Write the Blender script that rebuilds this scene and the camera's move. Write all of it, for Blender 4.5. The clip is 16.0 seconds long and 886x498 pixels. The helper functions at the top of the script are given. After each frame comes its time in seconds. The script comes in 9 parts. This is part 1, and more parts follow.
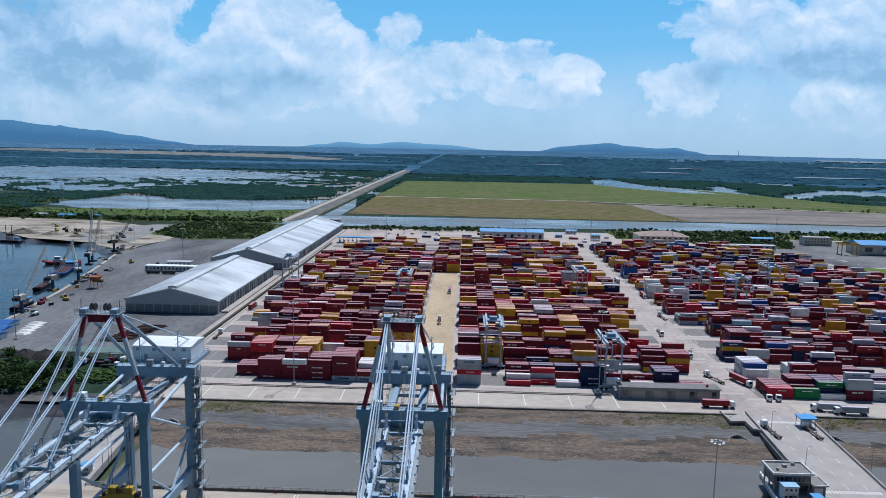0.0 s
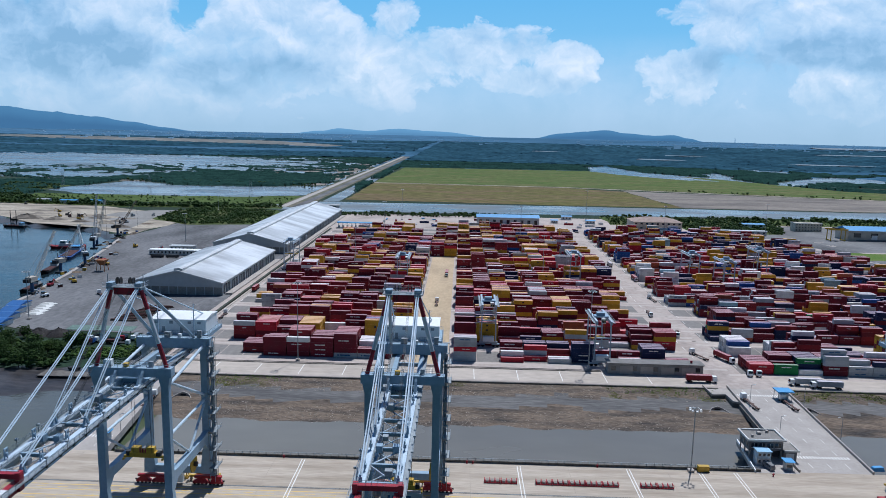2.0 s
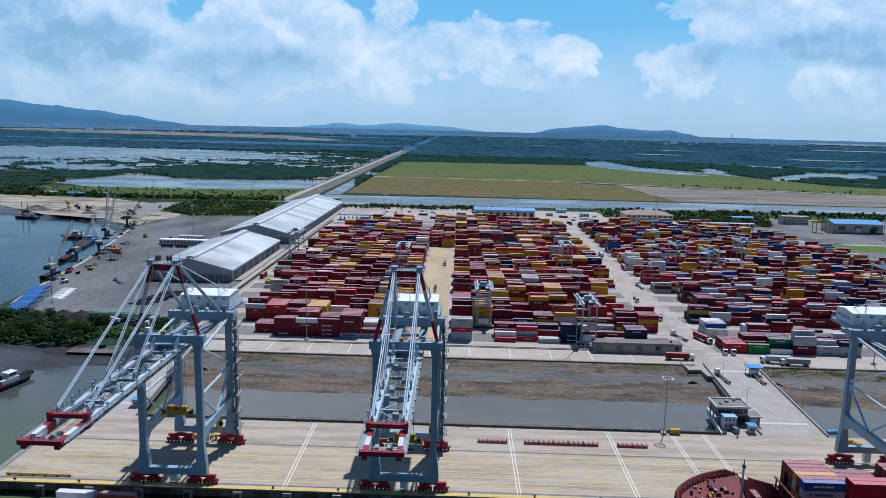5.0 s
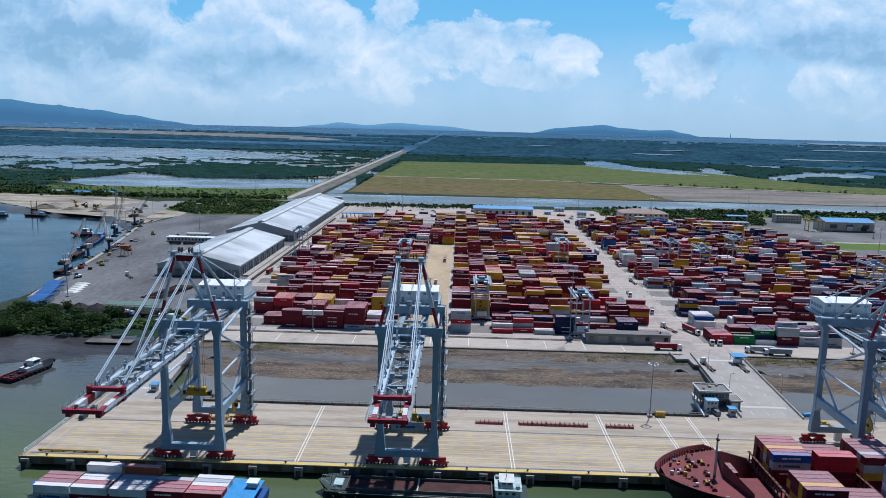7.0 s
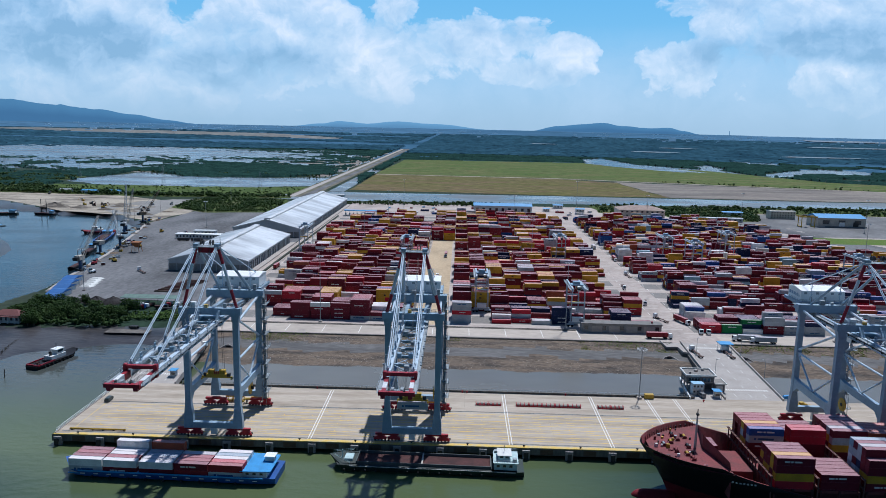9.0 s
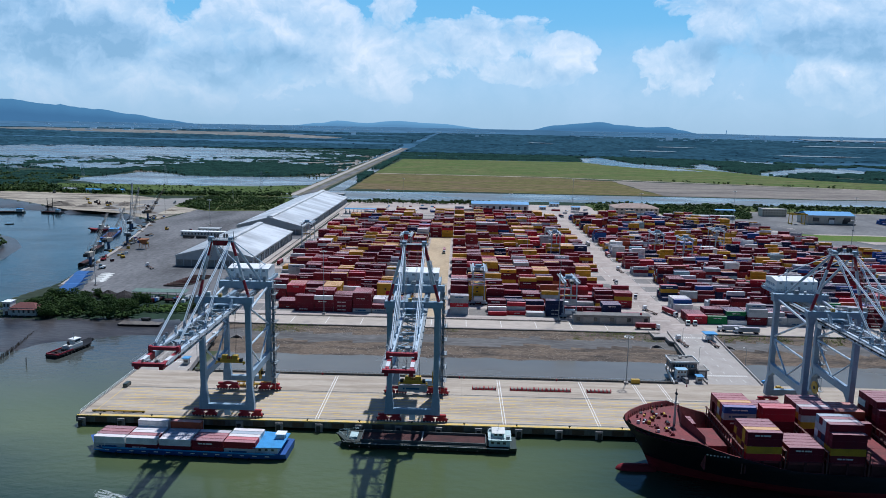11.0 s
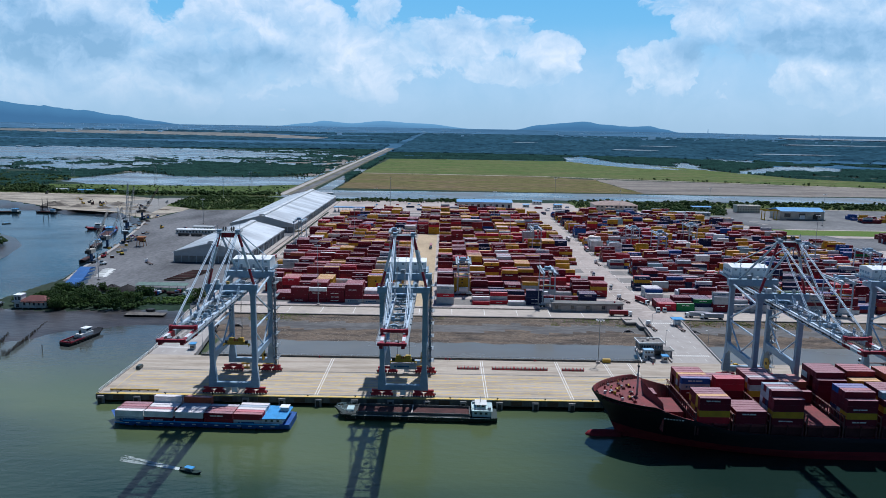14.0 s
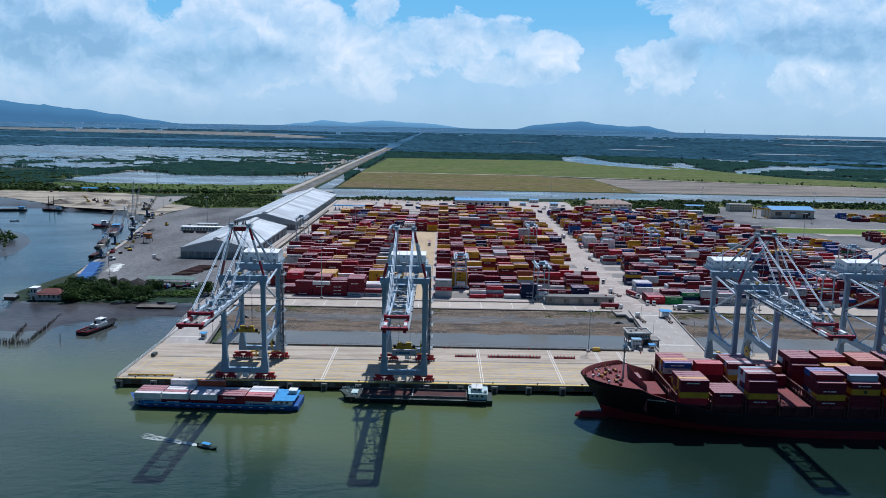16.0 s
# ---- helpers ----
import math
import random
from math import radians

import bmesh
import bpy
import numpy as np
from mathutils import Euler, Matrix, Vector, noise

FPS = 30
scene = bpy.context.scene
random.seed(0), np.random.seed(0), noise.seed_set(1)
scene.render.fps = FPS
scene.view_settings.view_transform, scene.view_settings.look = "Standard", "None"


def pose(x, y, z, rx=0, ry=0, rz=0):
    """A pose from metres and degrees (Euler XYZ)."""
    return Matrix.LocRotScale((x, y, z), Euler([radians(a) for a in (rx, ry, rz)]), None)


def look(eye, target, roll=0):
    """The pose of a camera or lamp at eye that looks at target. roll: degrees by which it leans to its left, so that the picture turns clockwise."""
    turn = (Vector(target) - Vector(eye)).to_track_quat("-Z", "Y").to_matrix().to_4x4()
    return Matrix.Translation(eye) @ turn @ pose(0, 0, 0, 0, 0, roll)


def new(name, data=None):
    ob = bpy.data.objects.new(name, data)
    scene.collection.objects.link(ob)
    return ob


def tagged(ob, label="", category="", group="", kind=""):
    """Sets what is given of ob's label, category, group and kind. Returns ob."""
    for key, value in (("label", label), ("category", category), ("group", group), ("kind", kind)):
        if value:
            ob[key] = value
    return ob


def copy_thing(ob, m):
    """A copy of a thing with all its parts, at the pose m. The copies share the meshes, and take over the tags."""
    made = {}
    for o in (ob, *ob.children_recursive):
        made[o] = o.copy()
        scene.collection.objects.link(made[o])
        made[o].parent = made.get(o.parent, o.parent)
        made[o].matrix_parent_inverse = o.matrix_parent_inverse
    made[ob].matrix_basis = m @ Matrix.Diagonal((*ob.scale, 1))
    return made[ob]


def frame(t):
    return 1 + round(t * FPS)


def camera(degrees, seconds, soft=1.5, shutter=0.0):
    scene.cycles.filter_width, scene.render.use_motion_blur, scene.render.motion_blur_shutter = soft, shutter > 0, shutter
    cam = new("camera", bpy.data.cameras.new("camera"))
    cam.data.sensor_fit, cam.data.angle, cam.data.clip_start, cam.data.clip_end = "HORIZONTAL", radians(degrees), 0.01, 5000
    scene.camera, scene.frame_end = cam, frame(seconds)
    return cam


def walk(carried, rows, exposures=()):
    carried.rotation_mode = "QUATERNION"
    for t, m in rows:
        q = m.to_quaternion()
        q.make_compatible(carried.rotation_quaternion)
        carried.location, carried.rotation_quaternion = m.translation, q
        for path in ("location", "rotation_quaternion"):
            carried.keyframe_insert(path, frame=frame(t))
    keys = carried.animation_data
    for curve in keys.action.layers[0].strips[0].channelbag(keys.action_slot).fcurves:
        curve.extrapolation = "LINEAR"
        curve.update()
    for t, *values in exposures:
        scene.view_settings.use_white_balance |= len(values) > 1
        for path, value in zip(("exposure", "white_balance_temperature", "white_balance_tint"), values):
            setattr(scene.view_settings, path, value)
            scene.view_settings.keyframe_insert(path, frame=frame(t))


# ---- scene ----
# camera: a drone that backs away from the quay; rows of t, x, y, z, yaw, pitch, lean
cam = camera(62.55, 16.0, soft=0.55)
ROWS = [
    (0.0, 54.69, -180.54, 120.78, 1.537, -8.124, 1.119),
    (0.5, 54.68, -184.55, 120.80, 1.487, -8.115, 1.112),
    (1.0, 54.82, -188.64, 120.81, 1.408, -8.149, 1.148),
    (1.5, 55.04, -193.09, 120.80, 1.355, -8.614, 1.188),
    (2.0, 55.30, -197.56, 120.87, 1.312, -9.131, 1.213),
    (2.5, 55.47, -202.28, 120.99, 1.280, -9.509, 1.255),
    (3.0, 55.60, -206.90, 121.15, 1.229, -9.539, 1.296),
    (3.5, 55.73, -211.73, 121.29, 1.200, -9.530, 1.319),
    (4.0, 55.81, -216.99, 121.38, 1.180, -9.539, 1.319),
    (6.5, 56.38, -242.31, 122.26, 1.147, -9.576, 1.399),
    (7.0, 56.51, -247.40, 122.50, 1.173, -9.587, 1.374),
    (7.5, 56.46, -252.56, 122.79, 1.172, -9.618, 1.323),
    (8.0, 56.28, -257.96, 123.06, 1.188, -9.658, 1.266),
    (8.5, 56.25, -263.15, 123.28, 1.200, -9.706, 1.249),
    (9.0, 56.42, -268.16, 123.49, 1.206, -9.722, 1.208),
    (11.5, 57.21, -294.13, 124.60, 0.988, -9.784, 1.086),
    (12.0, 57.23, -299.44, 124.80, 0.732, -9.774, 1.029),
    (12.5, 57.27, -304.88, 124.98, 0.470, -9.799, 0.974),
    (13.0, 57.41, -310.28, 125.19, 0.266, -9.792, 0.956),
    (13.5, 57.49, -315.62, 125.43, 0.115, -9.779, 0.957),
    (14.0, 57.55, -321.06, 125.67, 0.006, -9.780, 0.970),
    (14.5, 57.53, -326.53, 125.87, -0.084, -9.781, 0.976),
    (15.0, 57.48, -331.85, 126.04, -0.126, -9.793, 0.992),
    (15.5, 57.44, -337.12, 126.20, -0.150, -9.807, 1.037),
    (16.0, 57.34, -342.52, 126.34, -0.142, -9.817, 1.053),
]


def drone(x, y, z, yaw, pitch, lean):
    a, b = radians(yaw), radians(pitch)
    ahead = Vector((-math.sin(a) * math.cos(b), math.cos(a) * math.cos(b), math.sin(b)))
    eye = Vector((x, y, z))
    return look(eye, eye + 100 * ahead, lean)


walk(cam, [(r[0], drone(*r[1:])) for r in ROWS], [(0.0, 0.0, 5600, 10), (16.0, 0.0, 5600, 10)])

# ---- light ----
SUN_ELEVATION, SUN_AZIMUTH = 63.4, 21.7      # azimuth from +y towards +x


def build_world():
    world = bpy.data.worlds.new("sky")
    scene.world = world
    world.use_nodes = True
    nt = world.node_tree
    nt.nodes.clear()
    N, L = nt.nodes.new, nt.links.new

    def math_node(op, a, b=None, clamp=False):
        n = N("ShaderNodeMath")
        n.operation, n.use_clamp = op, clamp
        for i, v in enumerate((a, b)):
            if v is None:
                continue
            if isinstance(v, (int, float)):
                n.inputs[i].default_value = v
            else:
                L(v, n.inputs[i])
        return n.outputs[0]

    def vec(op, a, b=None):
        n = N("ShaderNodeVectorMath")
        n.operation = op
        for i, v in enumerate((a, b)):
            if v is None:
                continue
            if isinstance(v, tuple):
                n.inputs[i].default_value = v
            else:
                L(v, n.inputs[i])
        return n.outputs["Value"] if op in ("LENGTH", "DOT_PRODUCT") else n.outputs["Vector"]

    def ramp(fac, stops):
        n = N("ShaderNodeValToRGB")
        e = n.color_ramp.elements
        while len(e) < len(stops):
            e.new(0.5)
        for el, (p, c) in zip(e, stops):
            el.position, el.color = p, (*c, 1) if isinstance(c, tuple) else (c, c, c, 1)
        L(fac, n.inputs[0])
        return n.outputs[0]

    def mix(fac, a, b):
        n = N("ShaderNodeMix")
        n.data_type = "RGBA"
        if isinstance(fac, float):
            n.inputs[0].default_value = fac
        else:
            L(fac, n.inputs[0])
        for i, v in ((6, a), (7, b)):
            if isinstance(v, tuple):
                n.inputs[i].default_value = (*v, 1)
            else:
                L(v, n.inputs[i])
        return n.outputs[2]

    sky = N("ShaderNodeTexSky")
    sky.sky_type, sky.sun_disc = "NISHITA", False
    sky.sun_elevation, sky.sun_rotation = radians(SUN_ELEVATION), radians(SUN_AZIMUTH)
    sky.altitude, sky.air_density, sky.dust_density, sky.ozone_density = 100, 1.0, 1.2, 2.0
    way = N("ShaderNodeTexCoord").outputs["Generated"]
    flat = vec("MULTIPLY", way, (1.0, 1.0, 1.55))

    def fbm(v, scale, detail=7.0, rough=0.56, warp=0.0):
        n = N("ShaderNodeTexNoise")
        n.inputs["Scale"].default_value, n.inputs["Detail"].default_value = scale, detail
        n.inputs["Roughness"].default_value, n.inputs["Distortion"].default_value = rough, warp
        L(v, n.inputs["Vector"])
        return n.outputs["Fac"]

    def soften(v, scale=22.0):
        n = N("ShaderNodeTexNoise")
        n.inputs["Scale"].default_value, n.inputs["Detail"].default_value, n.inputs["Roughness"].default_value = scale, 5.0, 0.6
        L(v, n.inputs["Vector"])
        return n.outputs["Color"]

    axes = N("ShaderNodeSeparateXYZ")
    L(way, axes.inputs[0])
    ahead = math_node("MAXIMUM", axes.outputs["Y"], 0.06)
    plane = N("ShaderNodeCombineXYZ")            # right and up for each unit ahead
    L(math_node("DIVIDE", axes.outputs["X"], ahead), plane.inputs[0])
    L(math_node("DIVIDE", axes.outputs["Z"], ahead), plane.inputs[1])
    flow = vec("SUBTRACT", soften(plane.outputs[0], 9.0), (0.5, 0.5, 0.5))
    uv = vec("ADD", plane.outputs[0], vec("MULTIPLY", flow, (0.085, 0.055, 0.0)))

    def lobes(spots):
        """The union of oval cloud bodies: 1 in their middle, 0 on their outline, below 0 outside."""
        best = None
        for u, v, ru, rv in spots:
            d = vec("MULTIPLY", vec("SUBTRACT", uv, (u, v, 0.0)), (1 / ru, 1 / rv, 0.0))
            k = math_node("SUBTRACT", 1.0, vec("LENGTH", d))
            if best is None:
                best = k
            else:
                n = N("ShaderNodeMath")
                n.operation = "SMOOTH_MAX"
                L(best, n.inputs[0])
                L(k, n.inputs[1])
                n.inputs[2].default_value = 0.12
                best = n.outputs[0]
        return best

    def heads(shift, scale):
        """Cauliflower heads of several sizes."""
        v = vec("ADD", uv, shift)
        cell = N("ShaderNodeTexVoronoi")
        cell.feature = "SMOOTH_F1"
        cell.inputs["Scale"].default_value, cell.inputs["Detail"].default_value, cell.inputs["Roughness"].default_value = scale, 4.0, 0.55
        cell.inputs["Lacunarity"].default_value, cell.inputs["Smoothness"].default_value = 2.2, 0.6
        L(vec("ADD", vec("MULTIPLY", v, (1.0, 1.25, 1.0)), vec("MULTIPLY", soften(v), (0.03, 0.03, 0.03))), cell.inputs["Vector"])
        return math_node("SUBTRACT", 0.45, cell.outputs["Distance"])

    # the large banks: centre (right, up) and reach
    # the last two, unseen overhead, are added to brighten reflections on the western water
    bodies = lobes([(-0.50, 0.11, 0.40, 0.19), (-0.24, 0.155, 0.13, 0.075), (-0.10, 0.145, 0.065, 0.045), (-0.12, 0.095, 0.22, 0.075),
                    (0.02, 0.105, 0.17, 0.045), (0.09, 0.070, 0.105, 0.034), (0.135, 0.100, 0.06, 0.028),
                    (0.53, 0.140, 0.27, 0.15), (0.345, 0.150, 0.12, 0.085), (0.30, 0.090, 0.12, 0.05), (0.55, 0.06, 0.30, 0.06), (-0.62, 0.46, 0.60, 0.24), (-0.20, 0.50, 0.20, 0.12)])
    puffs = heads((0.0, 0.0, 0.0), 11.0)
    swell = fbm(uv, 7.0, 5.0, 0.55, 0.3)
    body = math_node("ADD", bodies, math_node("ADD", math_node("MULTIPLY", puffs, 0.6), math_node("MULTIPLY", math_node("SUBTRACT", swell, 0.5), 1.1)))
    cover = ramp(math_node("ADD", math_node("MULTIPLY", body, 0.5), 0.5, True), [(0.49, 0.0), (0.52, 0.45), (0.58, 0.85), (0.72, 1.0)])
    # sunlit crests and blue-grey hollows: compare with the cloud a little higher up and to the sun's side
    above = heads((0.006, 0.016, 0.0), 11.0)
    relief = math_node("MULTIPLY", math_node("SUBTRACT", puffs, above), 0.75)
    rim = ramp(math_node("ADD", math_node("MULTIPLY", body, 0.5), 0.5, True), [(0.50, 0.30), (0.62, 0.12), (0.85, 0.0)])
    gloom = ramp(math_node("ADD", lobes([(0.52, 0.112, 0.19, 0.036), (-0.52, 0.095, 0.17, 0.045), (-0.60, 0.17, 0.12, 0.05), (-0.30, 0.075, 0.16, 0.035), (0.36, 0.095, 0.10, 0.03)]),
                           math_node("MULTIPLY", math_node("SUBTRACT", swell, 0.5), 1.2)), [(0.0, 0.0), (0.55, 0.52)])
    tone = math_node("ADD", math_node("ADD", relief, rim), math_node("ADD", math_node("MULTIPLY", math_node("SUBTRACT", swell, 0.5), 0.7), 0.52))
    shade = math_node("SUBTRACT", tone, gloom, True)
    cloud = ramp(shade, [(0.0, (0.28, 0.49, 0.68)), (0.30, (0.43, 0.63, 0.81)), (0.62, (0.62, 0.77, 0.89)), (0.98, (0.93, 0.96, 1.0))])
    height = axes.outputs["Z"]
    clear = ramp(height, [(0.0, (0.42, 0.62, 0.76)), (0.05, (0.36, 0.61, 0.81)), (0.11, (0.22, 0.56, 0.82)), (0.20, (0.13, 0.49, 0.80)), (0.30, (0.06, 0.26, 0.54)), (0.5, (0.03, 0.12, 0.33)), (1.0, (0.018, 0.07, 0.21))])
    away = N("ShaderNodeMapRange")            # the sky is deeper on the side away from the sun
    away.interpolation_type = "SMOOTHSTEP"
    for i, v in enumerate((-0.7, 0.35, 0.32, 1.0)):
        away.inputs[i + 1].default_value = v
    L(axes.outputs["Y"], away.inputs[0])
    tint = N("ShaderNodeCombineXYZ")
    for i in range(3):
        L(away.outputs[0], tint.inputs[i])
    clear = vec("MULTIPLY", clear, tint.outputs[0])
    veil = math_node("MULTIPLY", ramp(height, [(0.0, 0.35), (0.03, 0.75), (0.075, 0.75), (0.13, 0.0)]), ramp(fbm(uv, 9.0, 6.0, 0.6, 0.4), [(0.30, 0.15), (0.62, 1.0)]))
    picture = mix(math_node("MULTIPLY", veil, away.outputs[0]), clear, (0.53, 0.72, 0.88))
    haze = ramp(height, [(0.0, 0.0), (0.02, 0.25), (0.07, 1.0)])
    picture = mix(math_node("MULTIPLY", cover, haze), picture, cloud)
    sky_bg, cloud_bg, total = N("ShaderNodeBackground"), N("ShaderNodeBackground"), N("ShaderNodeMixShader")
    L(sky.outputs[0], sky_bg.inputs[0])
    sky_bg.inputs[1].default_value = 0.11
    L(picture, cloud_bg.inputs[0])
    cloud_bg.inputs[1].default_value = 0.92
    total.inputs[0].default_value = 0.86
    L(sky_bg.outputs[0], total.inputs[1])
    L(cloud_bg.outputs[0], total.inputs[2])
    out = N("ShaderNodeOutputWorld")
    L(total.outputs[0], out.inputs[0])


build_world()
sun = new("sun", bpy.data.lights.new("sun", "SUN"))
sun.data.energy, sun.data.angle, sun.data.color = 4.15, radians(0.9), (1.0, 0.955, 0.88)
a, b = radians(SUN_AZIMUTH), radians(SUN_ELEVATION)
sun.matrix_world = look((0, 0, 300), (-math.sin(a) * math.cos(b), -math.cos(a) * math.cos(b), 300 - math.sin(b)))

# ---- materials ----
MATS = {}


def mat(name, base, rough=0.6, metal=0.0, var=0.12, scale=0.5, stretch=(1, 1, 1), dark=None, amount=0.5, fine=6.0, bump=0.0, bump_scale=8.0,
        island=0.0, ribs=0.0, spec=0.4, haze_glow=None, sunlit_dust=None):
    """A weathered surface: two scales of noise vary the base colour, 'dark' comes in as stains, bump gives grain, ribs a corrugated skin."""
    if name in MATS:
        return MATS[name]
    m = bpy.data.materials.new(name)
    m.use_nodes = True
    nt = m.node_tree
    N, L = nt.nodes.new, nt.links.new
    bsdf = nt.nodes["Principled BSDF"]
    bsdf.inputs["Roughness"].default_value, bsdf.inputs["Metallic"].default_value = rough, metal
    bsdf.inputs["Specular IOR Level"].default_value = spec
    pos = N("ShaderNodeNewGeometry").outputs["Position"]
    mp = N("ShaderNodeMapping")
    mp.inputs["Scale"].default_value = stretch
    L(pos, mp.inputs[0])

    def noise_at(s, detail=5.0):
        n = N("ShaderNodeTexNoise")
        n.inputs["Scale"].default_value, n.inputs["Detail"].default_value = s, detail
        L(mp.outputs[0], n.inputs["Vector"])
        return n.outputs["Fac"]

    def mix(kind, fac, a, b):
        n = N("ShaderNodeMix")
        n.data_type, n.blend_type = "RGBA", kind
        for i, v in ((0, fac), (6, a), (7, b)):
            if isinstance(v, float):
                n.inputs[i].default_value = v
            elif isinstance(v, tuple):
                n.inputs[i].default_value = (*v, 1)
            else:
                L(v, n.inputs[i])
        return n.outputs[2]

    def rng(v, lo, hi, to0, to1):
        n = N("ShaderNodeMapRange")
        for i, x in enumerate((lo, hi, to0, to1)):
            n.inputs[i + 1].default_value = x
        L(v, n.inputs[0])
        return n.outputs[0]

    big, small = noise_at(scale), noise_at(scale * fine)
    dark = dark or tuple(c * 0.5 for c in base)
    col = mix("MIX", rng(big, 0.42, 0.72, 0.0, amount), tuple(base), tuple(dark))
    grey = N("ShaderNodeCombineColor")
    v = rng(small, 0.25, 0.75, 1 - var, 1 + var)
    for i in range(3):
        L(v, grey.inputs[i])
    col = mix("MULTIPLY", 1.0, col, grey.outputs[0])
    if island:
        geo = N("ShaderNodeNewGeometry")
        g2 = N("ShaderNodeCombineColor")
        w = rng(geo.outputs["Random Per Island"], 0, 1, 1 - island, 1 + island)
        for i in range(3):
            L(w, g2.inputs[i])
        col = mix("MULTIPLY", 1.0, col, g2.outputs[0])
    if sunlit_dust:   # paler upward faces: dust and bleached paint, with sunlit brightness put into the colour
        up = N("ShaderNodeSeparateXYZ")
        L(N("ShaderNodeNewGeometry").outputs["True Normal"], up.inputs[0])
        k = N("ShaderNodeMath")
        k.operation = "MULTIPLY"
        L(rng(up.outputs["Z"], 0.6, 0.9, 0.0, sunlit_dust[3]), k.inputs[0])
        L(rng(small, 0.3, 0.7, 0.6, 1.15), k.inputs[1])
        col = mix("MIX", k.outputs[0], col, tuple(sunlit_dust[:3]))
    L(col, bsdf.inputs["Base Color"])
    # emission that stands in for haze on distant things
    if haze_glow:
        bsdf.inputs["Emission Color"].default_value, bsdf.inputs["Emission Strength"].default_value = (*haze_glow, 1), 1.0
    height = None
    if ribs:
        wave = N("ShaderNodeTexWave")
        wave.bands_direction = "X"
        wave.inputs["Scale"].default_value = ribs
        L(pos, wave.inputs["Vector"])
        height = wave.outputs["Fac"]
    if bump:
        n = N("ShaderNodeTexNoise")
        n.inputs["Scale"].default_value, n.inputs["Detail"].default_value = bump_scale, 4
        L(mp.outputs[0], n.inputs["Vector"])
        height = n.outputs["Fac"]
    if height is not None:
        b = N("ShaderNodeBump")
        b.inputs["Strength"].default_value, b.inputs["Distance"].default_value = (bump or 0.5), (0.3 if bump else 0.05)
        L(height, b.inputs["Height"])
        L(b.outputs[0], bsdf.inputs["Normal"])
    MATS[name] = m
    return m


def water_mat(name, deep, rough, ripple, size, silt=None):
    """Silty water: patches of silt, wind lanes that roughen it, and ripples drawn out along the river."""
    m = mat(name, deep, rough, 0.0, 0.06, 0.012, (0.5, 1, 1), silt or tuple(c * 0.7 for c in deep), 0.8, 7.0, ripple, size, spec=0.5)
    nt = m.node_tree
    lanes, spread = nt.nodes.new("ShaderNodeTexNoise"), nt.nodes.new("ShaderNodeMapRange")
    lanes.inputs["Scale"].default_value, lanes.inputs["Detail"].default_value = 0.014, 4.0
    nt.links.new(nt.nodes["Mapping"].outputs[0], lanes.inputs["Vector"])
    for i, v in enumerate((0.38, 0.66, rough * 0.7, rough * 2.2)):
        spread.inputs[i + 1].default_value = v
    nt.links.new(lanes.outputs["Fac"], spread.inputs[0])
    nt.links.new(spread.outputs[0], nt.nodes["Principled BSDF"].inputs["Roughness"])
    return m


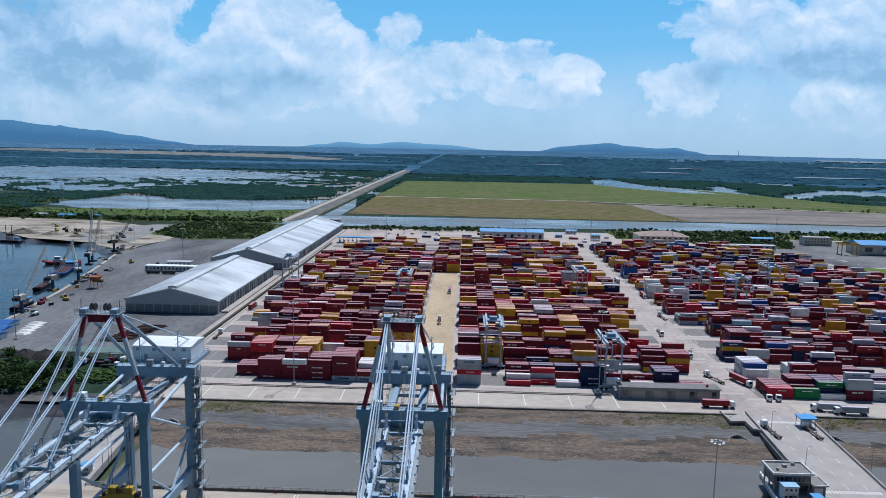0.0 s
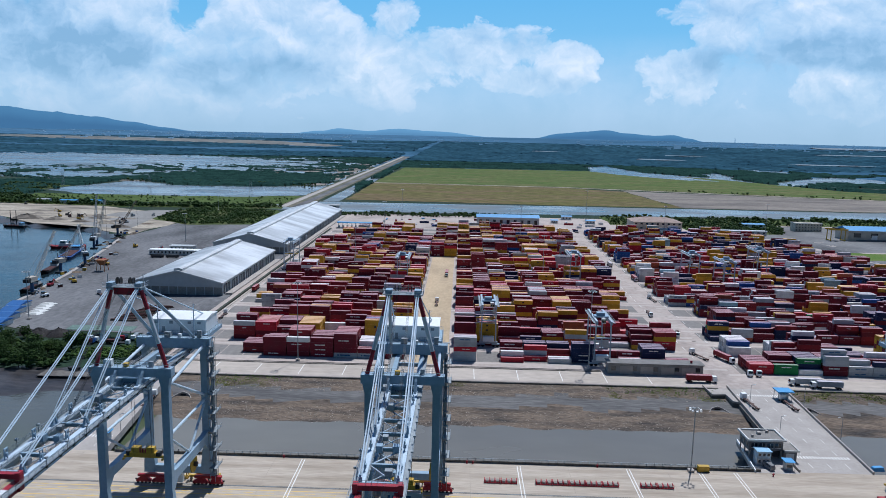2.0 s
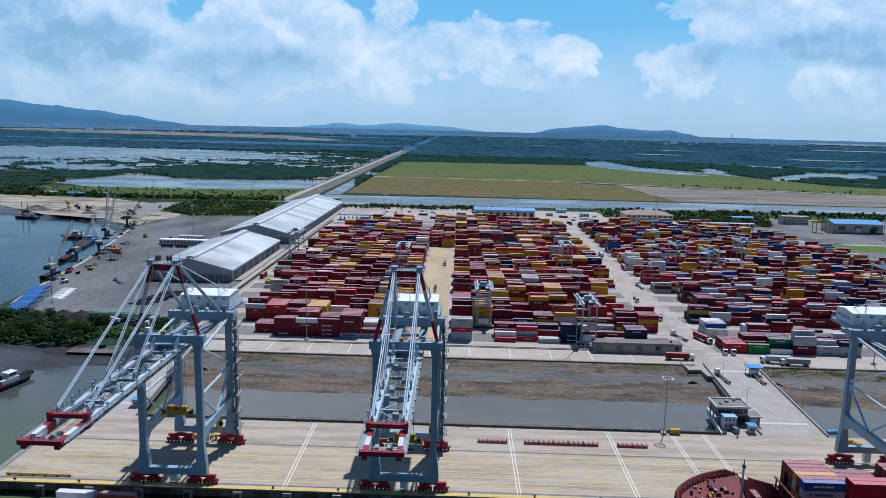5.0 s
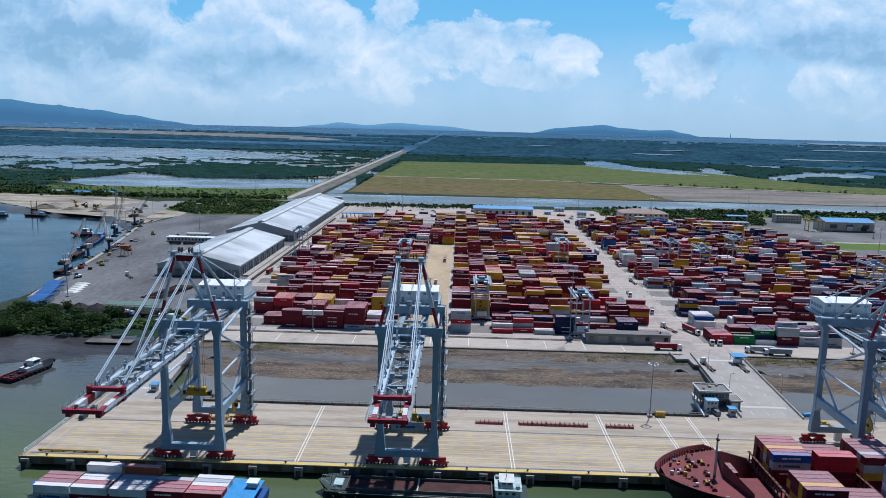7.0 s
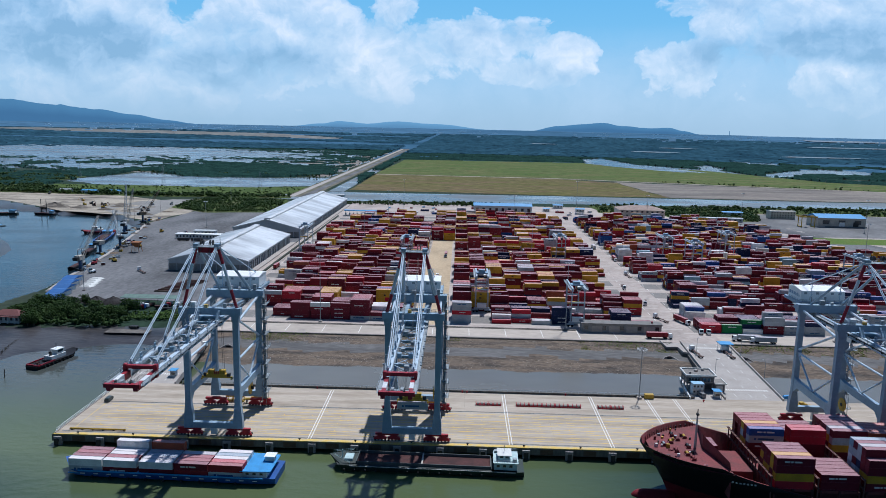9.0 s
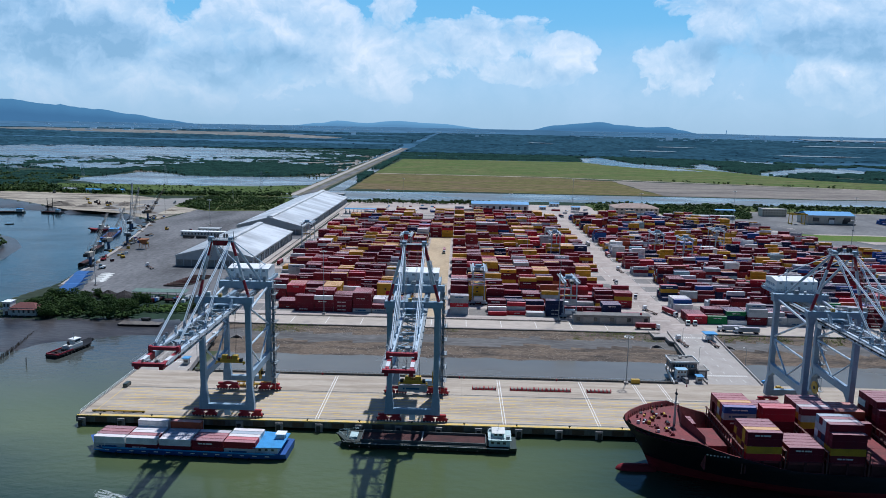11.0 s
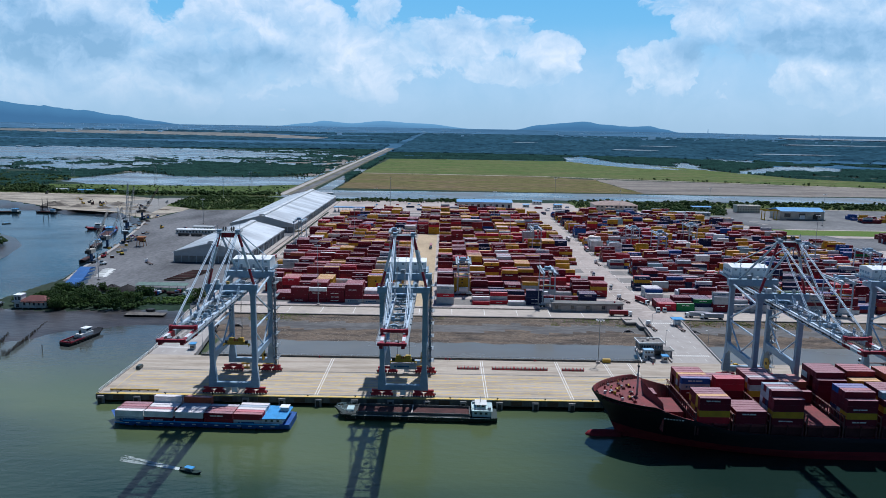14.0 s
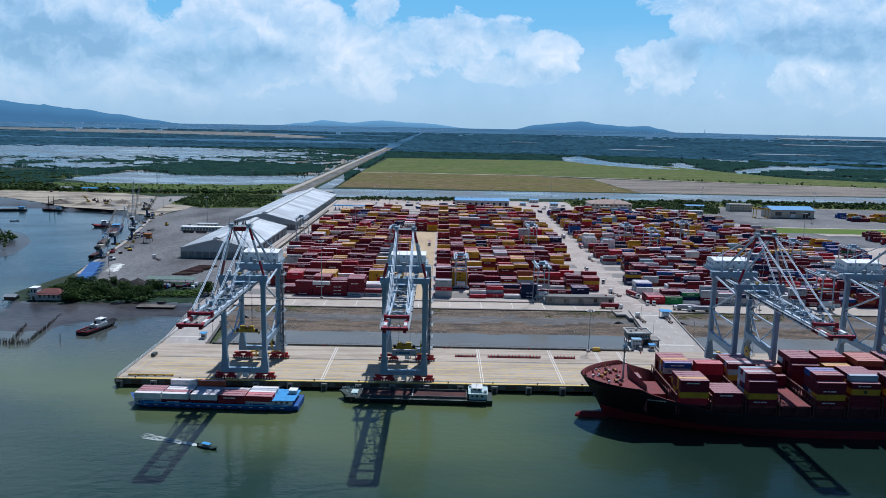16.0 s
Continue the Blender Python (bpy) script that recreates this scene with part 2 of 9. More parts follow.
def river_mat():
    """Tidal river: deep teal in the stream, green silt along the quay, brown silt over the shallows west of it."""
    m = water_mat("river_water", (0.020, 0.044, 0.036), 0.10, 0.5, 0.34, (0.034, 0.062, 0.042))
    nt = m.node_tree
    N, L = nt.nodes.new, nt.links.new
    bsdf = nt.nodes["Principled BSDF"]
    bsdf.inputs["Specular IOR Level"].default_value = 0.22
    axes, swirl = N("ShaderNodeSeparateXYZ"), N("ShaderNodeTexNoise")
    L(nt.nodes["Geometry"].outputs["Position"], axes.inputs[0])
    L(nt.nodes["Mapping"].outputs[0], swirl.inputs["Vector"])
    swirl.inputs["Scale"].default_value, swirl.inputs["Detail"].default_value, swirl.inputs["Distortion"].default_value = 0.017, 5.0, 0.8

    def ramp(value, lo, hi, spread):
        """0 below lo, 1 above hi, with an edge that the swirl carries to and fro."""
        shift, n = N("ShaderNodeMath"), N("ShaderNodeMapRange")
        shift.operation = "MULTIPLY_ADD"
        L(swirl.outputs["Fac"], shift.inputs[0])
        shift.inputs[1].default_value = spread
        L(value, shift.inputs[2])
        n.interpolation_type = "SMOOTHSTEP"
        n.inputs[1].default_value, n.inputs[2].default_value = lo + spread / 2, hi + spread / 2
        L(shift.outputs[0], n.inputs[0])
        return n.outputs[0]

    def blend(fac, a, colour):
        n = N("ShaderNodeMix")
        n.data_type = "RGBA"
        L(fac, n.inputs[0])
        L(a, n.inputs[6])
        n.inputs[7].default_value = (*colour, 1)
        return n.outputs[2]

    def times(a, b):
        n = N("ShaderNodeMath")
        n.operation = "MULTIPLY"
        L(a, n.inputs[0])
        L(b, n.inputs[1])
        return n.outputs[0]

    x, y = axes.outputs["X"], axes.outputs["Y"]
    west = N("ShaderNodeMath")
    west.operation = "MULTIPLY"
    west.inputs[1].default_value = -1.0
    L(x, west.inputs[0])
    south = N("ShaderNodeMath")
    south.operation = "MULTIPLY"
    south.inputs[1].default_value = -1.0
    L(y, south.inputs[0])
    col = bsdf.inputs["Base Color"].links[0].from_socket
    slant = N("ShaderNodeMath")              # the green silt leaves the quay on a slant
    slant.operation = "MULTIPLY_ADD"
    L(x, slant.inputs[0])
    slant.inputs[1].default_value = 0.45
    L(y, slant.inputs[2])
    col = blend(ramp(x, 80, 170, 60), col, (0.010, 0.024, 0.019))
    col = blend(times(times(ramp(slant.outputs[0], -115, -45, 70), ramp(y, -150, -40, 60)), ramp(west.outputs[0], -165, -70, 60)), col, (0.085, 0.112, 0.050))
    col = blend(times(times(ramp(y, 0, 100, 60), ramp(south.outputs[0], -210, -140, 30)), ramp(west.outputs[0], 60, 100, 30)), col, (0.060, 0.066, 0.066))
    col = blend(ramp(y, 150, 230, 40), col, (0.012, 0.022, 0.029))
    L(col, bsdf.inputs["Base Color"])
    return m


concrete = mat("quay_concrete", (0.45, 0.385, 0.315), 0.9, 0, 0.16, 0.10, (0.22, 1.9, 1), (0.27, 0.222, 0.170), 0.85, 9, 0.1, 4, spec=0.08)
paving = mat("yard_paving", (0.45, 0.385, 0.345), 0.9, 0, 0.16, 0.03, (1, 1, 1), (0.27, 0.232, 0.208), 0.75, 12, 0.1, 3, spec=0.08)
asphalt = mat("worn_asphalt", (0.175, 0.174, 0.178), 0.9, 0, 0.26, 0.018, (1.4, 0.6, 1), (0.075, 0.075, 0.078), 0.95, 14, 0.1, 2, spec=0.08)
lane_tan = mat("lane_concrete", (0.50, 0.39, 0.26), 0.9, 0, 0.12, 0.05, (1, 0.4, 1), (0.32, 0.25, 0.17), 0.7, 10, 0.1, 3, spec=0.08)
pale_concrete = mat("pale_concrete", (0.40, 0.365, 0.335), 0.9, 0, 0.1, 0.12, (1, 1, 1), (0.31, 0.283, 0.26), 0.7, 8, 0.1, 4, spec=0.08)
dark_concrete = mat("wet_concrete", (0.16, 0.15, 0.13), 0.9, 0, 0.2, 0.4, (1, 1, 0.3), (0.07, 0.065, 0.06), 0.9, 5, 0.2, 3)
white_paint = mat("road_white", (0.72, 0.70, 0.66), 0.8, 0, 0.12, 0.8, dark=(0.55, 0.52, 0.47))
yellow_paint = mat("road_yellow", (0.66, 0.45, 0.10), 0.8, 0, 0.15, 0.35, dark=(0.50, 0.42, 0.28), amount=1.0)
mud = mat("mud", (0.118, 0.112, 0.108), 0.8, 0, 0.45, 0.07, (0.3, 1.8, 1), (0.060, 0.057, 0.056), 1.0, 9, 0.4, 0.8)
wet_mud = mat("wet_mud", (0.060, 0.055, 0.054), 0.34, 0, 0.4, 0.05, (0.5, 1.6, 1), (0.018, 0.019, 0.022), 1.0, 7, 0.6, 0.35)
rubble = mat("rubble", (0.165, 0.128, 0.098), 0.95, 0, 0.6, 0.14, (0.35, 1.6, 1), (0.050, 0.047, 0.046), 0.95, 8, 0.8, 1.5, spec=0.08)
land = mat("land", (0.026, 0.046, 0.030), 0.95, 0, 0.35, 0.008, (1, 1, 1), (0.058, 0.060, 0.042), 0.8, 18, 0.3, 0.4, spec=0.08)
sand = mat("sand", (0.40, 0.35, 0.28), 0.95, 0, 0.35, 0.026, (0.55, 1.7, 1), (0.11, 0.095, 0.08), 1.0, 10, 0.2, 0.5, spec=0.08)
dirt = mat("bare_ground", (0.24, 0.21, 0.175), 0.95, 0, 0.25, 0.016, (1, 1, 1), (0.11, 0.095, 0.08), 0.95, 12, 0.2, 0.5, spec=0.08)
field_green = mat("rush_field", (0.082, 0.118, 0.034), 0.95, 0, 0.6, 0.012, (0.55, 2.2, 1), (0.150, 0.135, 0.062), 1.0, 7, 0.4, 0.3, spec=0.05)
field_olive = mat("dry_field", (0.120, 0.112, 0.040), 0.95, 0, 0.55, 0.010, (0.6, 1.9, 1), (0.165, 0.112, 0.072), 1.0, 8, 0.4, 0.3, spec=0.05)
mudflat = mat("salt_flat", (0.235, 0.205, 0.175), 0.9, 0, 0.3, 0.010, (0.6, 1.8, 1), (0.115, 0.103, 0.095), 1.0, 12, 0.1, 0.5, spec=0.1)
grass = mat("grass", (0.10, 0.16, 0.035), 0.95, 0, 0.3, 0.05, dark=(0.17, 0.17, 0.06), fine=12, bump=0.4, bump_scale=1.5, spec=0.08)
leaves = mat("leaves", (0.040, 0.070, 0.018), 0.75, 0, 0.4, 0.12, dark=(0.018, 0.036, 0.012), amount=0.9, fine=9, bump=0.8, bump_scale=1.2, island=0.3, spec=0.08)
# mangrove green pushed towards blue, haze put into the leaf colour
leaves_hazed = mat("mangrove", (0.021, 0.050, 0.042), 0.95, 0, 0.5, 0.02, dark=(0.010, 0.025, 0.024), amount=0.9, fine=9, bump=0.7, bump_scale=0.3, spec=0.0)
# mangrove copy with the blue of distance haze mixed into its colour
hazed_wood = mat("hazed_mangrove", (0.030, 0.074, 0.105), 0.95, 0, 0.5, 0.006, dark=(0.016, 0.044, 0.068), amount=0.9, fine=6, spec=0.0)
bark = mat("bark", (0.11, 0.085, 0.06), 0.95, 0, 0.25, 1.0)
river = river_mat()
basin_water = water_mat("basin_water", (0.165, 0.155, 0.135), 0.16, 0.06, 0.3, (0.135, 0.128, 0.112))
basin_water.node_tree.nodes["Principled BSDF"].inputs["Specular IOR Level"].default_value = 0.25
creek_water = water_mat("canal_water", (0.13, 0.135, 0.13), 0.22, 0.05, 0.3)
pond_water = water_mat("pond_water", (0.098, 0.112, 0.120), 0.16, 0.06, 0.12, (0.07, 0.075, 0.078))
pond_water.node_tree.nodes["Principled BSDF"].inputs["Specular IOR Level"].default_value = 0.4
crane_blue = mat("crane_paint", (0.275, 0.375, 0.465), 0.45, 0, 0.10, 0.12, dark=(0.20, 0.285, 0.365), fine=7)
gantry_white = mat("gantry_paint", (0.38, 0.45, 0.51), 0.5, 0, 0.10, 0.2, dark=(0.27, 0.325, 0.37))
crane_pale = mat("crane_pale", (0.50, 0.60, 0.69), 0.45, 0, 0.10, 0.2)
signal_red = mat("signal_red", (0.33, 0.016, 0.032), 0.5, 0, 0.12, 0.3)
signal_white = mat("signal_white", (0.70, 0.72, 0.74), 0.5, 0, 0.08, 0.3)
bogie_red = mat("bogie_red", (0.36, 0.018, 0.030), 0.6, 0, 0.15, 0.5)
machine_yellow = mat("machine_yellow", (0.50, 0.31, 0.03), 0.5, 0, 0.15, 0.6)
house_white = mat("house_white", (0.80, 0.81, 0.80), 0.5, 0, 0.04, 0.2, dark=(0.66, 0.67, 0.66), amount=0.5)
black_steel = mat("dark_steel", (0.03, 0.03, 0.032), 0.6, 0, 0.2, 0.5)
grey_steel = mat("galvanised", (0.30, 0.33, 0.35), 0.5, 0.3, 0.1, 0.5)
glass_dark = mat("window_glass", (0.03, 0.04, 0.05), 0.08, 0.0, 0.05, 0.5, spec=0.8)
rubber = mat("rubber", (0.02, 0.02, 0.02), 0.85, 0, 0.2, 1.0)
roof_sheet = mat("roof_sheet", (0.66, 0.665, 0.665), 0.42, 0.45, 0.10, 0.045, (0.25, 0.9, 1), (0.24, 0.235, 0.23), 0.9, 7)
roof_trim = mat("roof_trim", (0.60, 0.61, 0.61), 0.45, 0.2, 0.06, 0.1)
wall_sheet = mat("wall_sheet", (0.46, 0.48, 0.49), 0.6, 0.0, 0.08, 0.05, dark=(0.33, 0.35, 0.36), amount=0.6)
roof_blue = mat("roof_blue", (0.06, 0.27, 0.55), 0.5, 0, 0.1, 0.05, dark=(0.12, 0.33, 0.55))
roof_red = mat("roof_tile", (0.17, 0.065, 0.06), 0.85, 0, 0.2, 0.4)
plaster = mat("plaster", (0.52, 0.47, 0.40), 0.9, 0, 0.08, 0.2)
plaster_white = mat("plaster_white", (0.66, 0.66, 0.63), 0.85, 0, 0.08, 0.2)
foam = mat("foam", (0.52, 0.58, 0.56), 0.7, 0, 0.3, 0.4)
hull_black = mat("hull_black", (0.007, 0.007, 0.010), 0.6, 0, 0.25, 0.08, (0.4, 1, 2), (0.02, 0.017, 0.018), 0.6, 8, spec=0.25)
hull_red = mat("antifouling", (0.21, 0.012, 0.020), 0.7, 0, 0.25, 0.06, (0.3, 1, 2), (0.055, 0.010, 0.012), 0.8, 9, spec=0.25)
deck_red = mat("deck_red", (0.190, 0.034, 0.038), 0.75, 0, 0.28, 0.22, dark=(0.10, 0.036, 0.034), amount=0.8)
hull_blue = mat("hull_blue", (0.02, 0.09, 0.32), 0.5, 0, 0.15, 0.15, dark=(0.015, 0.05, 0.17))
deck_blue = mat("deck_blue", (0.05, 0.28, 0.60), 0.6, 0, 0.15, 0.4)
hull_green = mat("hull_green", (0.010, 0.028, 0.022), 0.6, 0, 0.2, 0.2, dark=(0.02, 0.016, 0.014))
rust = mat("rusty_hold", (0.075, 0.028, 0.026), 0.9, 0, 0.3, 0.2, dark=(0.035, 0.016, 0.016), amount=0.9)
# blue emission paints the haze over these two hill materials
hill_mat = mat("hazed_hill", (0.02, 0.05, 0.07), 1.0, 0, 0.08, 0.002, dark=(0.014, 0.035, 0.055), spec=0.0, haze_glow=(0.068, 0.165, 0.29))
pale_hill = mat("hazy_range", (0.03, 0.06, 0.08), 1.0, 0, 0.05, 0.002, spec=0.0, haze_glow=(0.125, 0.265, 0.415))
# plain with haze painted in as a bluer, paler base colour
hazed_plain = mat("hazed_plain", (0.060, 0.130, 0.205), 0.95, 0, 0.4, 0.004, (0.4, 1.2, 1), (0.030, 0.075, 0.115), 0.95, 9, spec=0.0)

BOX_COLOURS = {   # colour, share in the yard
    "maroon": ((0.142, 0.0095, 0.022), 0.38), "oxblood": ((0.235, 0.019, 0.026), 0.16), "yellow": ((0.55, 0.30, 0.022), 0.17),
    "grey": ((0.40, 0.43, 0.45), 0.07), "navy": ((0.012, 0.024, 0.075), 0.06), "red": ((0.44, 0.018, 0.034), 0.06), "blue": ((0.022, 0.085, 0.29), 0.025),
    "white": ((0.68, 0.69, 0.68), 0.035), "orange": ((0.36, 0.085, 0.04), 0.02), "green": ((0.02, 0.20, 0.06), 0.008), "teal": ((0.24, 0.38, 0.45), 0.012)}
# box tops get dust plus the brightness of sunlit roofs as colour
BOX_MATS = {k: mat("container_" + k, c, 0.62, 0, 0.12, 0.25, (1, 1, 1), tuple(0.68 * x + 0.008 for x in c), 0.8, 8, island=0.18, ribs=1.1, sunlit_dust=(0.65 * c[0] + 0.31, 0.65 * c[1] + 0.235, 0.65 * c[2] + 0.25, 0.9), spec=0.2) for k, (c, _) in BOX_COLOURS.items()}

# ---- mesh tools ----
class Shape:
    """Collects plain solids into one mesh."""

    def __init__(self):
        self.v, self.f = [], []

    def add(self, verts, faces):
        n = len(self.v)
        self.v += [tuple(p) for p in verts]
        self.f += [tuple(i + n for i in f) for f in faces]
        return self

    def box(self, x0, y0, z0, x1, y1, z1):
        return self.add([(x, y, z) for z in (z0, z1) for y in (y0, y1) for x in (x0, x1)],
                        [(0, 2, 3, 1), (4, 5, 7, 6), (0, 1, 5, 4), (2, 6, 7, 3), (0, 4, 6, 2), (1, 3, 7, 5)])

    def bar(self, p, q, w, h=None, sides=4, w2=None):
        """A beam from p to q, w wide and h high (round with more sides, tapered to w2)."""
        p, q = Vector(p), Vector(q)
        d = (q - p).normalized()
        up = Vector((0, 0, 1)) if abs(d.z) < 0.95 else Vector((0, 1, 0))
        r = d.cross(up).normalized()
        u = r.cross(d)
        h = w if h is None else h
        k = (w2 / w) if w2 else 1.0
        ring = []
        for i in range(sides):
            if sides == 4:
                a, b = ((-0.5, -0.5), (0.5, -0.5), (0.5, 0.5), (-0.5, 0.5))[i]
            else:
                a, b = 0.5 * math.cos(2 * math.pi * i / sides), 0.5 * math.sin(2 * math.pi * i / sides)
            ring.append(r * a * w + u * b * h)
        verts = [p + c for c in ring] + [q + c * k for c in ring]
        faces = [(i, (i + 1) % sides, sides + (i + 1) % sides, sides + i) for i in range(sides)]
        return self.add(verts, faces + [tuple(range(sides - 1, -1, -1)), tuple(range(sides, 2 * sides))])

    def prism(self, poly, z0, z1):
        """An upright prism over a plan."""
        n = len(poly)
        verts = [(x, y, z0) for x, y in poly] + [(x, y, z1) for x, y in poly]
        return self.add(verts, [(i, (i + 1) % n, n + (i + 1) % n, n + i) for i in range(n)] + [tuple(range(n - 1, -1, -1)), tuple(range(n, 2 * n))])

    def loft(self, rings, caps=True):
        n = len(rings[0])
        verts = [p for r in rings for p in r]
        faces = []
        for k in range(len(rings) - 1):
            for i in range(n):
                j = (i + 1) % n
                faces.append((k * n + i, k * n + j, (k + 1) * n + j, (k + 1) * n + i))
        if caps:
            faces += [tuple(range(n - 1, -1, -1)), tuple((len(rings) - 1) * n + i for i in range(n))]
        return self.add(verts, faces)

    def sheet(self, poly, z):
        return self.add([(x, y, z) for x, y in poly], [tuple(range(len(poly)))])

    def mesh(self, name, material, smooth=False):
        me = bpy.data.meshes.new(name)
        me.from_pydata(self.v, [], self.f)
        me.materials.append(material)
        if smooth:
            me.polygons.foreach_set("use_smooth", [True] * len(me.polygons))
        me.update()
        return me


def part(name, shape, material, parent=None, label="", smooth=False, bevel=0.0):
    """One mesh object, under a thing where a parent is given."""
    ob = new(name, shape.mesh(name, material, smooth) if isinstance(shape, Shape) else shape)
    if parent is not None:
        ob.parent = parent
    if bevel:
        b = ob.modifiers.new("bevel", "BEVEL")
        b.width, b.segments, b.limit_method = bevel, 1, "ANGLE"
    return tagged(ob, label)


def thing(name, label, category, group="", at=None, kind=""):
    ob = new(name)
    ob.empty_display_size = 0.5
    if at is not None:
        ob.matrix_basis = at
    return tagged(ob, label, category, group, kind)


def structure(name, shape, material, label="", smooth=False, category=""):
    return tagged(part(name, shape, material, smooth=smooth), label or name.replace("_", " "), category or name.split("_")[0], kind="structure")


# distance is drawn together beyond FAR, so that the whole plain lies within reach of the lens
CENTRE, EYE_HEIGHT, FAR, SPAN = (56.0, -260.0), 124.0, 2600.0, 2200.0


def afar(x, y, z=0.0):
    d = math.hypot(x - CENTRE[0], y - CENTRE[1])
    if d <= FAR:
        return x, y, z
    s = (FAR + SPAN * (1 - FAR / d)) / d
    return CENTRE[0] + (x - CENTRE[0]) * s, CENTRE[1] + (y - CENTRE[1]) * s, EYE_HEIGHT * (1 - s) + z * s


def n2(x, y, scale, seed=0.0):
    return noise.noise((x * scale + seed, y * scale - seed * 1.7, seed))


def ragged(poly, step, amp, seed=1.0):
    """A plan outline with its edges broken up."""
    out = []
    for (x0, y0), (x1, y1) in zip(poly, poly[1:] + poly[:1]):
        n = max(1, int(math.hypot(x1 - x0, y1 - y0) / step))
        for i in range(n):
            x, y = x0 + (x1 - x0) * i / n, y0 + (y1 - y0) * i / n
            out.append((x + amp * noise.noise((x * 0.02, y * 0.02, seed)) + 0.4 * amp * noise.noise((x * 0.09, y * 0.09, seed)),
                        y + amp * noise.noise((x * 0.02, y * 0.02, seed + 7)) + 0.4 * amp * noise.noise((x * 0.09, y * 0.09, seed + 7))))
    return out


def inside(x, y, poly):
    hit = False
    for (x0, y0), (x1, y1) in zip(poly, poly[1:] + poly[:1]):
        if (y0 > y) != (y1 > y) and x < (x1 - x0) * (y - y0) / (y1 - y0) + x0:
            hit = not hit
    return hit


def edge_distance(px, py, poly):
    """Signed distance to an outline for arrays of points, positive inside."""
    best, odd = np.full(px.shape, 1e9), np.zeros(px.shape, bool)
    for (x0, y0), (x1, y1) in zip(poly, poly[1:] + poly[:1]):
        dx, dy = x1 - x0, y1 - y0
        k = np.clip(((px - x0) * dx + (py - y0) * dy) / (dx * dx + dy * dy), 0, 1)
        best = np.minimum(best, np.hypot(px - x0 - k * dx, py - y0 - k * dy))
        if dy:
            odd ^= ((y0 > py) != (y1 > py)) & (px < dx * (py - y0) / dy + x0)
    return np.where(odd, best, -best)

# ---- ground, water, quay ----
QUAY_LEFT, QUAY_RIGHT, QUAY_BACK, YARD_FRONT, WATER = -101.3, 470.0, 57.5, 147.0, -4.0
SHORE = [(6000, 147), (-105, 147), (-150, 149), (-205, 141), (-236, 146), (-252, 175), (-246, 225), (-243, 240), (-249, 275), (-266, 384), (-296, 508), (-312, 570),
         (-378, 643), (-417, 669), (-464, 672), (-544, 727), (-640, 795), (-1500, 1150), (-9000, 3500), (-9000, 60000), (9000, 60000)]
SPIT = [(-362, 305), (-360, 345), (-380, 405), (-416, 455), (-460, 484), (-700, 580), (-900, 330), (-420, 270)]


def build_ground():
    angles = np.radians(np.arange(-62, 62.01, 0.24))
    dist = [250.0]
    while dist[-1] < 18300:
        dist.append(dist[-1] * (1.011 if dist[-1] < 700 else 1.03 if dist[-1] < 2600 else 1.07))
    A, D = np.meshgrid(angles, np.array(dist))
    X, Y = CENTRE[0] + D * np.sin(A), CENTRE[1] + D * np.cos(A)
    main, spit = edge_distance(X, Y, SHORE), edge_distance(X, Y, SPIT)
    steep = np.where((X < -236) & (Y < 700), 0.9, np.where(X < -105, 0.08 + 0.12 * np.clip((X + 185) / 55, 0, 1), 0.079))
    low = np.where(main > 0, -0.3, -0.3 + main * steep)
    low = np.maximum(low, np.where(spit > 0, np.minimum(0.4, -2.0 + spit * 0.1), -2.0 + spit * 0.2))
    low = np.maximum(low, -9.0)
    verts, rows, cols = [], len(dist), len(angles)
    for x, y, z in zip(X.ravel().tolist(), Y.ravel().tolist(), low.ravel().tolist()):
        if -8 < z < -0.4:
            z += 0.25 * n2(x, y, 0.06) + 0.14 * n2(x, y, 0.3, 3.0)
            if x < -112 and y < 145:            # tidal runnels and pools in the mud
                z += 0.7 * n2(x, y, 0.030, 9.0) - 1.1 * max(0.0, 0.16 - abs(n2(x, y * 0.6, 0.028, 14.0))) + 0.25
        verts.append(afar(x, y, z))
    faces = [(r * cols + c, r * cols + c + 1, (r + 1) * cols + c + 1, (r + 1) * cols + c) for r in range(rows - 1) for c in range(cols - 1)]
    s = Shape()
    s.v, s.f = verts, faces
    me = s.mesh("ground", land, True)
    # the last ground colours grow bluer with distance to stand for haze
    for m in (mud, rubble, hazed_plain, wet_mud, mat("hazed_horizon", (0.078, 0.160, 0.250), 0.95, 0, 0.3, 0.003, (0.3, 1.4, 1), (0.045, 0.105, 0.165), 0.8, 8, spec=0.0)):
        me.materials.append(m)
    index = np.zeros(len(faces), int)
    zc, yc, xc, dc = low[:-1, :-1].ravel(), Y[:-1, :-1].ravel(), X[:-1, :-1].ravel(), D[:-1, :-1].ravel()
    wob = np.array([n2(x, 0, 0.03, 5.0) for x in xc])
    index[zc < -0.35] = 1
    index[(zc < -0.35) & (zc > -1.5 + 0.4 * wob) & (xc > -105)] = 2
    index[(zc < -2.5 + 0.5 * wob) & (zc > -4.4) & (xc > -105)] = 2
    index[(zc < -0.35) & (xc < -105)] = 4
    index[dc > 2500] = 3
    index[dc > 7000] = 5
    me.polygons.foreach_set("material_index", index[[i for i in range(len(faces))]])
    tagged(new("ground", me), "flat coastal land, muddy bank and distant plain", "ground", kind="structure")


build_ground()
s = Shape()
ring = [(CENTRE[0] + 4700 * math.cos(i * math.pi / 32), CENTRE[1] + 4700 * math.sin(i * math.pi / 32)) for i in range(64)]
s.sheet([(x, y if y < 900 else 900) for x, y in ring], WATER)
structure("water", s, river, "murky green river and creek water")

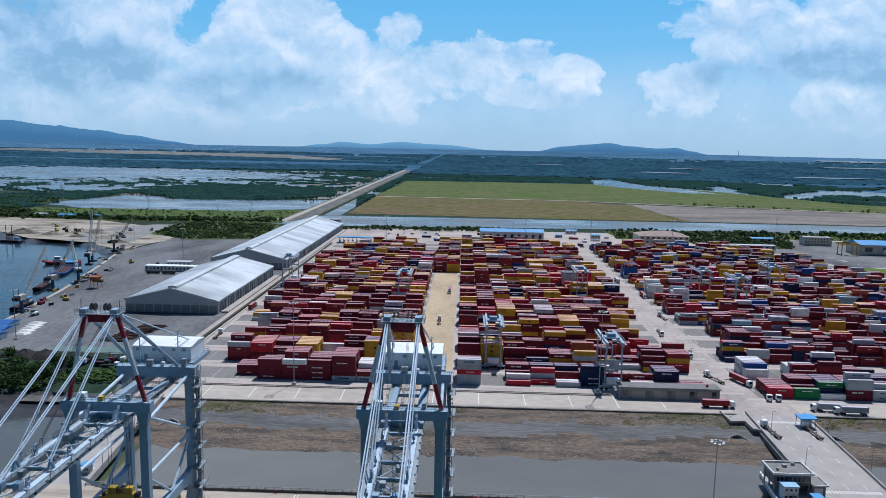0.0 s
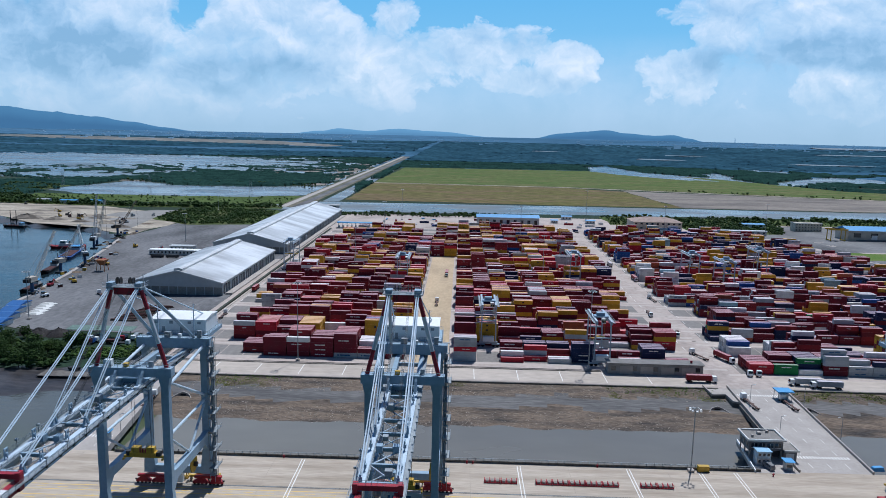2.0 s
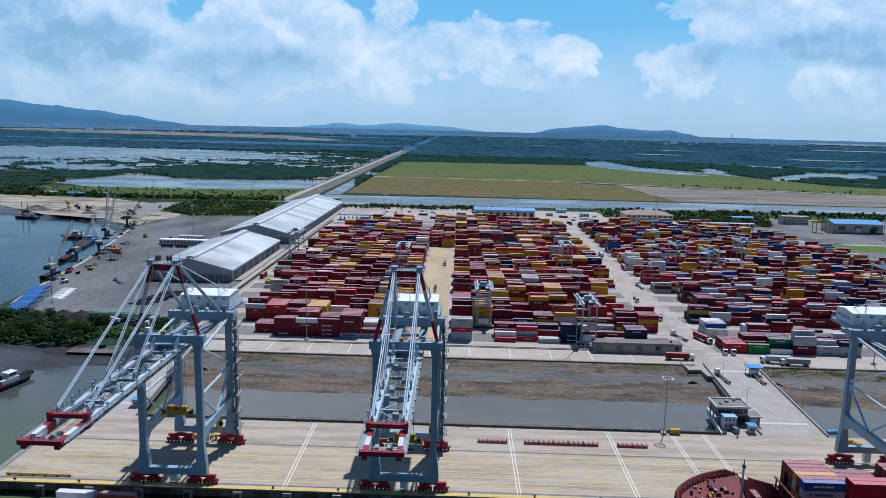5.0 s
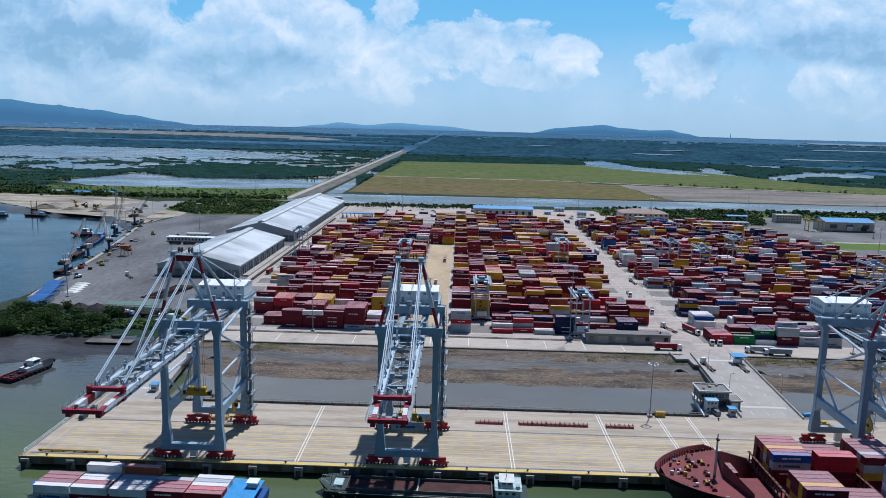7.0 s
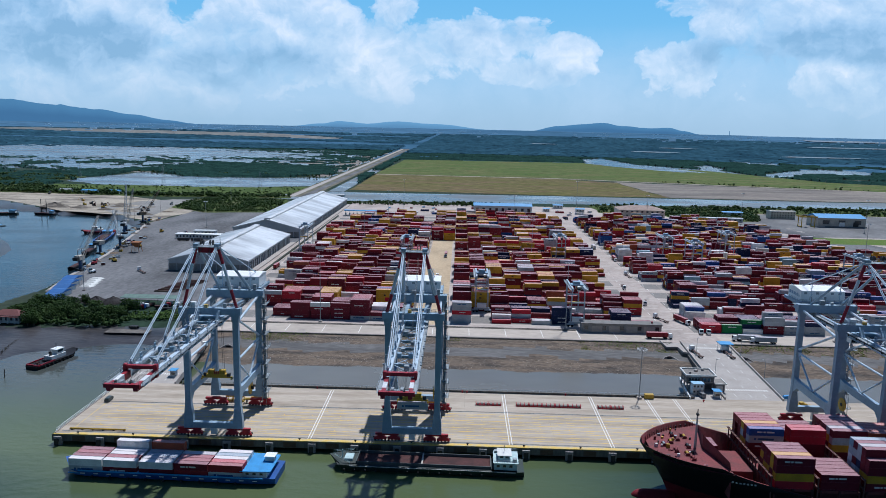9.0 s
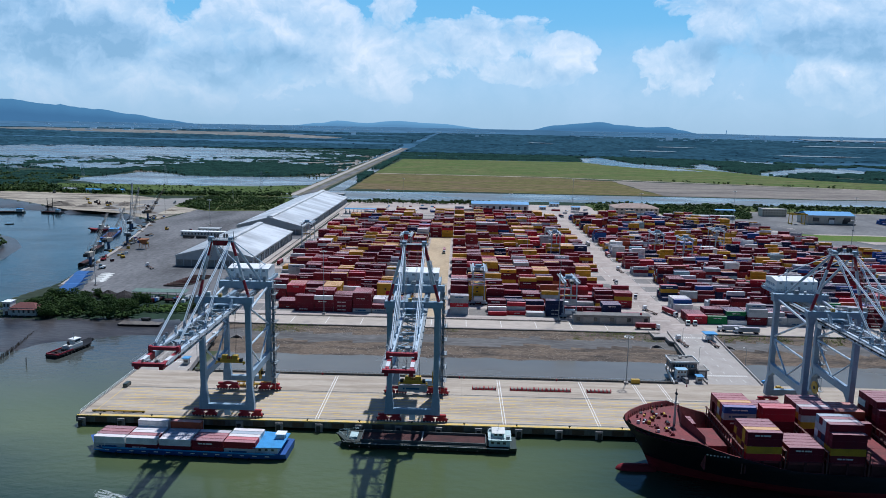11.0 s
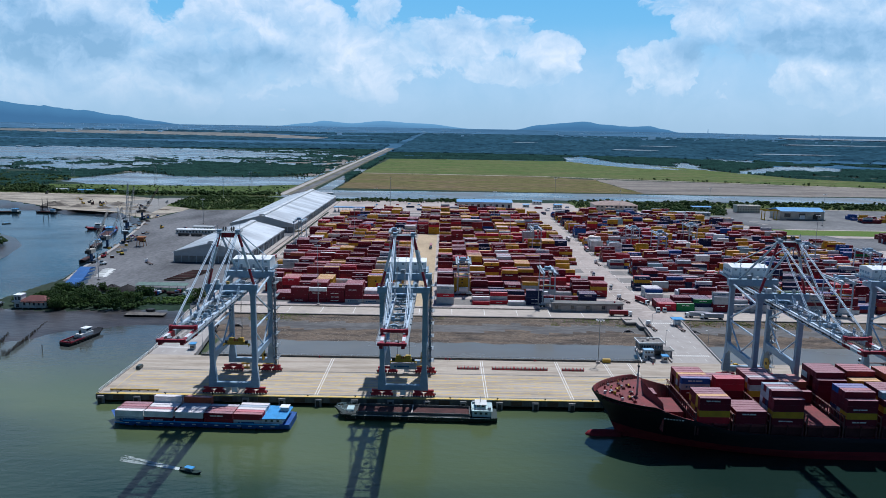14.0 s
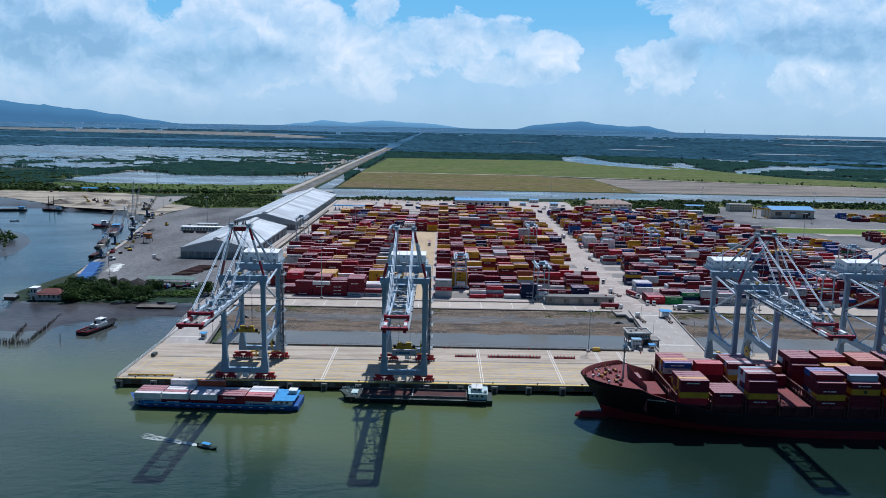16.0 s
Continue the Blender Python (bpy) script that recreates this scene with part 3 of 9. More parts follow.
structure("basin", Shape().sheet([(-75, 57), (1200, 57), (1200, 120), (-75, 120)], WATER + 0.03), basin_water, "shallow silty grey-brown water behind the quay", category="basin")

# container terminal paving
s = Shape().sheet([(-110, YARD_FRONT), (1500, YARD_FRONT), (1500, 868), (560, 868), (-110, 860)], 0.0)
structure("pavement_yard", s, paving, "pale worn concrete paving of the container yard")
s = Shape().sheet(ragged([(-110, 152), (-110, 600), (-160, 760), (-300, 730), (-312, 570), (-294, 505), (-264, 384), (-247, 276), (-238, 232), (-200, 215), (-130, 215)], 20, 3), -0.06)
structure("pavement_depot", s, asphalt, "dark worn asphalt of the depot beside the warehouses")
s = Shape().sheet([(29.5, 172), (50.5, 172), (50.5, 520), (29.5, 520)], 0.012)
structure("lane_centre", s, lane_tan, "tan concrete truck lane between the container blocks")
# gantry runways of pale concrete and the darker stacking pads between them
runway = mat("runway_concrete", (0.47, 0.412, 0.368), 0.9, 0, 0.12, 0.1, (0.4, 1, 1), (0.35, 0.305, 0.27), 0.7, 8)
pad = mat("stacking_pad", (0.21, 0.195, 0.182), 0.9, 0, 0.16, 0.05, (1, 1, 1), (0.13, 0.122, 0.115), 0.8, 9)
for b in range(18):
    for x0, x1, y0 in ((-101, 29, 176.0), (50.5, 190, 176.0), (200, 480, 168.0)):
        if x0 > 190 and b > 16:
            continue
        y = y0 + 30 * b
        s = Shape()
        for yy in (y, y + 23.5):
            s.box(x0 - 4, yy - 1.3, -0.1, x1 + (0 if x0 < 0 else 8), yy + 1.3, 0.008)
        structure("runway", s, runway, "pale concrete gantry runways across the yard", category="paving")
        s = Shape()
        for i in range(int((x1 - x0) / 12.7)):
            s.box(x0 + 3 + 12.7 * i, y + 2.0, -0.1, x0 + 15.3 + 12.7 * i, y + 20.2, 0.006)
        structure("stacking_pad", s, pad, "dark worn stacking pads", category="paving")
s = Shape().box(-104, 149.5, -0.1, 183, 166.5, 0.005).box(214, 149.5, -0.1, 700, 163, 0.005)
structure("apron_road", s, mat("apron_concrete", (0.46, 0.398, 0.338), 0.9, 0, 0.14, 0.04, (0.5, 1, 1), (0.33, 0.285, 0.24), 0.8, 9), "pale concrete road along the yard front", category="road")
structure("apron_kerb", Shape().box(-100, 166.6, 0, 130, 167.2, 0.3).box(-100, 168.6, 0, 130, 169.0, 0.25), dark_concrete, "dark kerb between apron road and stacks", category="kerb")
s = Shape()
for k in range(12):
    s.box(-90 + 22 * k, 150.5, 0, -89.6 + 22 * k, 165.5, 0.012)
structure("apron_line", s, white_paint, "white bay lines across the apron road", category="marking")
s = Shape()
for k in range(34):
    y = 180 + 15 * k
    s.box(-98.2, y, 0, -97.9, y + 7, 0.014).box(186.2, y, 0, 186.5, y + 7, 0.014).box(204.2, y, 0, 204.5, y + 7, 0.014)
structure("lane_dashes", s, white_paint, "white lane dashes in the yard roads", category="marking")
s = Shape()
s.box(-106, YARD_FRONT - 1.2, -1.6, 183, YARD_FRONT, 0.25).box(214, YARD_FRONT - 1.2, -1.6, 1400, YARD_FRONT, 0.25)
structure("seawall", s, dark_concrete, "dark concrete coping along the yard edge")


def build_quay():
    quay = thing("quay", "long concrete container quay on piles", "quay", kind="structure")
    part("deck", Shape().box(QUAY_LEFT, -0.8, -2.2, QUAY_RIGHT, QUAY_BACK, 0.0), concrete, quay, "stained beige concrete deck")
    part("front_beam", Shape().box(QUAY_LEFT - 0.3, -1.5, -2.6, QUAY_RIGHT, -0.8, 0.02), dark_concrete, quay)
    part("kerb", Shape().box(QUAY_LEFT, -1.45, 0.03, QUAY_RIGHT, -0.95, 0.35), yellow_paint, quay, "yellow painted kerb")
    s = Shape()
    for x in range(-98, 320, 7):
        for y in (2, 56):
            s.bar((x, y, -9), (x, y, -2.2), 1.1, sides=8)
    part("piles", s, dark_concrete, quay)
    for k in range(24):
        x = -99.0 + 16.7 * k
        part("fender_block", Shape().box(x - 1.5, -2.3, -5.2, x + 1.5, -1.5, -0.5), pale_concrete, quay, "stained pale concrete fender block")
        part("fender", Shape().bar((x, -3.2, -1.9), (x, -2.3, -1.9), 1.5, sides=10), black_steel, quay)
        part("fender_panel", Shape().box(x - 0.8, -3.4, -3.6, x + 0.8, -3.2, -0.9), black_steel, quay)
        part("beam_stain", Shape().box(x + 5.5, -1.56, -2.4, x + 10.5, -1.5, -0.3), mat("rust_stain", (0.11, 0.075, 0.05), 0.95, 0, 0.3, 0.6), quay, "rust-stained patch of the front beam")
    for x in range(-92, 300, 22):
        b = Shape().bar((x, 0.2, 0), (x, 0.2, 0.55), 0.5, sides=8).bar((x - 0.45, 0.2, 0.6), (x + 0.45, 0.2, 0.6), 0.4, sides=8)
        part("bollard", b, black_steel, quay)
    # crane rails, lane lines and double bay lines
    z = 0.012
    for y in (2.2, 33.9):
        part("rail", Shape().box(QUAY_LEFT + 2, y - 0.09, 0, QUAY_RIGHT, y + 0.09, 0.05), grey_steel, quay)
        part("rail_slot", Shape().box(QUAY_LEFT + 2, y - 0.45, -0.1, QUAY_RIGHT, y + 0.45, 0.006), dark_concrete, quay)
    for y in (5.4, 9.2, 12.9, 16.6, 20.3, 24.0, 27.7, 31.2):
        part("lane_line", Shape().box(QUAY_LEFT + 8, y - 0.22, 0, QUAY_RIGHT, y + 0.22, z), yellow_paint, quay)
    for y in (7.2, 14.7, 22.1, 29.4):                  # broken centre lines
        dashes = Shape()
        for k in range(60):
            dashes.box(QUAY_LEFT + 9 + 7.0 * k, y - 0.14, 0, QUAY_LEFT + 12.4 + 7.0 * k, y + 0.14, z)
        part("lane_dashes", dashes, yellow_paint, quay)
    for k, x in enumerate(range(-88, 300, 12)):        # short cross ticks beside the lane lines, expansion joints across the deck
        for y in (9.2, 16.6, 24.0):
            part("lane_tick", Shape().box(x, y + 0.2, 0, x + 0.3, y + 1.2, z), yellow_paint, quay)
        if k % 3 == 0:
            part("joint", Shape().box(x + 5.0, -0.7, -0.1, x + 5.07, QUAY_BACK - 0.6, 0.004), mat("joint_filler", (0.30, 0.265, 0.22), 0.9), quay)
    part("hatch_band", Shape().box(QUAY_LEFT + 6, -0.2, 0, QUAY_RIGHT, 1.2, z), yellow_paint, quay, "yellow band along the quay edge")
    part("end_line", Shape().box(QUAY_LEFT + 5, 3.5, 0, QUAY_LEFT + 5.35, 31, z), yellow_paint, quay)
    for x in (-96, -40, -0.5, 40, 79, 119, 145, 158, 198, 238):
        if x in (-96, -40, 40, 198, 238):
            continue
        for dx in (-0.55, 0.55):
            part("bay_line", Shape().box(x + dx - 0.17, 1.6, 0, x + dx + 0.17, 55.5, z + 0.004), white_paint, quay)
    part("back_parapet", Shape().box(-72, QUAY_BACK - 0.5, 0, 168, QUAY_BACK, 0.9), dark_concrete, quay)
    s = Shape()
    for x in range(-72, 168, 3):
        s.box(x, QUAY_BACK - 0.4, 0.9, x + 0.25, QUAY_BACK - 0.1, 1.7)
    s.box(-72, QUAY_BACK - 0.33, 1.6, 168, QUAY_BACK - 0.17, 1.75)
    part("back_railing", s, grey_steel, quay)
    s = Shape()
    for i in range(29):
        s.box(QUAY_LEFT + 0.1, 1 + i * 3, 0, QUAY_LEFT + 0.25, 1.15 + i * 3, 1.5)
    s.box(QUAY_LEFT + 0.1, 1, 1.35, QUAY_LEFT + 0.25, 86, 1.5).box(QUAY_LEFT + 0.1, 1, 0.7, QUAY_LEFT + 0.25, 86, 0.8)
    part("end_railing", s, house_white, quay)
    part("end_kerb", Shape().box(QUAY_LEFT, 0, 0, QUAY_LEFT + 0.5, 88, 0.4), pale_concrete, quay)


build_quay()


def build_trestle(name, x0, x1, skew, y0, y1):
    t = thing(name, "concrete access trestle from quay to yard with parapets", "trestle", kind="structure")
    def plan(a, b):
        return [(a, y0), (b, y0), (b + skew, y1), (a + skew, y1)]
    part("deck", Shape().prism(plan(x0, x1), -1.8, -0.004), pale_concrete, t)
    for a in (x0, x1 - 0.6):
        part("parapet", Shape().prism(plan(a, a + 0.6), 0, 1.0), pale_concrete, t)
    part("side_beam", Shape().prism(plan(x0 - 0.8, x0), -2.4, -0.4), dark_concrete, t)
    for i in range(3):
        x = x0 + (x1 - x0) * (i + 1) / 4
        for k in range(8):
            y = y0 + 4 + k * (y1 - y0) / 8
            xx = x + skew * (y - y0) / (y1 - y0)
            part("lane_dash", Shape().box(xx - 0.1, y, 0, xx + 0.1, y + 4, 0.012), white_paint, t)
    for yz in (y0 + 12, y1 - 12):
        n = int((x1 - x0 - 4) / 1.2)
        for i in range(n):
            xx = x0 + 2 + 1.2 * i + skew * (yz - y0) / (y1 - y0)
            part("crossing_stripe", Shape().box(xx, yz, 0, xx + 0.6, yz + 2.2, 0.014), white_paint, t)
    s = Shape()
    for k in range(7):
        y = y0 + 6 + k * 13
        for a in (x0 + 2, (x0 + x1) / 2, x1 - 2):
            xx = a + skew * (y - y0) / (y1 - y0)
            s.bar((xx, y, -9), (xx, y, -1.8), 1.2, sides=8)
    part("piles", s, dark_concrete, t)


build_trestle("trestle_east", 182, 209.5, 6, QUAY_BACK, 149)
# stepped abutment where the east trestle meets the bank, and the culvert mouths beside it
STEP = [(176.4, 149.0), (176.9, 136.0), (183.4, 136.6), (183.7, 127.5), (186.4, 126.5), (187.8, 149.0)]
abutment = thing("abutment", "stepped dark concrete abutment beside the trestle", "abutment", kind="structure")
part("slab", Shape().prism(STEP, -2.2, -0.02), pale_concrete, abutment)
for (ax, ay), (bx, by) in zip(STEP[:5], STEP[1:5]):
    part("parapet", Shape().bar((ax, ay, 0.35), (bx, by, 0.35), 0.4, 0.9), pale_concrete, abutment)
    part("wall", Shape().bar((ax - 0.3, ay, -1.9), (bx - 0.3, by, -1.9), 0.3, 3.6), dark_concrete, abutment)
for cx, cy, cz in ((175.0, 123.5, -2.3), (216.5, 124.5, -2.2), (-71.0, 122.5, -2.4)):
    mouth = thing("culvert", "concrete culvert mouth with splayed wings in the bank", "culvert", "culverts", at=pose(cx, cy, cz))
    part("headwall", Shape().loft([[(-2.6, y, -0.6), (-2.2, y, 1.0), (0, y, 1.9), (2.2, y, 1.0), (2.6, y, -0.6)] for y in (0.0, 0.5)]), pale_concrete, mouth)
    # black panel paints the darkness of the mouth; no hole is cut
    part("opening", Shape().box(-1.4, -0.06, -0.5, 1.4, 0.02, 0.9), black_steel, mouth)
    for sx in (-1, 1):
        part("wing", Shape().loft([[(sx * 2.4, 0.3, -0.7), (sx * 2.4, 0.3, 0.9), (sx * 2.7, 0.3, 0.9), (sx * 2.7, 0.3, -0.7)], [(sx * 4.4, -3.0, -0.9), (sx * 4.4, -3.0, 0.1), (sx * 4.7, -3.0, 0.1), (sx * 4.7, -3.0, -0.9)]]), pale_concrete, mouth)
build_trestle("trestle_west", -101.0, -75.3, -10.5, QUAY_BACK, 150)

# ---- fields, canal, ponds, woods and hills beyond the yard ----
def patch(name, poly, z, material, label, step=25, amp=8, seed=1.0, category=""):
    pts = ragged(poly, step, amp, seed)
    s = Shape().add([afar(x, y, z) for x, y in pts], [tuple(range(len(pts)))])
    structure(name, s, material, label, category=category)


patch("canal", [(-300, 905), (-127, 884), (208, 912), (686, 934), (1600, 975), (1600, 1090), (749, 1046), (225, 1042), (-120, 1030), (-170, 1040)], -0.12, creek_water, "broad grey canal behind the terminal", 20, 5, 2, "canal")
patch("field_dry", [(-146, 1078), (220, 1060), (440, 1062), (420, 1220), (412, 1400), (287, 1478), (-150, 1500)], -0.10, field_olive, "olive and brown rush field", 30, 5, 3, "field")
patch("field_green", [(-150, 1522), (288, 1505), (842, 1345), (1160, 1260), (1240, 1400), (962, 1570), (802, 1976), (473, 2290), (-135, 2262)], -0.10, field_green, "flat green rush field", 40, 8, 4, "field")
patch("salt_flat", [(440, 1060), (749, 1062), (1400, 1105), (1150, 1235), (842, 1318), (412, 1418), (425, 1220)], -0.10, mudflat, "bare grey-brown salt flat", 30, 6, 5, "flat")
patch("dike_path", [(-156, 1502), (288, 1484), (842, 1322), (1500, 1130), (1500, 1142), (842, 1340), (288, 1500), (-156, 1518)], -0.04, sand, "pale dike path across the fields", 40, 1, 6, "path")
patch("pond_large", [(-708, 1125), (-713, 1222), (-668, 1405), (-522, 1312), (-370, 1330), (-229, 1360), (-228, 1139), (-314, 1085), (-460, 1066), (-615, 1070)], -0.12, pond_water, "wide shallow pond", 25, 16, 8, "pond")
patch("meadow", [(-690, 1060), (-505, 1080), (-326, 1100), (-232, 1120), (-232, 950), (-365, 948), (-475, 960), (-651, 968)], -0.14, mat("meadow", (0.085, 0.120, 0.036), 0.95, 0, 0.4, 0.02, (1, 1.6, 1), (0.045, 0.072, 0.022), 0.95, 9, 0.4, 0.5, spec=0.05), "bright green meadow between pond and trees", 25, 10, 8, "meadow")
patch("sand_yard", [(-640, 800), (-540, 735), (-464, 680), (-378, 652), (-318, 600), (-300, 735), (-340, 800), (-480, 885), (-720, 900)], -0.10, sand, "pale graded sand and dirt lot", 25, 10, 9, "sand")
patch("dirt_lot", [(-312, 585), (-160, 700), (-130, 860), (-330, 870), (-360, 810), (-300, 720)], -0.08, dirt, "bare dirt lot", 25, 10, 10, "dirt")
patch("gravel_lot", [(-442, 721), (-421, 807), (-385, 852), (-340, 850), (-350, 760), (-335, 640), (-396, 672)], -0.07, mat("gravel", (0.27, 0.26, 0.245), 0.95, 0, 0.18, 0.03, dark=(0.16, 0.15, 0.14), fine=9, spec=0.05), "grey gravel lot beside the creek", 20, 8, 21, "gravel")
patch("back_lot", [(430, 690), (462, 600), (480, 600), (640, 600), (900, 640), (900, 828), (500, 825), (395, 700)], 0.005, mat("grey_lot", (0.20, 0.197, 0.195), 0.9, 0, 0.2, 0.02, dark=(0.11, 0.11, 0.112), amount=0.9, fine=9, spec=0.08), "grey worn lot behind the container yard", 20, 3, 34, "paving")
patch("grass_strip", [(455, 548), (640, 545), (760, 560), (760, 595), (500, 592), (470, 600)], 0.012, grass, "mown green grass strip in the yard", 20, 2, 11, "grass")
patch("service_road", [(462, 600), (482, 470), (505, 440), (900, 470), (900, 540), (525, 528), (490, 600), (470, 700), (440, 700)], 0.010, asphalt, "grey service road behind the stacks", 30, 2, 12, "road")


def strip(name, x0, x1, y0, y1, z, material, label, category):
    """A straight road strip that runs away from the river to the far plain."""
    s, n = Shape(), 60
    left, right = [], []
    for i in range(n + 1):
        y = y0 * (y1 / y0) ** (i / n)
        left.append(afar(x0, y, z))
        right.append(afar(x1, y, z))
    s.add(left + right, [(i, n + 1 + i, n + 2 + i, i + 1) for i in range(n)])
    structure(name, s, material, label, category=category)


strip("road_bed", -232, -189, 930, 3300, 0.05, mat("embankment", (0.17, 0.155, 0.12), 0.95, 0, 0.3, 0.02, dark=(0.09, 0.095, 0.06), amount=0.9, spec=0.05), "new highway embankment of bare earth", "road")
strip("road_lane_west", -228, -217, 930, 3300, 0.12, pale_concrete, "pale new highway carriageway", "road")
strip("road_lane_east", -208, -196, 930, 3300, 0.12, asphalt, "grey highway carriageway", "road")
strip("ditch", -180, -152, 1040, 2400, -0.12, creek_water, "straight drainage ditch beside the highway", "ditch")

# marsh west of the highway: water with mangrove between
pts = [(-240, 1400), (-240, 3000), (-700, 3300), (-2600, 3100), (-2300, 1700), (-1400, 1500), (-700, 1400)]
s = Shape()
s.add([afar(x, y, -0.16) for x, y in ragged(pts, 60, 30, 3)], [tuple(range(len(ragged(pts, 60, 30, 3))))])
structure("marsh_water", s, pond_water, "pale shallow marsh water", category="marsh")


def canopy(name, rule, a0, a1, d0, d1, grow, step, height, material, label):
    """A closed mangrove canopy over the plan cells that the rule picks: uneven tops, edges that come down to the ground."""
    angles = [radians(a0 + (a1 - a0) * i / step) for i in range(step + 1)]
    dist = [d0]
    while dist[-1] < d1:
        dist.append(dist[-1] * grow)
    cells, s, tops = {}, Shape(), {}
    for r, d in enumerate(dist):
        for c, a in enumerate(angles):
            x, y = CENTRE[0] + d * math.sin(a), CENTRE[1] + d * math.cos(a)
            cells[r, c] = (x, y, rule(x, y))
    def point(r, c, up):
        if (r, c, up) not in tops:
            x, y, k = cells[r, c]
            j = 0.35 * d0 * (grow - 1)
            x, y = x + j * n2(x, y, 0.05, 2), y + j * n2(x, y, 0.05, 9)
            z = height * (0.75 + 0.55 * n2(x, y, 0.045, 4) + 0.35 * n2(x, y, 0.17, 6)) if up else -0.3
            tops[r, c, up] = len(s.v)
            s.v.append(afar(x, y, z))
        return tops[r, c, up]
    for r in range(len(dist) - 1):
        for c in range(step):
            ks = [cells[q][2] for q in ((r, c), (r, c + 1), (r + 1, c + 1), (r + 1, c))]
            if sum(ks) < 2:
                continue
            s.f.append(tuple(point(*q, bool(k)) for q, k in zip(((r, c), (r, c + 1), (r + 1, c + 1), (r + 1, c)), ks)))
    tagged(part(name, s, material), label, "woodland", kind="stuff")


FIELD = [(-150, 1060), (1500, 1090), (1500, 1120), (1250, 1400), (970, 1580), (810, 1990), (473, 2310), (-150, 2280)]


ISLAND = [(-719, 1540), (-685, 1714), (-510, 1782), (-318, 1673), (-238, 1500), (-323, 1345), (-539, 1312), (-648, 1415)]
FOREST = [(-2188, 3312), (-1584, 4040), (-1272, 3304), (-1280, 2577), (-1434, 2132), (-2800, 2132), (-2800, 3312)]
CHANNELS = [[(-1500, 1640), (-1216, 1789), (-1153, 1959), (-1182, 2704), (-1089, 2537), (-1057, 1860), (-1126, 1620), (-1500, 1500)],
            [(-1046, 1753), (-988, 2250), (-926, 2148), (-957, 1791), (-994, 1640)],
            [(-914, 1706), (-721, 1891), (-632, 1734), (-728, 1540), (-797, 1660), (-846, 1580)],
            [(-1229, 1497), (-1014, 1538), (-867, 1446), (-831, 1340), (-999, 1270)]]
BRAID = [(-1399, 3300), (-882, 3085), (-245, 2400), (-245, 1564), (-433, 1760), (-776, 1930), (-990, 2300)]
POND = [(-708, 1125), (-713, 1222), (-668, 1405), (-522, 1312), (-370, 1330), (-229, 1360), (-228, 1139), (-314, 1085), (-460, 1066), (-615, 1070)]
EAST_WATER = [[(516, 2575), (624, 2714), (660, 2270), (762, 2104), (857, 1993), (885, 1753), (683, 1880), (568, 2020), (487, 2206)],
              [(807, 2166), (922, 2337), (905, 2082), (824, 1905)], [(909, 1858), (1263, 2233), (1339, 2060), (1253, 1848), (1103, 1881), (924, 1718)],
              [(1142, 2682), (1263, 2569), (1194, 2336), (1101, 2446)], [(860, 1800), (1050, 1720), (1600, 1420), (1600, 1360), (1000, 1640)]]


FAR_SAND = [(-4400, 6300), (-2600, 5700), (-900, 5000), (-800, 5400), (-1800, 6900), (-4600, 7500)]


def wavy(x, y, poly, amp=26):
    """Inside a plan outline whose edge wanders."""
    return inside(x + amp * n2(x, y, 0.018, 3) + 0.5 * amp * n2(x, y, 0.05, 4), y + 1.6 * amp * n2(x, y, 0.014, 7) + 0.8 * amp * n2(x, y, 0.045, 8), poly)


def marsh_rule(x, y):
    if x > -245 or y < 1000:
        return False
    if wavy(x, y, ISLAND, 14):
        return True
    if inside(x, y, POND) or (x > -700 and y < 1420):
        return False
    for w in CHANNELS:
        if wavy(x, y, w):
            return abs(n2(x * 0.5, y, 0.012, 31)) < 0.04
    k = n2(x * 0.7, y * 1.3, 0.0042, 3) + 0.6 * n2(x, y * 1.5, 0.013, 5)
    if wavy(x, y, FOREST, 40):
        return k > -0.75
    if inside(x, y, BRAID):
        dike = abs(n2(x * 0.45, y, 0.0085, 12)) < 0.06 or abs(n2(x, y * 0.4, 0.007, 15)) < 0.04
        return (dike and n2(x, y, 0.02, 21) > -0.12) or k > 0.20
    return k > -0.24 and abs(n2(x * 0.3, y, 0.006, 33)) > 0.035


def mud_rule(x, y):
    if x > -242 or y < 1400 or wavy(x, y, ISLAND, 14):
        return False
    if not inside(x, y, BRAID):
        return n2(x * 0.3, y, 0.006, 33) > 0.1
    return abs(n2(x * 0.45, y, 0.0085, 12)) < 0.14 or abs(n2(x, y * 0.4, 0.007, 15)) < 0.10 or n2(x, y * 1.5, 0.009, 18) > 0.16


def east_rule(x, y):
    if x < -175 or inside(x, y, FIELD) or y < 1200:
        return False
    k = n2(x * 0.6, y * 2.0, 0.0016, 8) + 0.4 * n2(x, y, 0.01, 2)
    return k > -0.42 and not any(wavy(x, y, w, 18) for w in EAST_WATER)


canopy("mud_banks", mud_rule, -38, -4.5, 1600, 3300, 1.008, 260, 0.7, mudflat, "grey mud banks between the marsh ponds")
canopy("mangrove_west", marsh_rule, -38, -4.5, 1480, 3300, 1.006, 420, 5.0, leaves_hazed, "dark green mangrove among the marsh ponds")
canopy("mangrove_far_west", lambda x, y: x < -245 and not inside(x, y, FAR_SAND) and n2(x * 0.4, y * 1.3, 0.0012, 4) > -0.22, -40, -0.8, 3300, 9000, 1.02, 240, 7.0, hazed_wood, "mangrove and scrub far off in hazy blue-green")
for k, w in enumerate(EAST_WATER):
    patch("bay_water", [(x + (x - 900) * 0.02, y + (30 if y > 1900 else -30)) for x, y in w], -0.13 - 0.006 * k, pond_water, "pale tidal channel in the mangrove", 40, 25, 13 + k, "channel")
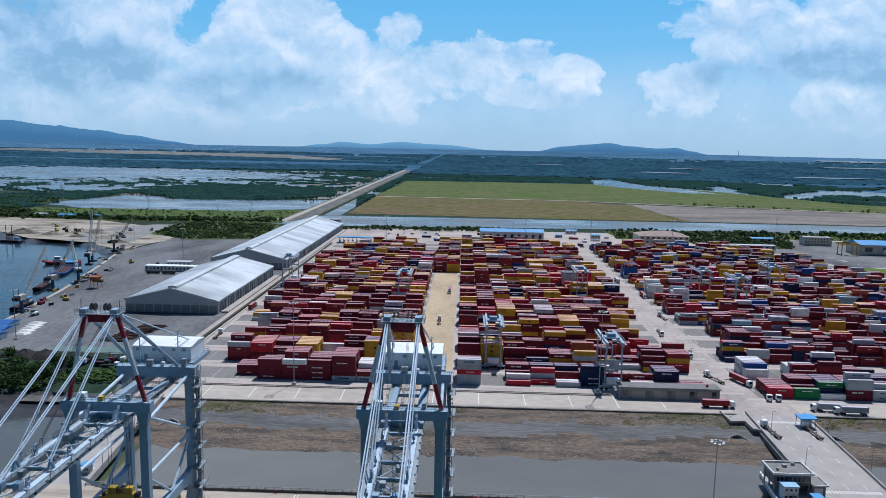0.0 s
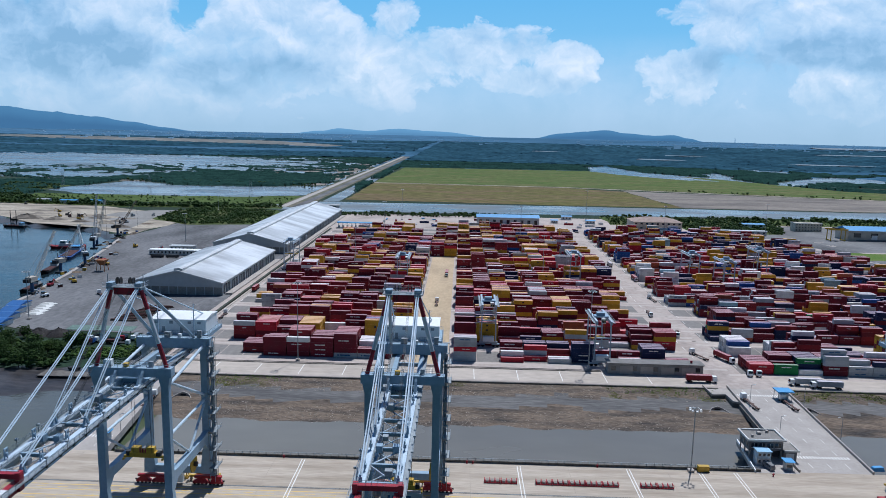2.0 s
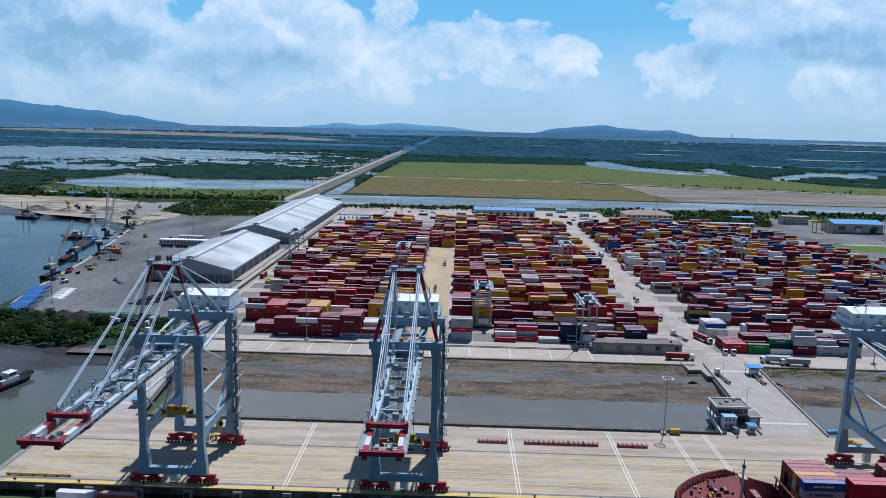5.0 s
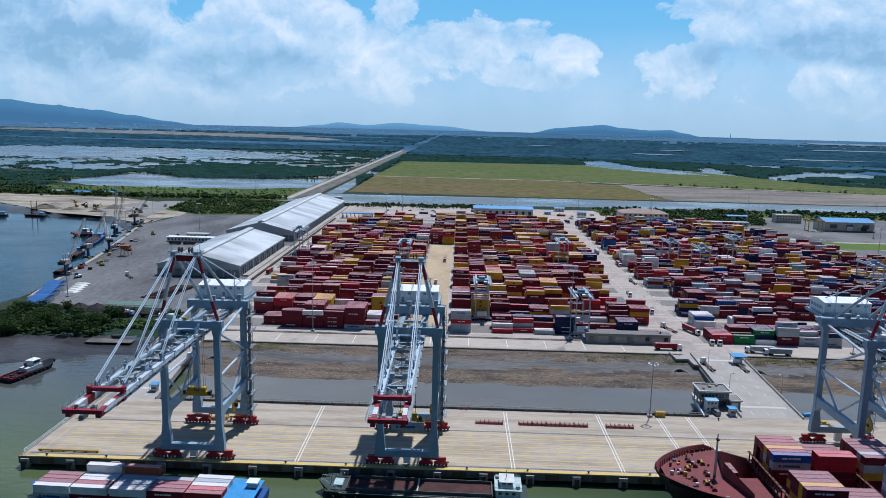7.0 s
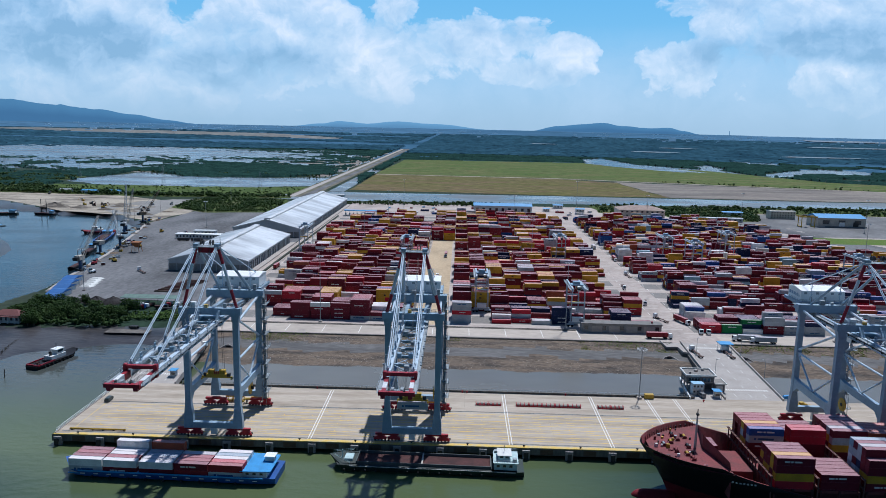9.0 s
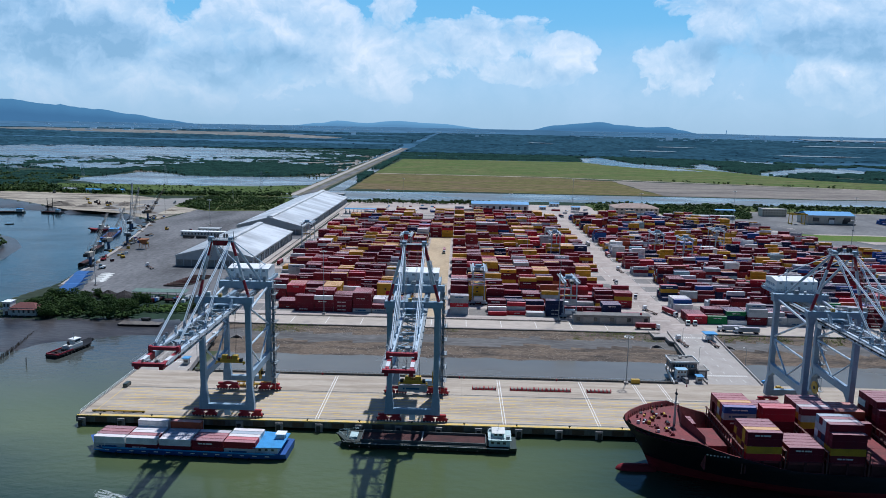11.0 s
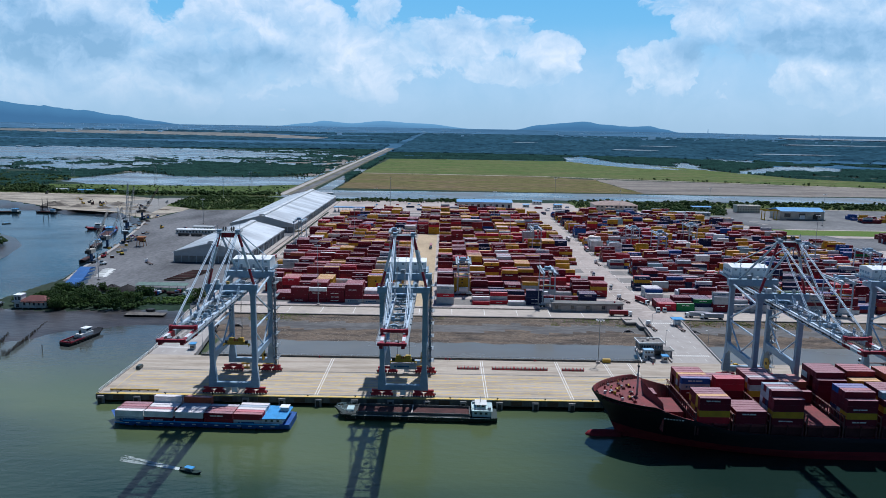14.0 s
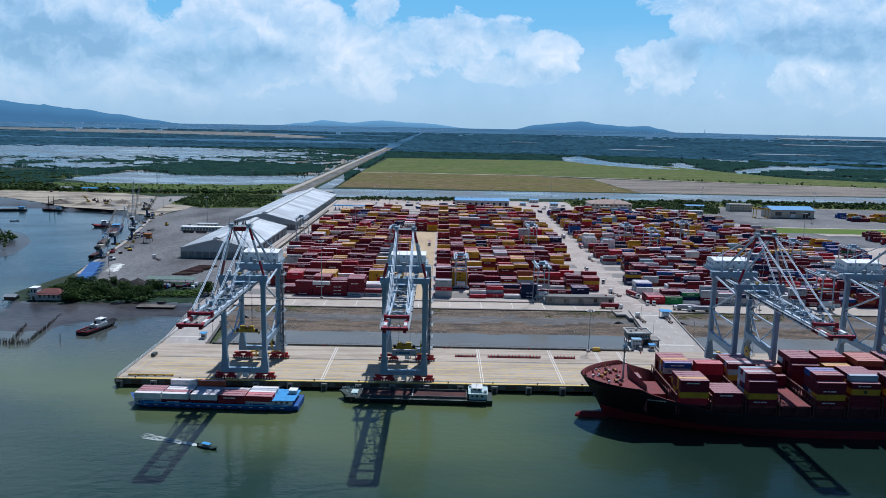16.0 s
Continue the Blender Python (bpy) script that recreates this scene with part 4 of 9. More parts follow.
canopy("mangrove_east", east_rule, -8, 46, 1400, 3000, 1.007, 420, 6.0, leaves_hazed, "closed dark green mangrove forest behind the fields")
canopy("mangrove_distance", east_rule, -8, 46, 3000, 9000, 1.02, 260, 7.0, hazed_wood, "mangrove forest far off in hazy blue-green")


def clump(s, x, y, z, r, squash=0.8, seed=0.0):
    """A lumpy leaf clump: an icosahedron pushed in and out."""
    t = (1 + 5 ** 0.5) / 2
    base = [(-1, t, 0), (1, t, 0), (-1, -t, 0), (1, -t, 0), (0, -1, t), (0, 1, t), (0, -1, -t), (0, 1, -t), (t, 0, -1), (t, 0, 1), (-t, 0, -1), (-t, 0, 1)]
    tri = [(0, 11, 5), (0, 5, 1), (0, 1, 7), (0, 7, 10), (0, 10, 11), (1, 5, 9), (5, 11, 4), (11, 10, 2), (10, 7, 6), (7, 1, 8), (3, 9, 4), (3, 4, 2), (3, 2, 6), (3, 6, 8), (3, 8, 9),
           (4, 9, 5), (2, 4, 11), (6, 2, 10), (8, 6, 7), (9, 8, 1)]
    turn = random.random() * 6.3
    ca, sa = math.cos(turn), math.sin(turn)
    verts = []
    for a, b, c in base:
        k = r / 1.9 * random.uniform(0.7, 1.25)
        verts.append((x + (a * ca - b * sa) * k, y + (a * sa + b * ca) * k, z + c * k * squash))
    s.add(verts, tri)


def thicket(name, poly, count, low, high, label, material=None, seed=1):
    """Trees and shrubs that nobody could count, as clumps of leaves of uneven size."""
    random.seed(seed)
    xs, ys = [p[0] for p in poly], [p[1] for p in poly]
    s, made = Shape(), 0
    while made < count:
        x, y = random.uniform(min(xs), max(xs)), random.uniform(min(ys), max(ys))
        if not inside(x, y, poly):
            continue
        made += 1
        h = random.uniform(low, high) * (0.75 + 0.6 * n2(x, y, 0.03, seed))
        h = max(h, low * 0.6)
        for k in range(4):
            r = h * random.uniform(0.22, 0.42)
            clump(s, x + random.uniform(-0.3, 0.3) * h, y + random.uniform(-0.3, 0.3) * h, max(r * 0.5, h * random.uniform(0.3, 0.85)), r)
    tagged(part(name, s, material or leaves), label, "trees", kind="stuff")


green_ground = mat("green_ground", (0.060, 0.092, 0.026), 0.95, 0, 0.4, 0.03, (1, 1, 1), (0.13, 0.12, 0.06), 0.7, 9, 0.5, 0.6, spec=0.05)
thicket("tree_belt", [(-130, 830), (60, 838), (165, 838), (165, 875), (-130, 868)], 420, 3, 6, "dark belt of trees along the canal", seed=2)
for poly, count, seed in (([(262, 800), (345, 800), (345, 860), (340, 905), (262, 895)], 170, 41), ([(352, 760), (412, 722), (470, 735), (490, 800), (480, 900), (352, 890)], 900, 42),
                          ([(490, 830), (621, 835), (761, 825), (1300, 870), (1300, 930), (640, 915), (480, 905)], 1700, 43)):
    patch("woodland_floor", poly, 0.03, green_ground, "dark green undergrowth behind the terminal", 15, 5, seed, "undergrowth")
    thicket("woodland_patch", poly, count, 2.5, 7, "dark green woodland behind the terminal", seed=seed)
thicket("scrub_strip", [(-950, 930), (-686, 905), (-449, 885), (-217, 908), (-227, 949), (-449, 925), (-640, 965), (-720, 1060), (-730, 1230), (-960, 1290)], 3400, 3, 7, "green scrub between pond and sand lot", seed=5)
thicket("meadow_shrubs", [(-690, 1050), (-232, 1080), (-232, 950), (-475, 960), (-690, 968)], 260, 1.5, 5, "loose shrubs on the meadow", seed=15)
thicket("roadside_trees", [(-900, 905), (-480, 888), (-240, 900), (-240, 912), (-480, 902), (-900, 925)], 330, 5, 9, "row of dark roadside trees", seed=6)
patch("scrub_ground", [(-358, 842), (-335, 888), (-214, 884), (-200, 799), (-198, 712), (-288, 696), (-350, 745)], -0.05, green_ground, "green undergrowth beside the dirt lot", 15, 6, 31, "undergrowth")
patch("scrub_ground", [(-950, 920), (-686, 900), (-449, 880), (-217, 900), (-222, 955), (-449, 932), (-640, 972), (-715, 1065), (-725, 1240), (-960, 1300)], -0.11, green_ground, "green undergrowth between pond and sand lot", 20, 8, 32, "undergrowth")
thicket("scrub_patch", [(-355, 839), (-330, 884), (-218, 880), (-206, 799), (-203, 715), (-290, 700), (-345, 745)], 1500, 1.8, 5, "green scrub patch beside the dirt lot", seed=7)
thicket("spit_mangrove", [(-352, 320), (-380, 400), (-420, 455), (-470, 475), (-520, 400), (-430, 300)], 420, 3, 6, "low mangrove on the creek spit", seed=8)
patch("sand_bar", FAR_SAND, 0.0, mat("far_sand", (0.20, 0.20, 0.19), 0.95, 0, 0.3, 0.003, dark=(0.09, 0.11, 0.115), fine=6, spec=0.0), "pale bare strip far off", 200, 60, 14, "sand")
for k, (x, y, w, d) in enumerate(((900, 3400, 260, 120), (1500, 3100, 420, 110), (2300, 3300, 500, 120), (500, 4600, 200, 140), (2600, 5200, 900, 260), (3800, 5600, 1300, 420), (1250, 4200, 260, 120), (4200, 8500, 2600, 1500))):
    patch("tidal_pool", [(x, y), (x + w * 0.5, y - d * 0.3), (x + w, y), (x + w * 0.8, y + d * 0.7), (x + w * 0.2, y + d)], 7.5 if y > 3000 else 6.0, mat("far_water", (0.16, 0.18, 0.19), 0.35, 0, 0.1, 0.01), "pale tidal pool among far mangrove", 60, 30, 20 + k, "pool")
thicket("dike_trees", [(500, 1440), (842, 1340), (1400, 1170), (1400, 1176), (842, 1346), (500, 1446)], 70, 4, 7, "row of small trees along the dike", seed=9)
thicket("pond_shrubs", [(-690, 1370), (-430, 1385), (-300, 1352), (-245, 1300), (-240, 1420), (-700, 1460)], 260, 3, 6, "shrubs on the pond bank", seed=10)

# hills on the horizon: profile of (right, up) per unit of distance, thousands of metres away
def hill(name, profile, d, label, material=None):
    s, rows = Shape(), []
    n = 90
    u0, u1 = profile[0][0], profile[-1][0]
    for i in range(n + 1):
        u = u0 + (u1 - u0) * i / n
        for (a, ha), (b, hb) in zip(profile, profile[1:]):
            if a <= u <= b:
                k = (u - a) / (b - a)
                k = k * k * (3 - 2 * k)
                top = ha + (hb - ha) * k
        top *= 1 + 0.10 * noise.noise((u * 45, 2, 0)) + 0.05 * noise.noise((u * 160, 5, 0))
        rows.append((u, max(top, 0)))
    for k, (f, up) in enumerate(((0.982, -9.0), (0.985, 0.35), (1.0, 1.0), (1.006, 0.4))):
        for u, top in rows:
            dd = d * f
            wob = 0 if k in (0, 2) else 0.12 * noise.noise((u * 60, k, 1))
            s.v.append((CENTRE[0] + u * dd, CENTRE[1] + dd, EYE_HEIGHT + (top * d * (up + wob) - 0.0066 * d if k else -90)))
    s.f = [(k * (n + 1) + i, k * (n + 1) + i + 1, (k + 1) * (n + 1) + i + 1, (k + 1) * (n + 1) + i) for k in range(3) for i in range(n)]
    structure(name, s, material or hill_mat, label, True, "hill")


hill("backdrop_hill_west", [(-0.95, 0.03), (-0.80, 0.038), (-0.62, 0.028), (-0.565, 0.0222), (-0.50, 0.0172), (-0.45, 0.0108), (-0.40, 0.004), (-0.365, 0.0)], 4640, "long hill on the horizon in hazy blue")
hill("backdrop_hill_middle", [(-0.23, 0.0), (-0.19, 0.004), (-0.165, 0.0075), (-0.13, 0.005), (-0.085, 0.0085), (-0.03, 0.006), (0.04, 0.0)], 4720, "faint range on the horizon in hazy blue", pale_hill)
hill("backdrop_hill_east", [(0.095, 0.0), (0.13, 0.007), (0.165, 0.010), (0.19, 0.0128), (0.215, 0.009), (0.25, 0.0068), (0.28, 0.0074), (0.30, 0.004), (0.32, 0.0)], 4660, "low hill on the horizon in hazy blue-grey")

random.seed(61)
s = Shape()
for k in range(70):
    a, d = random.choice([random.uniform(10, 17), random.uniform(17, 30), random.uniform(-31, -14), random.uniform(-12, 2)]), random.uniform(7500, 12000)
    x, y = CENTRE[0] + d * math.sin(radians(a)), CENTRE[1] + d * math.cos(radians(a))
    p, q = Vector(afar(x, y, 0)), Vector(afar(x + random.uniform(20, 90), y + 30, random.uniform(6, 13) * (1.8 if a > 10 and random.random() < 0.2 else 1)))
    s.box(p.x, p.y, p.z - 2, q.x, q.y + 4, q.z)
for k in range(190):
    a = random.choice([random.uniform(-30, -8), random.uniform(-30, 3), random.uniform(8, 30), random.uniform(14, 30)])
    d = random.uniform(7000, 17000)
    x, y = CENTRE[0] + d * math.sin(radians(a)), CENTRE[1] + d * math.cos(radians(a))
    w, h = random.uniform(15, 80), random.uniform(6, 16) * (2.6 if a > 14 and random.random() < 0.15 else 1)
    p, q = Vector(afar(x, y, 0)), Vector(afar(x + w, y + 20, h))
    s.box(p.x, p.y, p.z - 2, q.x, q.y + 4, q.z)
# emission lifts the town's shaded walls to a painted haze tone
tagged(part("far_town", s, mat("hazed_white", (0.20, 0.24, 0.28), 0.9, 0, 0.2, 0.01, spec=0.0, island=0.5, haze_glow=(0.085, 0.155, 0.23))), "tiny haze-pale sheds and towers of a distant town", "town", kind="stuff")
s = Shape().bar((1640, 4130, 94), (1640, 4130, 117), 5, sides=6, w2=3)
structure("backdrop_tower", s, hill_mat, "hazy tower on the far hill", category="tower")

# ---- containers ----
BAY, ROW, BOX_W, BOX_H = 12.7, 2.82, 2.44, 2.62


def container_shape(length, w=BOX_W, h=BOX_H):
    """Frame rails and posts with recessed side, end and roof panels; origin at the base, left front corner."""
    s = Shape()
    i, e = 0.05, 0.16
    s.box(i, i, 0.05, length - i, w - i, h - 0.06)
    for x in (0, length - e):
        for y in (0, w - e):
            s.box(x, y, 0, x + e, y + e, h)
    for y in (0.004, w - 0.144):
        s.box(e, y, 0.004, length - e, y + 0.14, 0.2).box(e, y, h - 0.14, length - e, y + 0.14, h - 0.004)
    for x in (0.004, length - 0.144):
        s.box(x, e, 0.004, x + 0.14, w - e, 0.2).box(x, e, h - 0.14, x + 0.14, w - e, h - 0.004)
    return s


MARKS = {"maroon": (white_paint, 2.5, 5.5, 0.9), "grey": (mat("mark_blue", (0.03, 0.10, 0.22), 0.6), 3.2, 5.6, 0.75), "red": (white_paint, 4.5, 4.0, 0.5), "navy": (white_paint, 3.5, 5.0, 0.8),
         "yellow": (black_steel, 5.3, 1.3, 1.2), "blue": (white_paint, 2.8, 6.0, 0.9), "oxblood": (white_paint, 5.0, 2.2, 0.5), "green": (white_paint, 3.6, 5.0, 0.7)}
BOX_MESH, MARK_MESH, FORM = {}, {}, {}
WORDS = {"maroon": "dark maroon", "oxblood": "faded brick-red", "yellow": "mustard-yellow", "grey": "pale grey", "navy": "navy blue", "red": "bright red", "blue": "blue", "white": "white refrigerated",
         "orange": "orange", "green": "green", "teal": "pale teal"}


def container(x, y, z, colour, feet=40, where="stacked in the yard", marked=True, turn=0.0, group="yard containers"):
    length = 12.19 if feet == 40 else 6.06
    key = colour, feet
    if key not in BOX_MESH:
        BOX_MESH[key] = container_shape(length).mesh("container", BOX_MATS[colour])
    ob = new("shipping_container", BOX_MESH[key])
    ob.matrix_basis = pose(x, y, z, 0, 0, turn)
    tagged(ob, "%s steel %d-foot shipping container %s" % (WORDS[colour], feet, where), "container", group)
    if marked and colour in MARKS and feet == 40 and random.random() < (0.85 if colour in ("grey", "navy", "blue", "green") else 0.4):
        if key not in MARK_MESH:
            m, x0, w, h = MARKS[colour]
            s = Shape()
            if colour in ("maroon", "blue"):
                for k, (a, b) in enumerate(((0, 0.3), (0.36, 0.5), (0.56, 1.0))):
                    s.box(x0 + a * w, -0.012, 1.35 - h / 2 * 0.6, x0 + b * w, 0.04, 1.35 + h / 2 * 0.6)
            else:
                s.box(x0, -0.012, 1.35 - h / 2, x0 + w, 0.04, 1.35 + h / 2)
                if colour == "grey":
                    s.box(x0 - 1.3, -0.012, 0.95, x0 - 0.5, 0.04, 1.75)
            MARK_MESH[key] = s.mesh("mark", m)
        part("mark", MARK_MESH[key], None, ob, "plain painted company mark")
    return ob


def pick_colour(rng, x, y):
    """Shares by field: the deep stacks hold maroon and yellow boxes, the east front mixed ones."""
    share = {k: c[1] for k, c in BOX_COLOURS.items()}
    if x < 200:
        share.update(navy=0.035, blue=0.012, green=0.0, teal=0.006, white=0.04, yellow=0.17, orange=0.02, grey=0.06 if x < 50 else 0.11, red=0.08)
        if y > 330:
            share.update(grey=0.07, white=0.04, yellow=0.27, maroon=0.32, red=0.09)
    elif y > 340:
        share.update(yellow=0.19, navy=0.09, grey=0.09, white=0.06, blue=0.04, maroon=0.33)
    else:
        share.update(yellow=0.06, navy=0.14, grey=0.15, white=0.09, blue=0.06, teal=0.03)
    return rng.choices(list(share), list(share.values()))[0]


class Yard:
    """Blocks of six rows under a gantry track: stacks of uneven height, one slot map for the whole block field."""

    def __init__(self, name, x0, bays, y0, blocks, low, high, seed, near_blocks, skip=()):
        rng = random.Random(seed)
        self.boxes = []
        stacks = {}
        for b in range(blocks):
            for i in bays:
                if (b, i) in skip:
                    continue
                level = rng.choice([low, low + 1, high - 1, high, high]) if rng.random() > 0.14 else rng.choice([0, 1, 2])
                tone = pick_colour(rng, x0 + BAY * i, y0 + 30 * b)
                for r in range(6):
                    h = max(0, min(5, level + rng.choice([-2, -2, -1, -1, 0, 0, 0, 1, 1])))
                    fixed = FIXED.get((name, b, i))
                    if fixed:
                        stacks[b, i, r] = fixed[min(r, len(fixed) - 1)].split()
                        continue
                    stacks[b, i, r] = [tone if rng.random() < 0.55 else pick_colour(rng, x0 + BAY * i, y0 + 30 * b) for _ in range(h)]
        bulk, signs = {}, {}
        for (b, i, r), column in stacks.items():
            x, y = x0 + BAY * i, y0 + 30 * b + 2.5 + ROW * r
            around = [len(stacks.get((b, i, r - 1), ())), len(stacks.get((b, i, r + 1), ())), len(stacks.get((b, i - 1, r), ())), len(stacks.get((b, i + 1, r), ()))]
            for k, colour in enumerate(column):
                if k < len(column) - 1 and min(around) > k:
                    continue
                jx, jy = rng.uniform(-0.12, 0.12), rng.uniform(-0.08, 0.08)
                feet = 20 if rng.random() < 0.24 and b else 40
                if b < near_blocks and (r < 2 or k == len(column) - 1) and len(NEAR) < NEAR_MAX:
                    if rng.random() < 0.2 and not FIXED.get((name, b, i)):
                        NEAR.append(container(x + jx, y + jy, 0.01 + k * BOX_H, colour, 20))
                        NEAR.append(container(x + jx + 6.13, y + jy, 0.01 + k * BOX_H, pick_colour(rng, x, y), 20))
                    else:
                        NEAR.append(container(x + jx, y + jy, 0.01 + k * BOX_H, colour, 40))
                    continue
                s = bulk.setdefault(colour, Shape())
                if colour in MARKS and around[0] <= k and feet == 40 and rng.random() < 0.4:
                    paint, mx, mw, mh = MARKS[colour]
                    g = signs.setdefault(paint.name, (paint, Shape()))[1]
                    xx, zz = x + jx + mx, 0.01 + k * BOX_H + 1.3
                    for a, c in (((0, 0.42), (0.5, 1.0)) if mw > 3 else ((0, 1.0),)):
                        g.box(xx + a * mw, y + jy - 0.02, zz - mh * 0.36, xx + c * mw, y + jy + 0.02, zz + mh * 0.36)
                for part_x, length in (((0, 12.19),) if feet == 40 else ((0, 6.06), (6.13, 6.06))):
                    xx, yy, zz = x + jx + part_x, y + jy, 0.01 + k * BOX_H
                    if b < 6:
                        form = FORM.setdefault(length, container_shape(length))
                        s.add([(p[0] + xx, p[1] + yy, p[2] + zz) for p in form.v], form.f)
                    else:
                        s.box(xx, yy, zz, xx + length, yy + BOX_W, zz + BOX_H - 0.03)
        for paint, s in signs.values():
            tagged(part("container_marks", s, paint), "plain painted company marks on the stacked containers", "marks", kind="stuff")
        for colour, s in bulk.items():
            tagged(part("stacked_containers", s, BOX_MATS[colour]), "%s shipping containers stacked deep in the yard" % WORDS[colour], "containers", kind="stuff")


NEAR, NEAR_MAX, LANE_END = [], 120, 11
random.seed(77)
FIXED = {}
for yard, block, bay, columns in (
        ("west", 0, -1, ["", "", "oxblood maroon", "oxblood maroon", "oxblood maroon", "oxblood maroon"]),
        ("west", 0, 0, ["maroon maroon maroon maroon", "maroon maroon maroon maroon", "maroon maroon maroon"]),
        ("west", 0, 1, ["maroon maroon maroon white", "maroon maroon maroon", "maroon maroon maroon maroon oxblood"]),
        ("west", 0, 2, ["maroon maroon maroon maroon", "maroon maroon maroon", "maroon maroon maroon maroon"]),
        ("west", 0, 3, ["grey maroon maroon maroon maroon", "maroon maroon maroon maroon maroon", "maroon maroon maroon maroon oxblood"]),
        ("west", 0, 4, ["grey maroon", "maroon oxblood", "maroon maroon white"]),
        ("west", 0, 5, ["maroon", "maroon grey", "grey grey maroon"]),
        ("west", 1, -1, ["red maroon red red", "maroon oxblood maroon red", "red red maroon orange"]),
        ("west", 1, 0, ["grey maroon maroon", "maroon maroon maroon", "maroon maroon maroon maroon"]),
        ("west", 1, 1, ["yellow yellow yellow yellow", "yellow yellow yellow yellow", "maroon yellow yellow yellow"]),
        ("east", 0, 0, ["grey grey red grey grey", "grey grey grey grey grey", "maroon grey grey oxblood", "maroon maroon maroon maroon"]),
        ("east", 0, 1, ["", "", "", "", "", ""]),
        ("east", 0, 2, ["red", "red white", "", "maroon maroon", "maroon maroon maroon"]),
        ("east", 0, 3, ["", "red", "oxblood grey red", "", "maroon maroon navy"]),
        ("east", 0, 4, ["grey", "white", "", "red oxblood", "maroon maroon navy"]),
        ("east", 0, 5, ["", "navy navy navy navy", "navy navy navy navy", "maroon maroon"]),
        ("east", 0, 6, ["", "", "", "maroon oxblood", ""]),
        ("east", 0, 7, ["white", "white", "oxblood", "maroon maroon", ""]),
        ("east", 0, 8, ["oxblood", "red", "navy navy navy", "navy navy navy", "grey grey navy"]),
        ("east", 0, 9, ["red", "oxblood", "maroon", ""]),
        ("far", 0, 0, ["red red", "maroon red", "maroon maroon", "oxblood maroon"]),
        ("far", 0, 1, ["green green", "maroon", "maroon maroon", "maroon maroon maroon"]),
        ("far", 0, 2, ["white", "navy navy green", "navy navy navy", "maroon maroon navy"]),
        ("far", 0, 3, ["maroon maroon grey grey", "grey maroon grey grey grey", "grey grey grey", "oxblood maroon maroon"]),
        ("far", 0, 4, ["grey grey", "maroon maroon grey", "white grey maroon", "maroon maroon"]),
        ("far", 1, 0, ["white white", "white white blue", "grey grey grey", "white grey white"]),
        ("far", 1, 2, ["maroon maroon", "grey maroon oxblood", "white white grey", "white white"])):
    FIXED[yard, block, bay] = columns
Yard("west", -48.8, range(-3, 6), 176.0, 17, 3, 5, 11, 2, skip={(0, -3), (0, -2), (1, -3), (2, -3), (3, -3), (8, -3)} | {(b, -3) for b in range(13, 17)} | {(b, i) for b in (15, 16) for i in (-3, -2, 4, 5)})
Yard("east", 53.5, range(0, 10), 176.0, 18, 2, 5, 12, 2, skip={(3, 9), (4, 9), (17, 9), (16, 9), (2, 9)})
Yard("far", 207.5, range(0, 21), 168.0, 18, 2, 4, 13, 1, skip={(b, i) for b in range(18) for i in range(21) if (b > 9 and i > 18) or (b > 13 and i > 16) or (b > 15 and i > 14) or (b < 2 and i == 6)} | {(3, 0), (4, 0), (1, 1)})

Yard("lane", 27.8, range(0, 2), 176.0, 17, 3, 5, 19, 0, skip={(b, i) for b in range(LANE_END) for i in range(2)})

# loose stacks of the depot behind the grass strip
Yard("depot", 632.0, range(0, 13), 668.0, 2, 2, 3, 14, 0)
Yard("depot_front", 528.0, range(0, 12), 452.0, 3, 1, 3, 15, 0, skip={(0, 0), (1, 0), (1, 1), (2, 0), (2, 1), (2, 2)})

# ---- ship-to-shore cranes ----
WATER_RAIL, LAND_RAIL, LEG = 2.2, 33.9, 9.75


def ladder_tower(s, x, y, z0, z1, w=1.7):
    """Zigzag stair flights in a light cage."""
    for dx in (0, w):
        for dy in (0, 2 * w):
            s.bar((x + dx, y + dy, z0), (x + dx, y + dy, z1), 0.12)
    z, side = z0, 0
    while z < z1 - 2.4:
        a, b = (y, y + 2 * w) if side else (y + 2 * w, y)
        s.bar((x + w / 2, a, z), (x + w / 2, b, z + 2.5), 0.7, 0.15)
        for dx in (0, w):
            s.bar((x + dx, a, z + 1.0), (x + dx, b, z + 3.5), 0.07)
        s.box(x, b - 0.5, z + 2.45, x + w, b + 0.5, z + 2.55)
        z, side = z + 2.5, 1 - side


def rails(s, p, q, posts=8, h=1.1):
    p, q = Vector(p), Vector(q)
    for k in (0.55, 1.0):
        s.bar(p + Vector((0, 0, h * k)), q + Vector((0, 0, h * k)), 0.07)
    for i in range(posts + 1):
        a = p.lerp(q, i / posts)
        s.bar(a, a + Vector((0, 0, h)), 0.07)


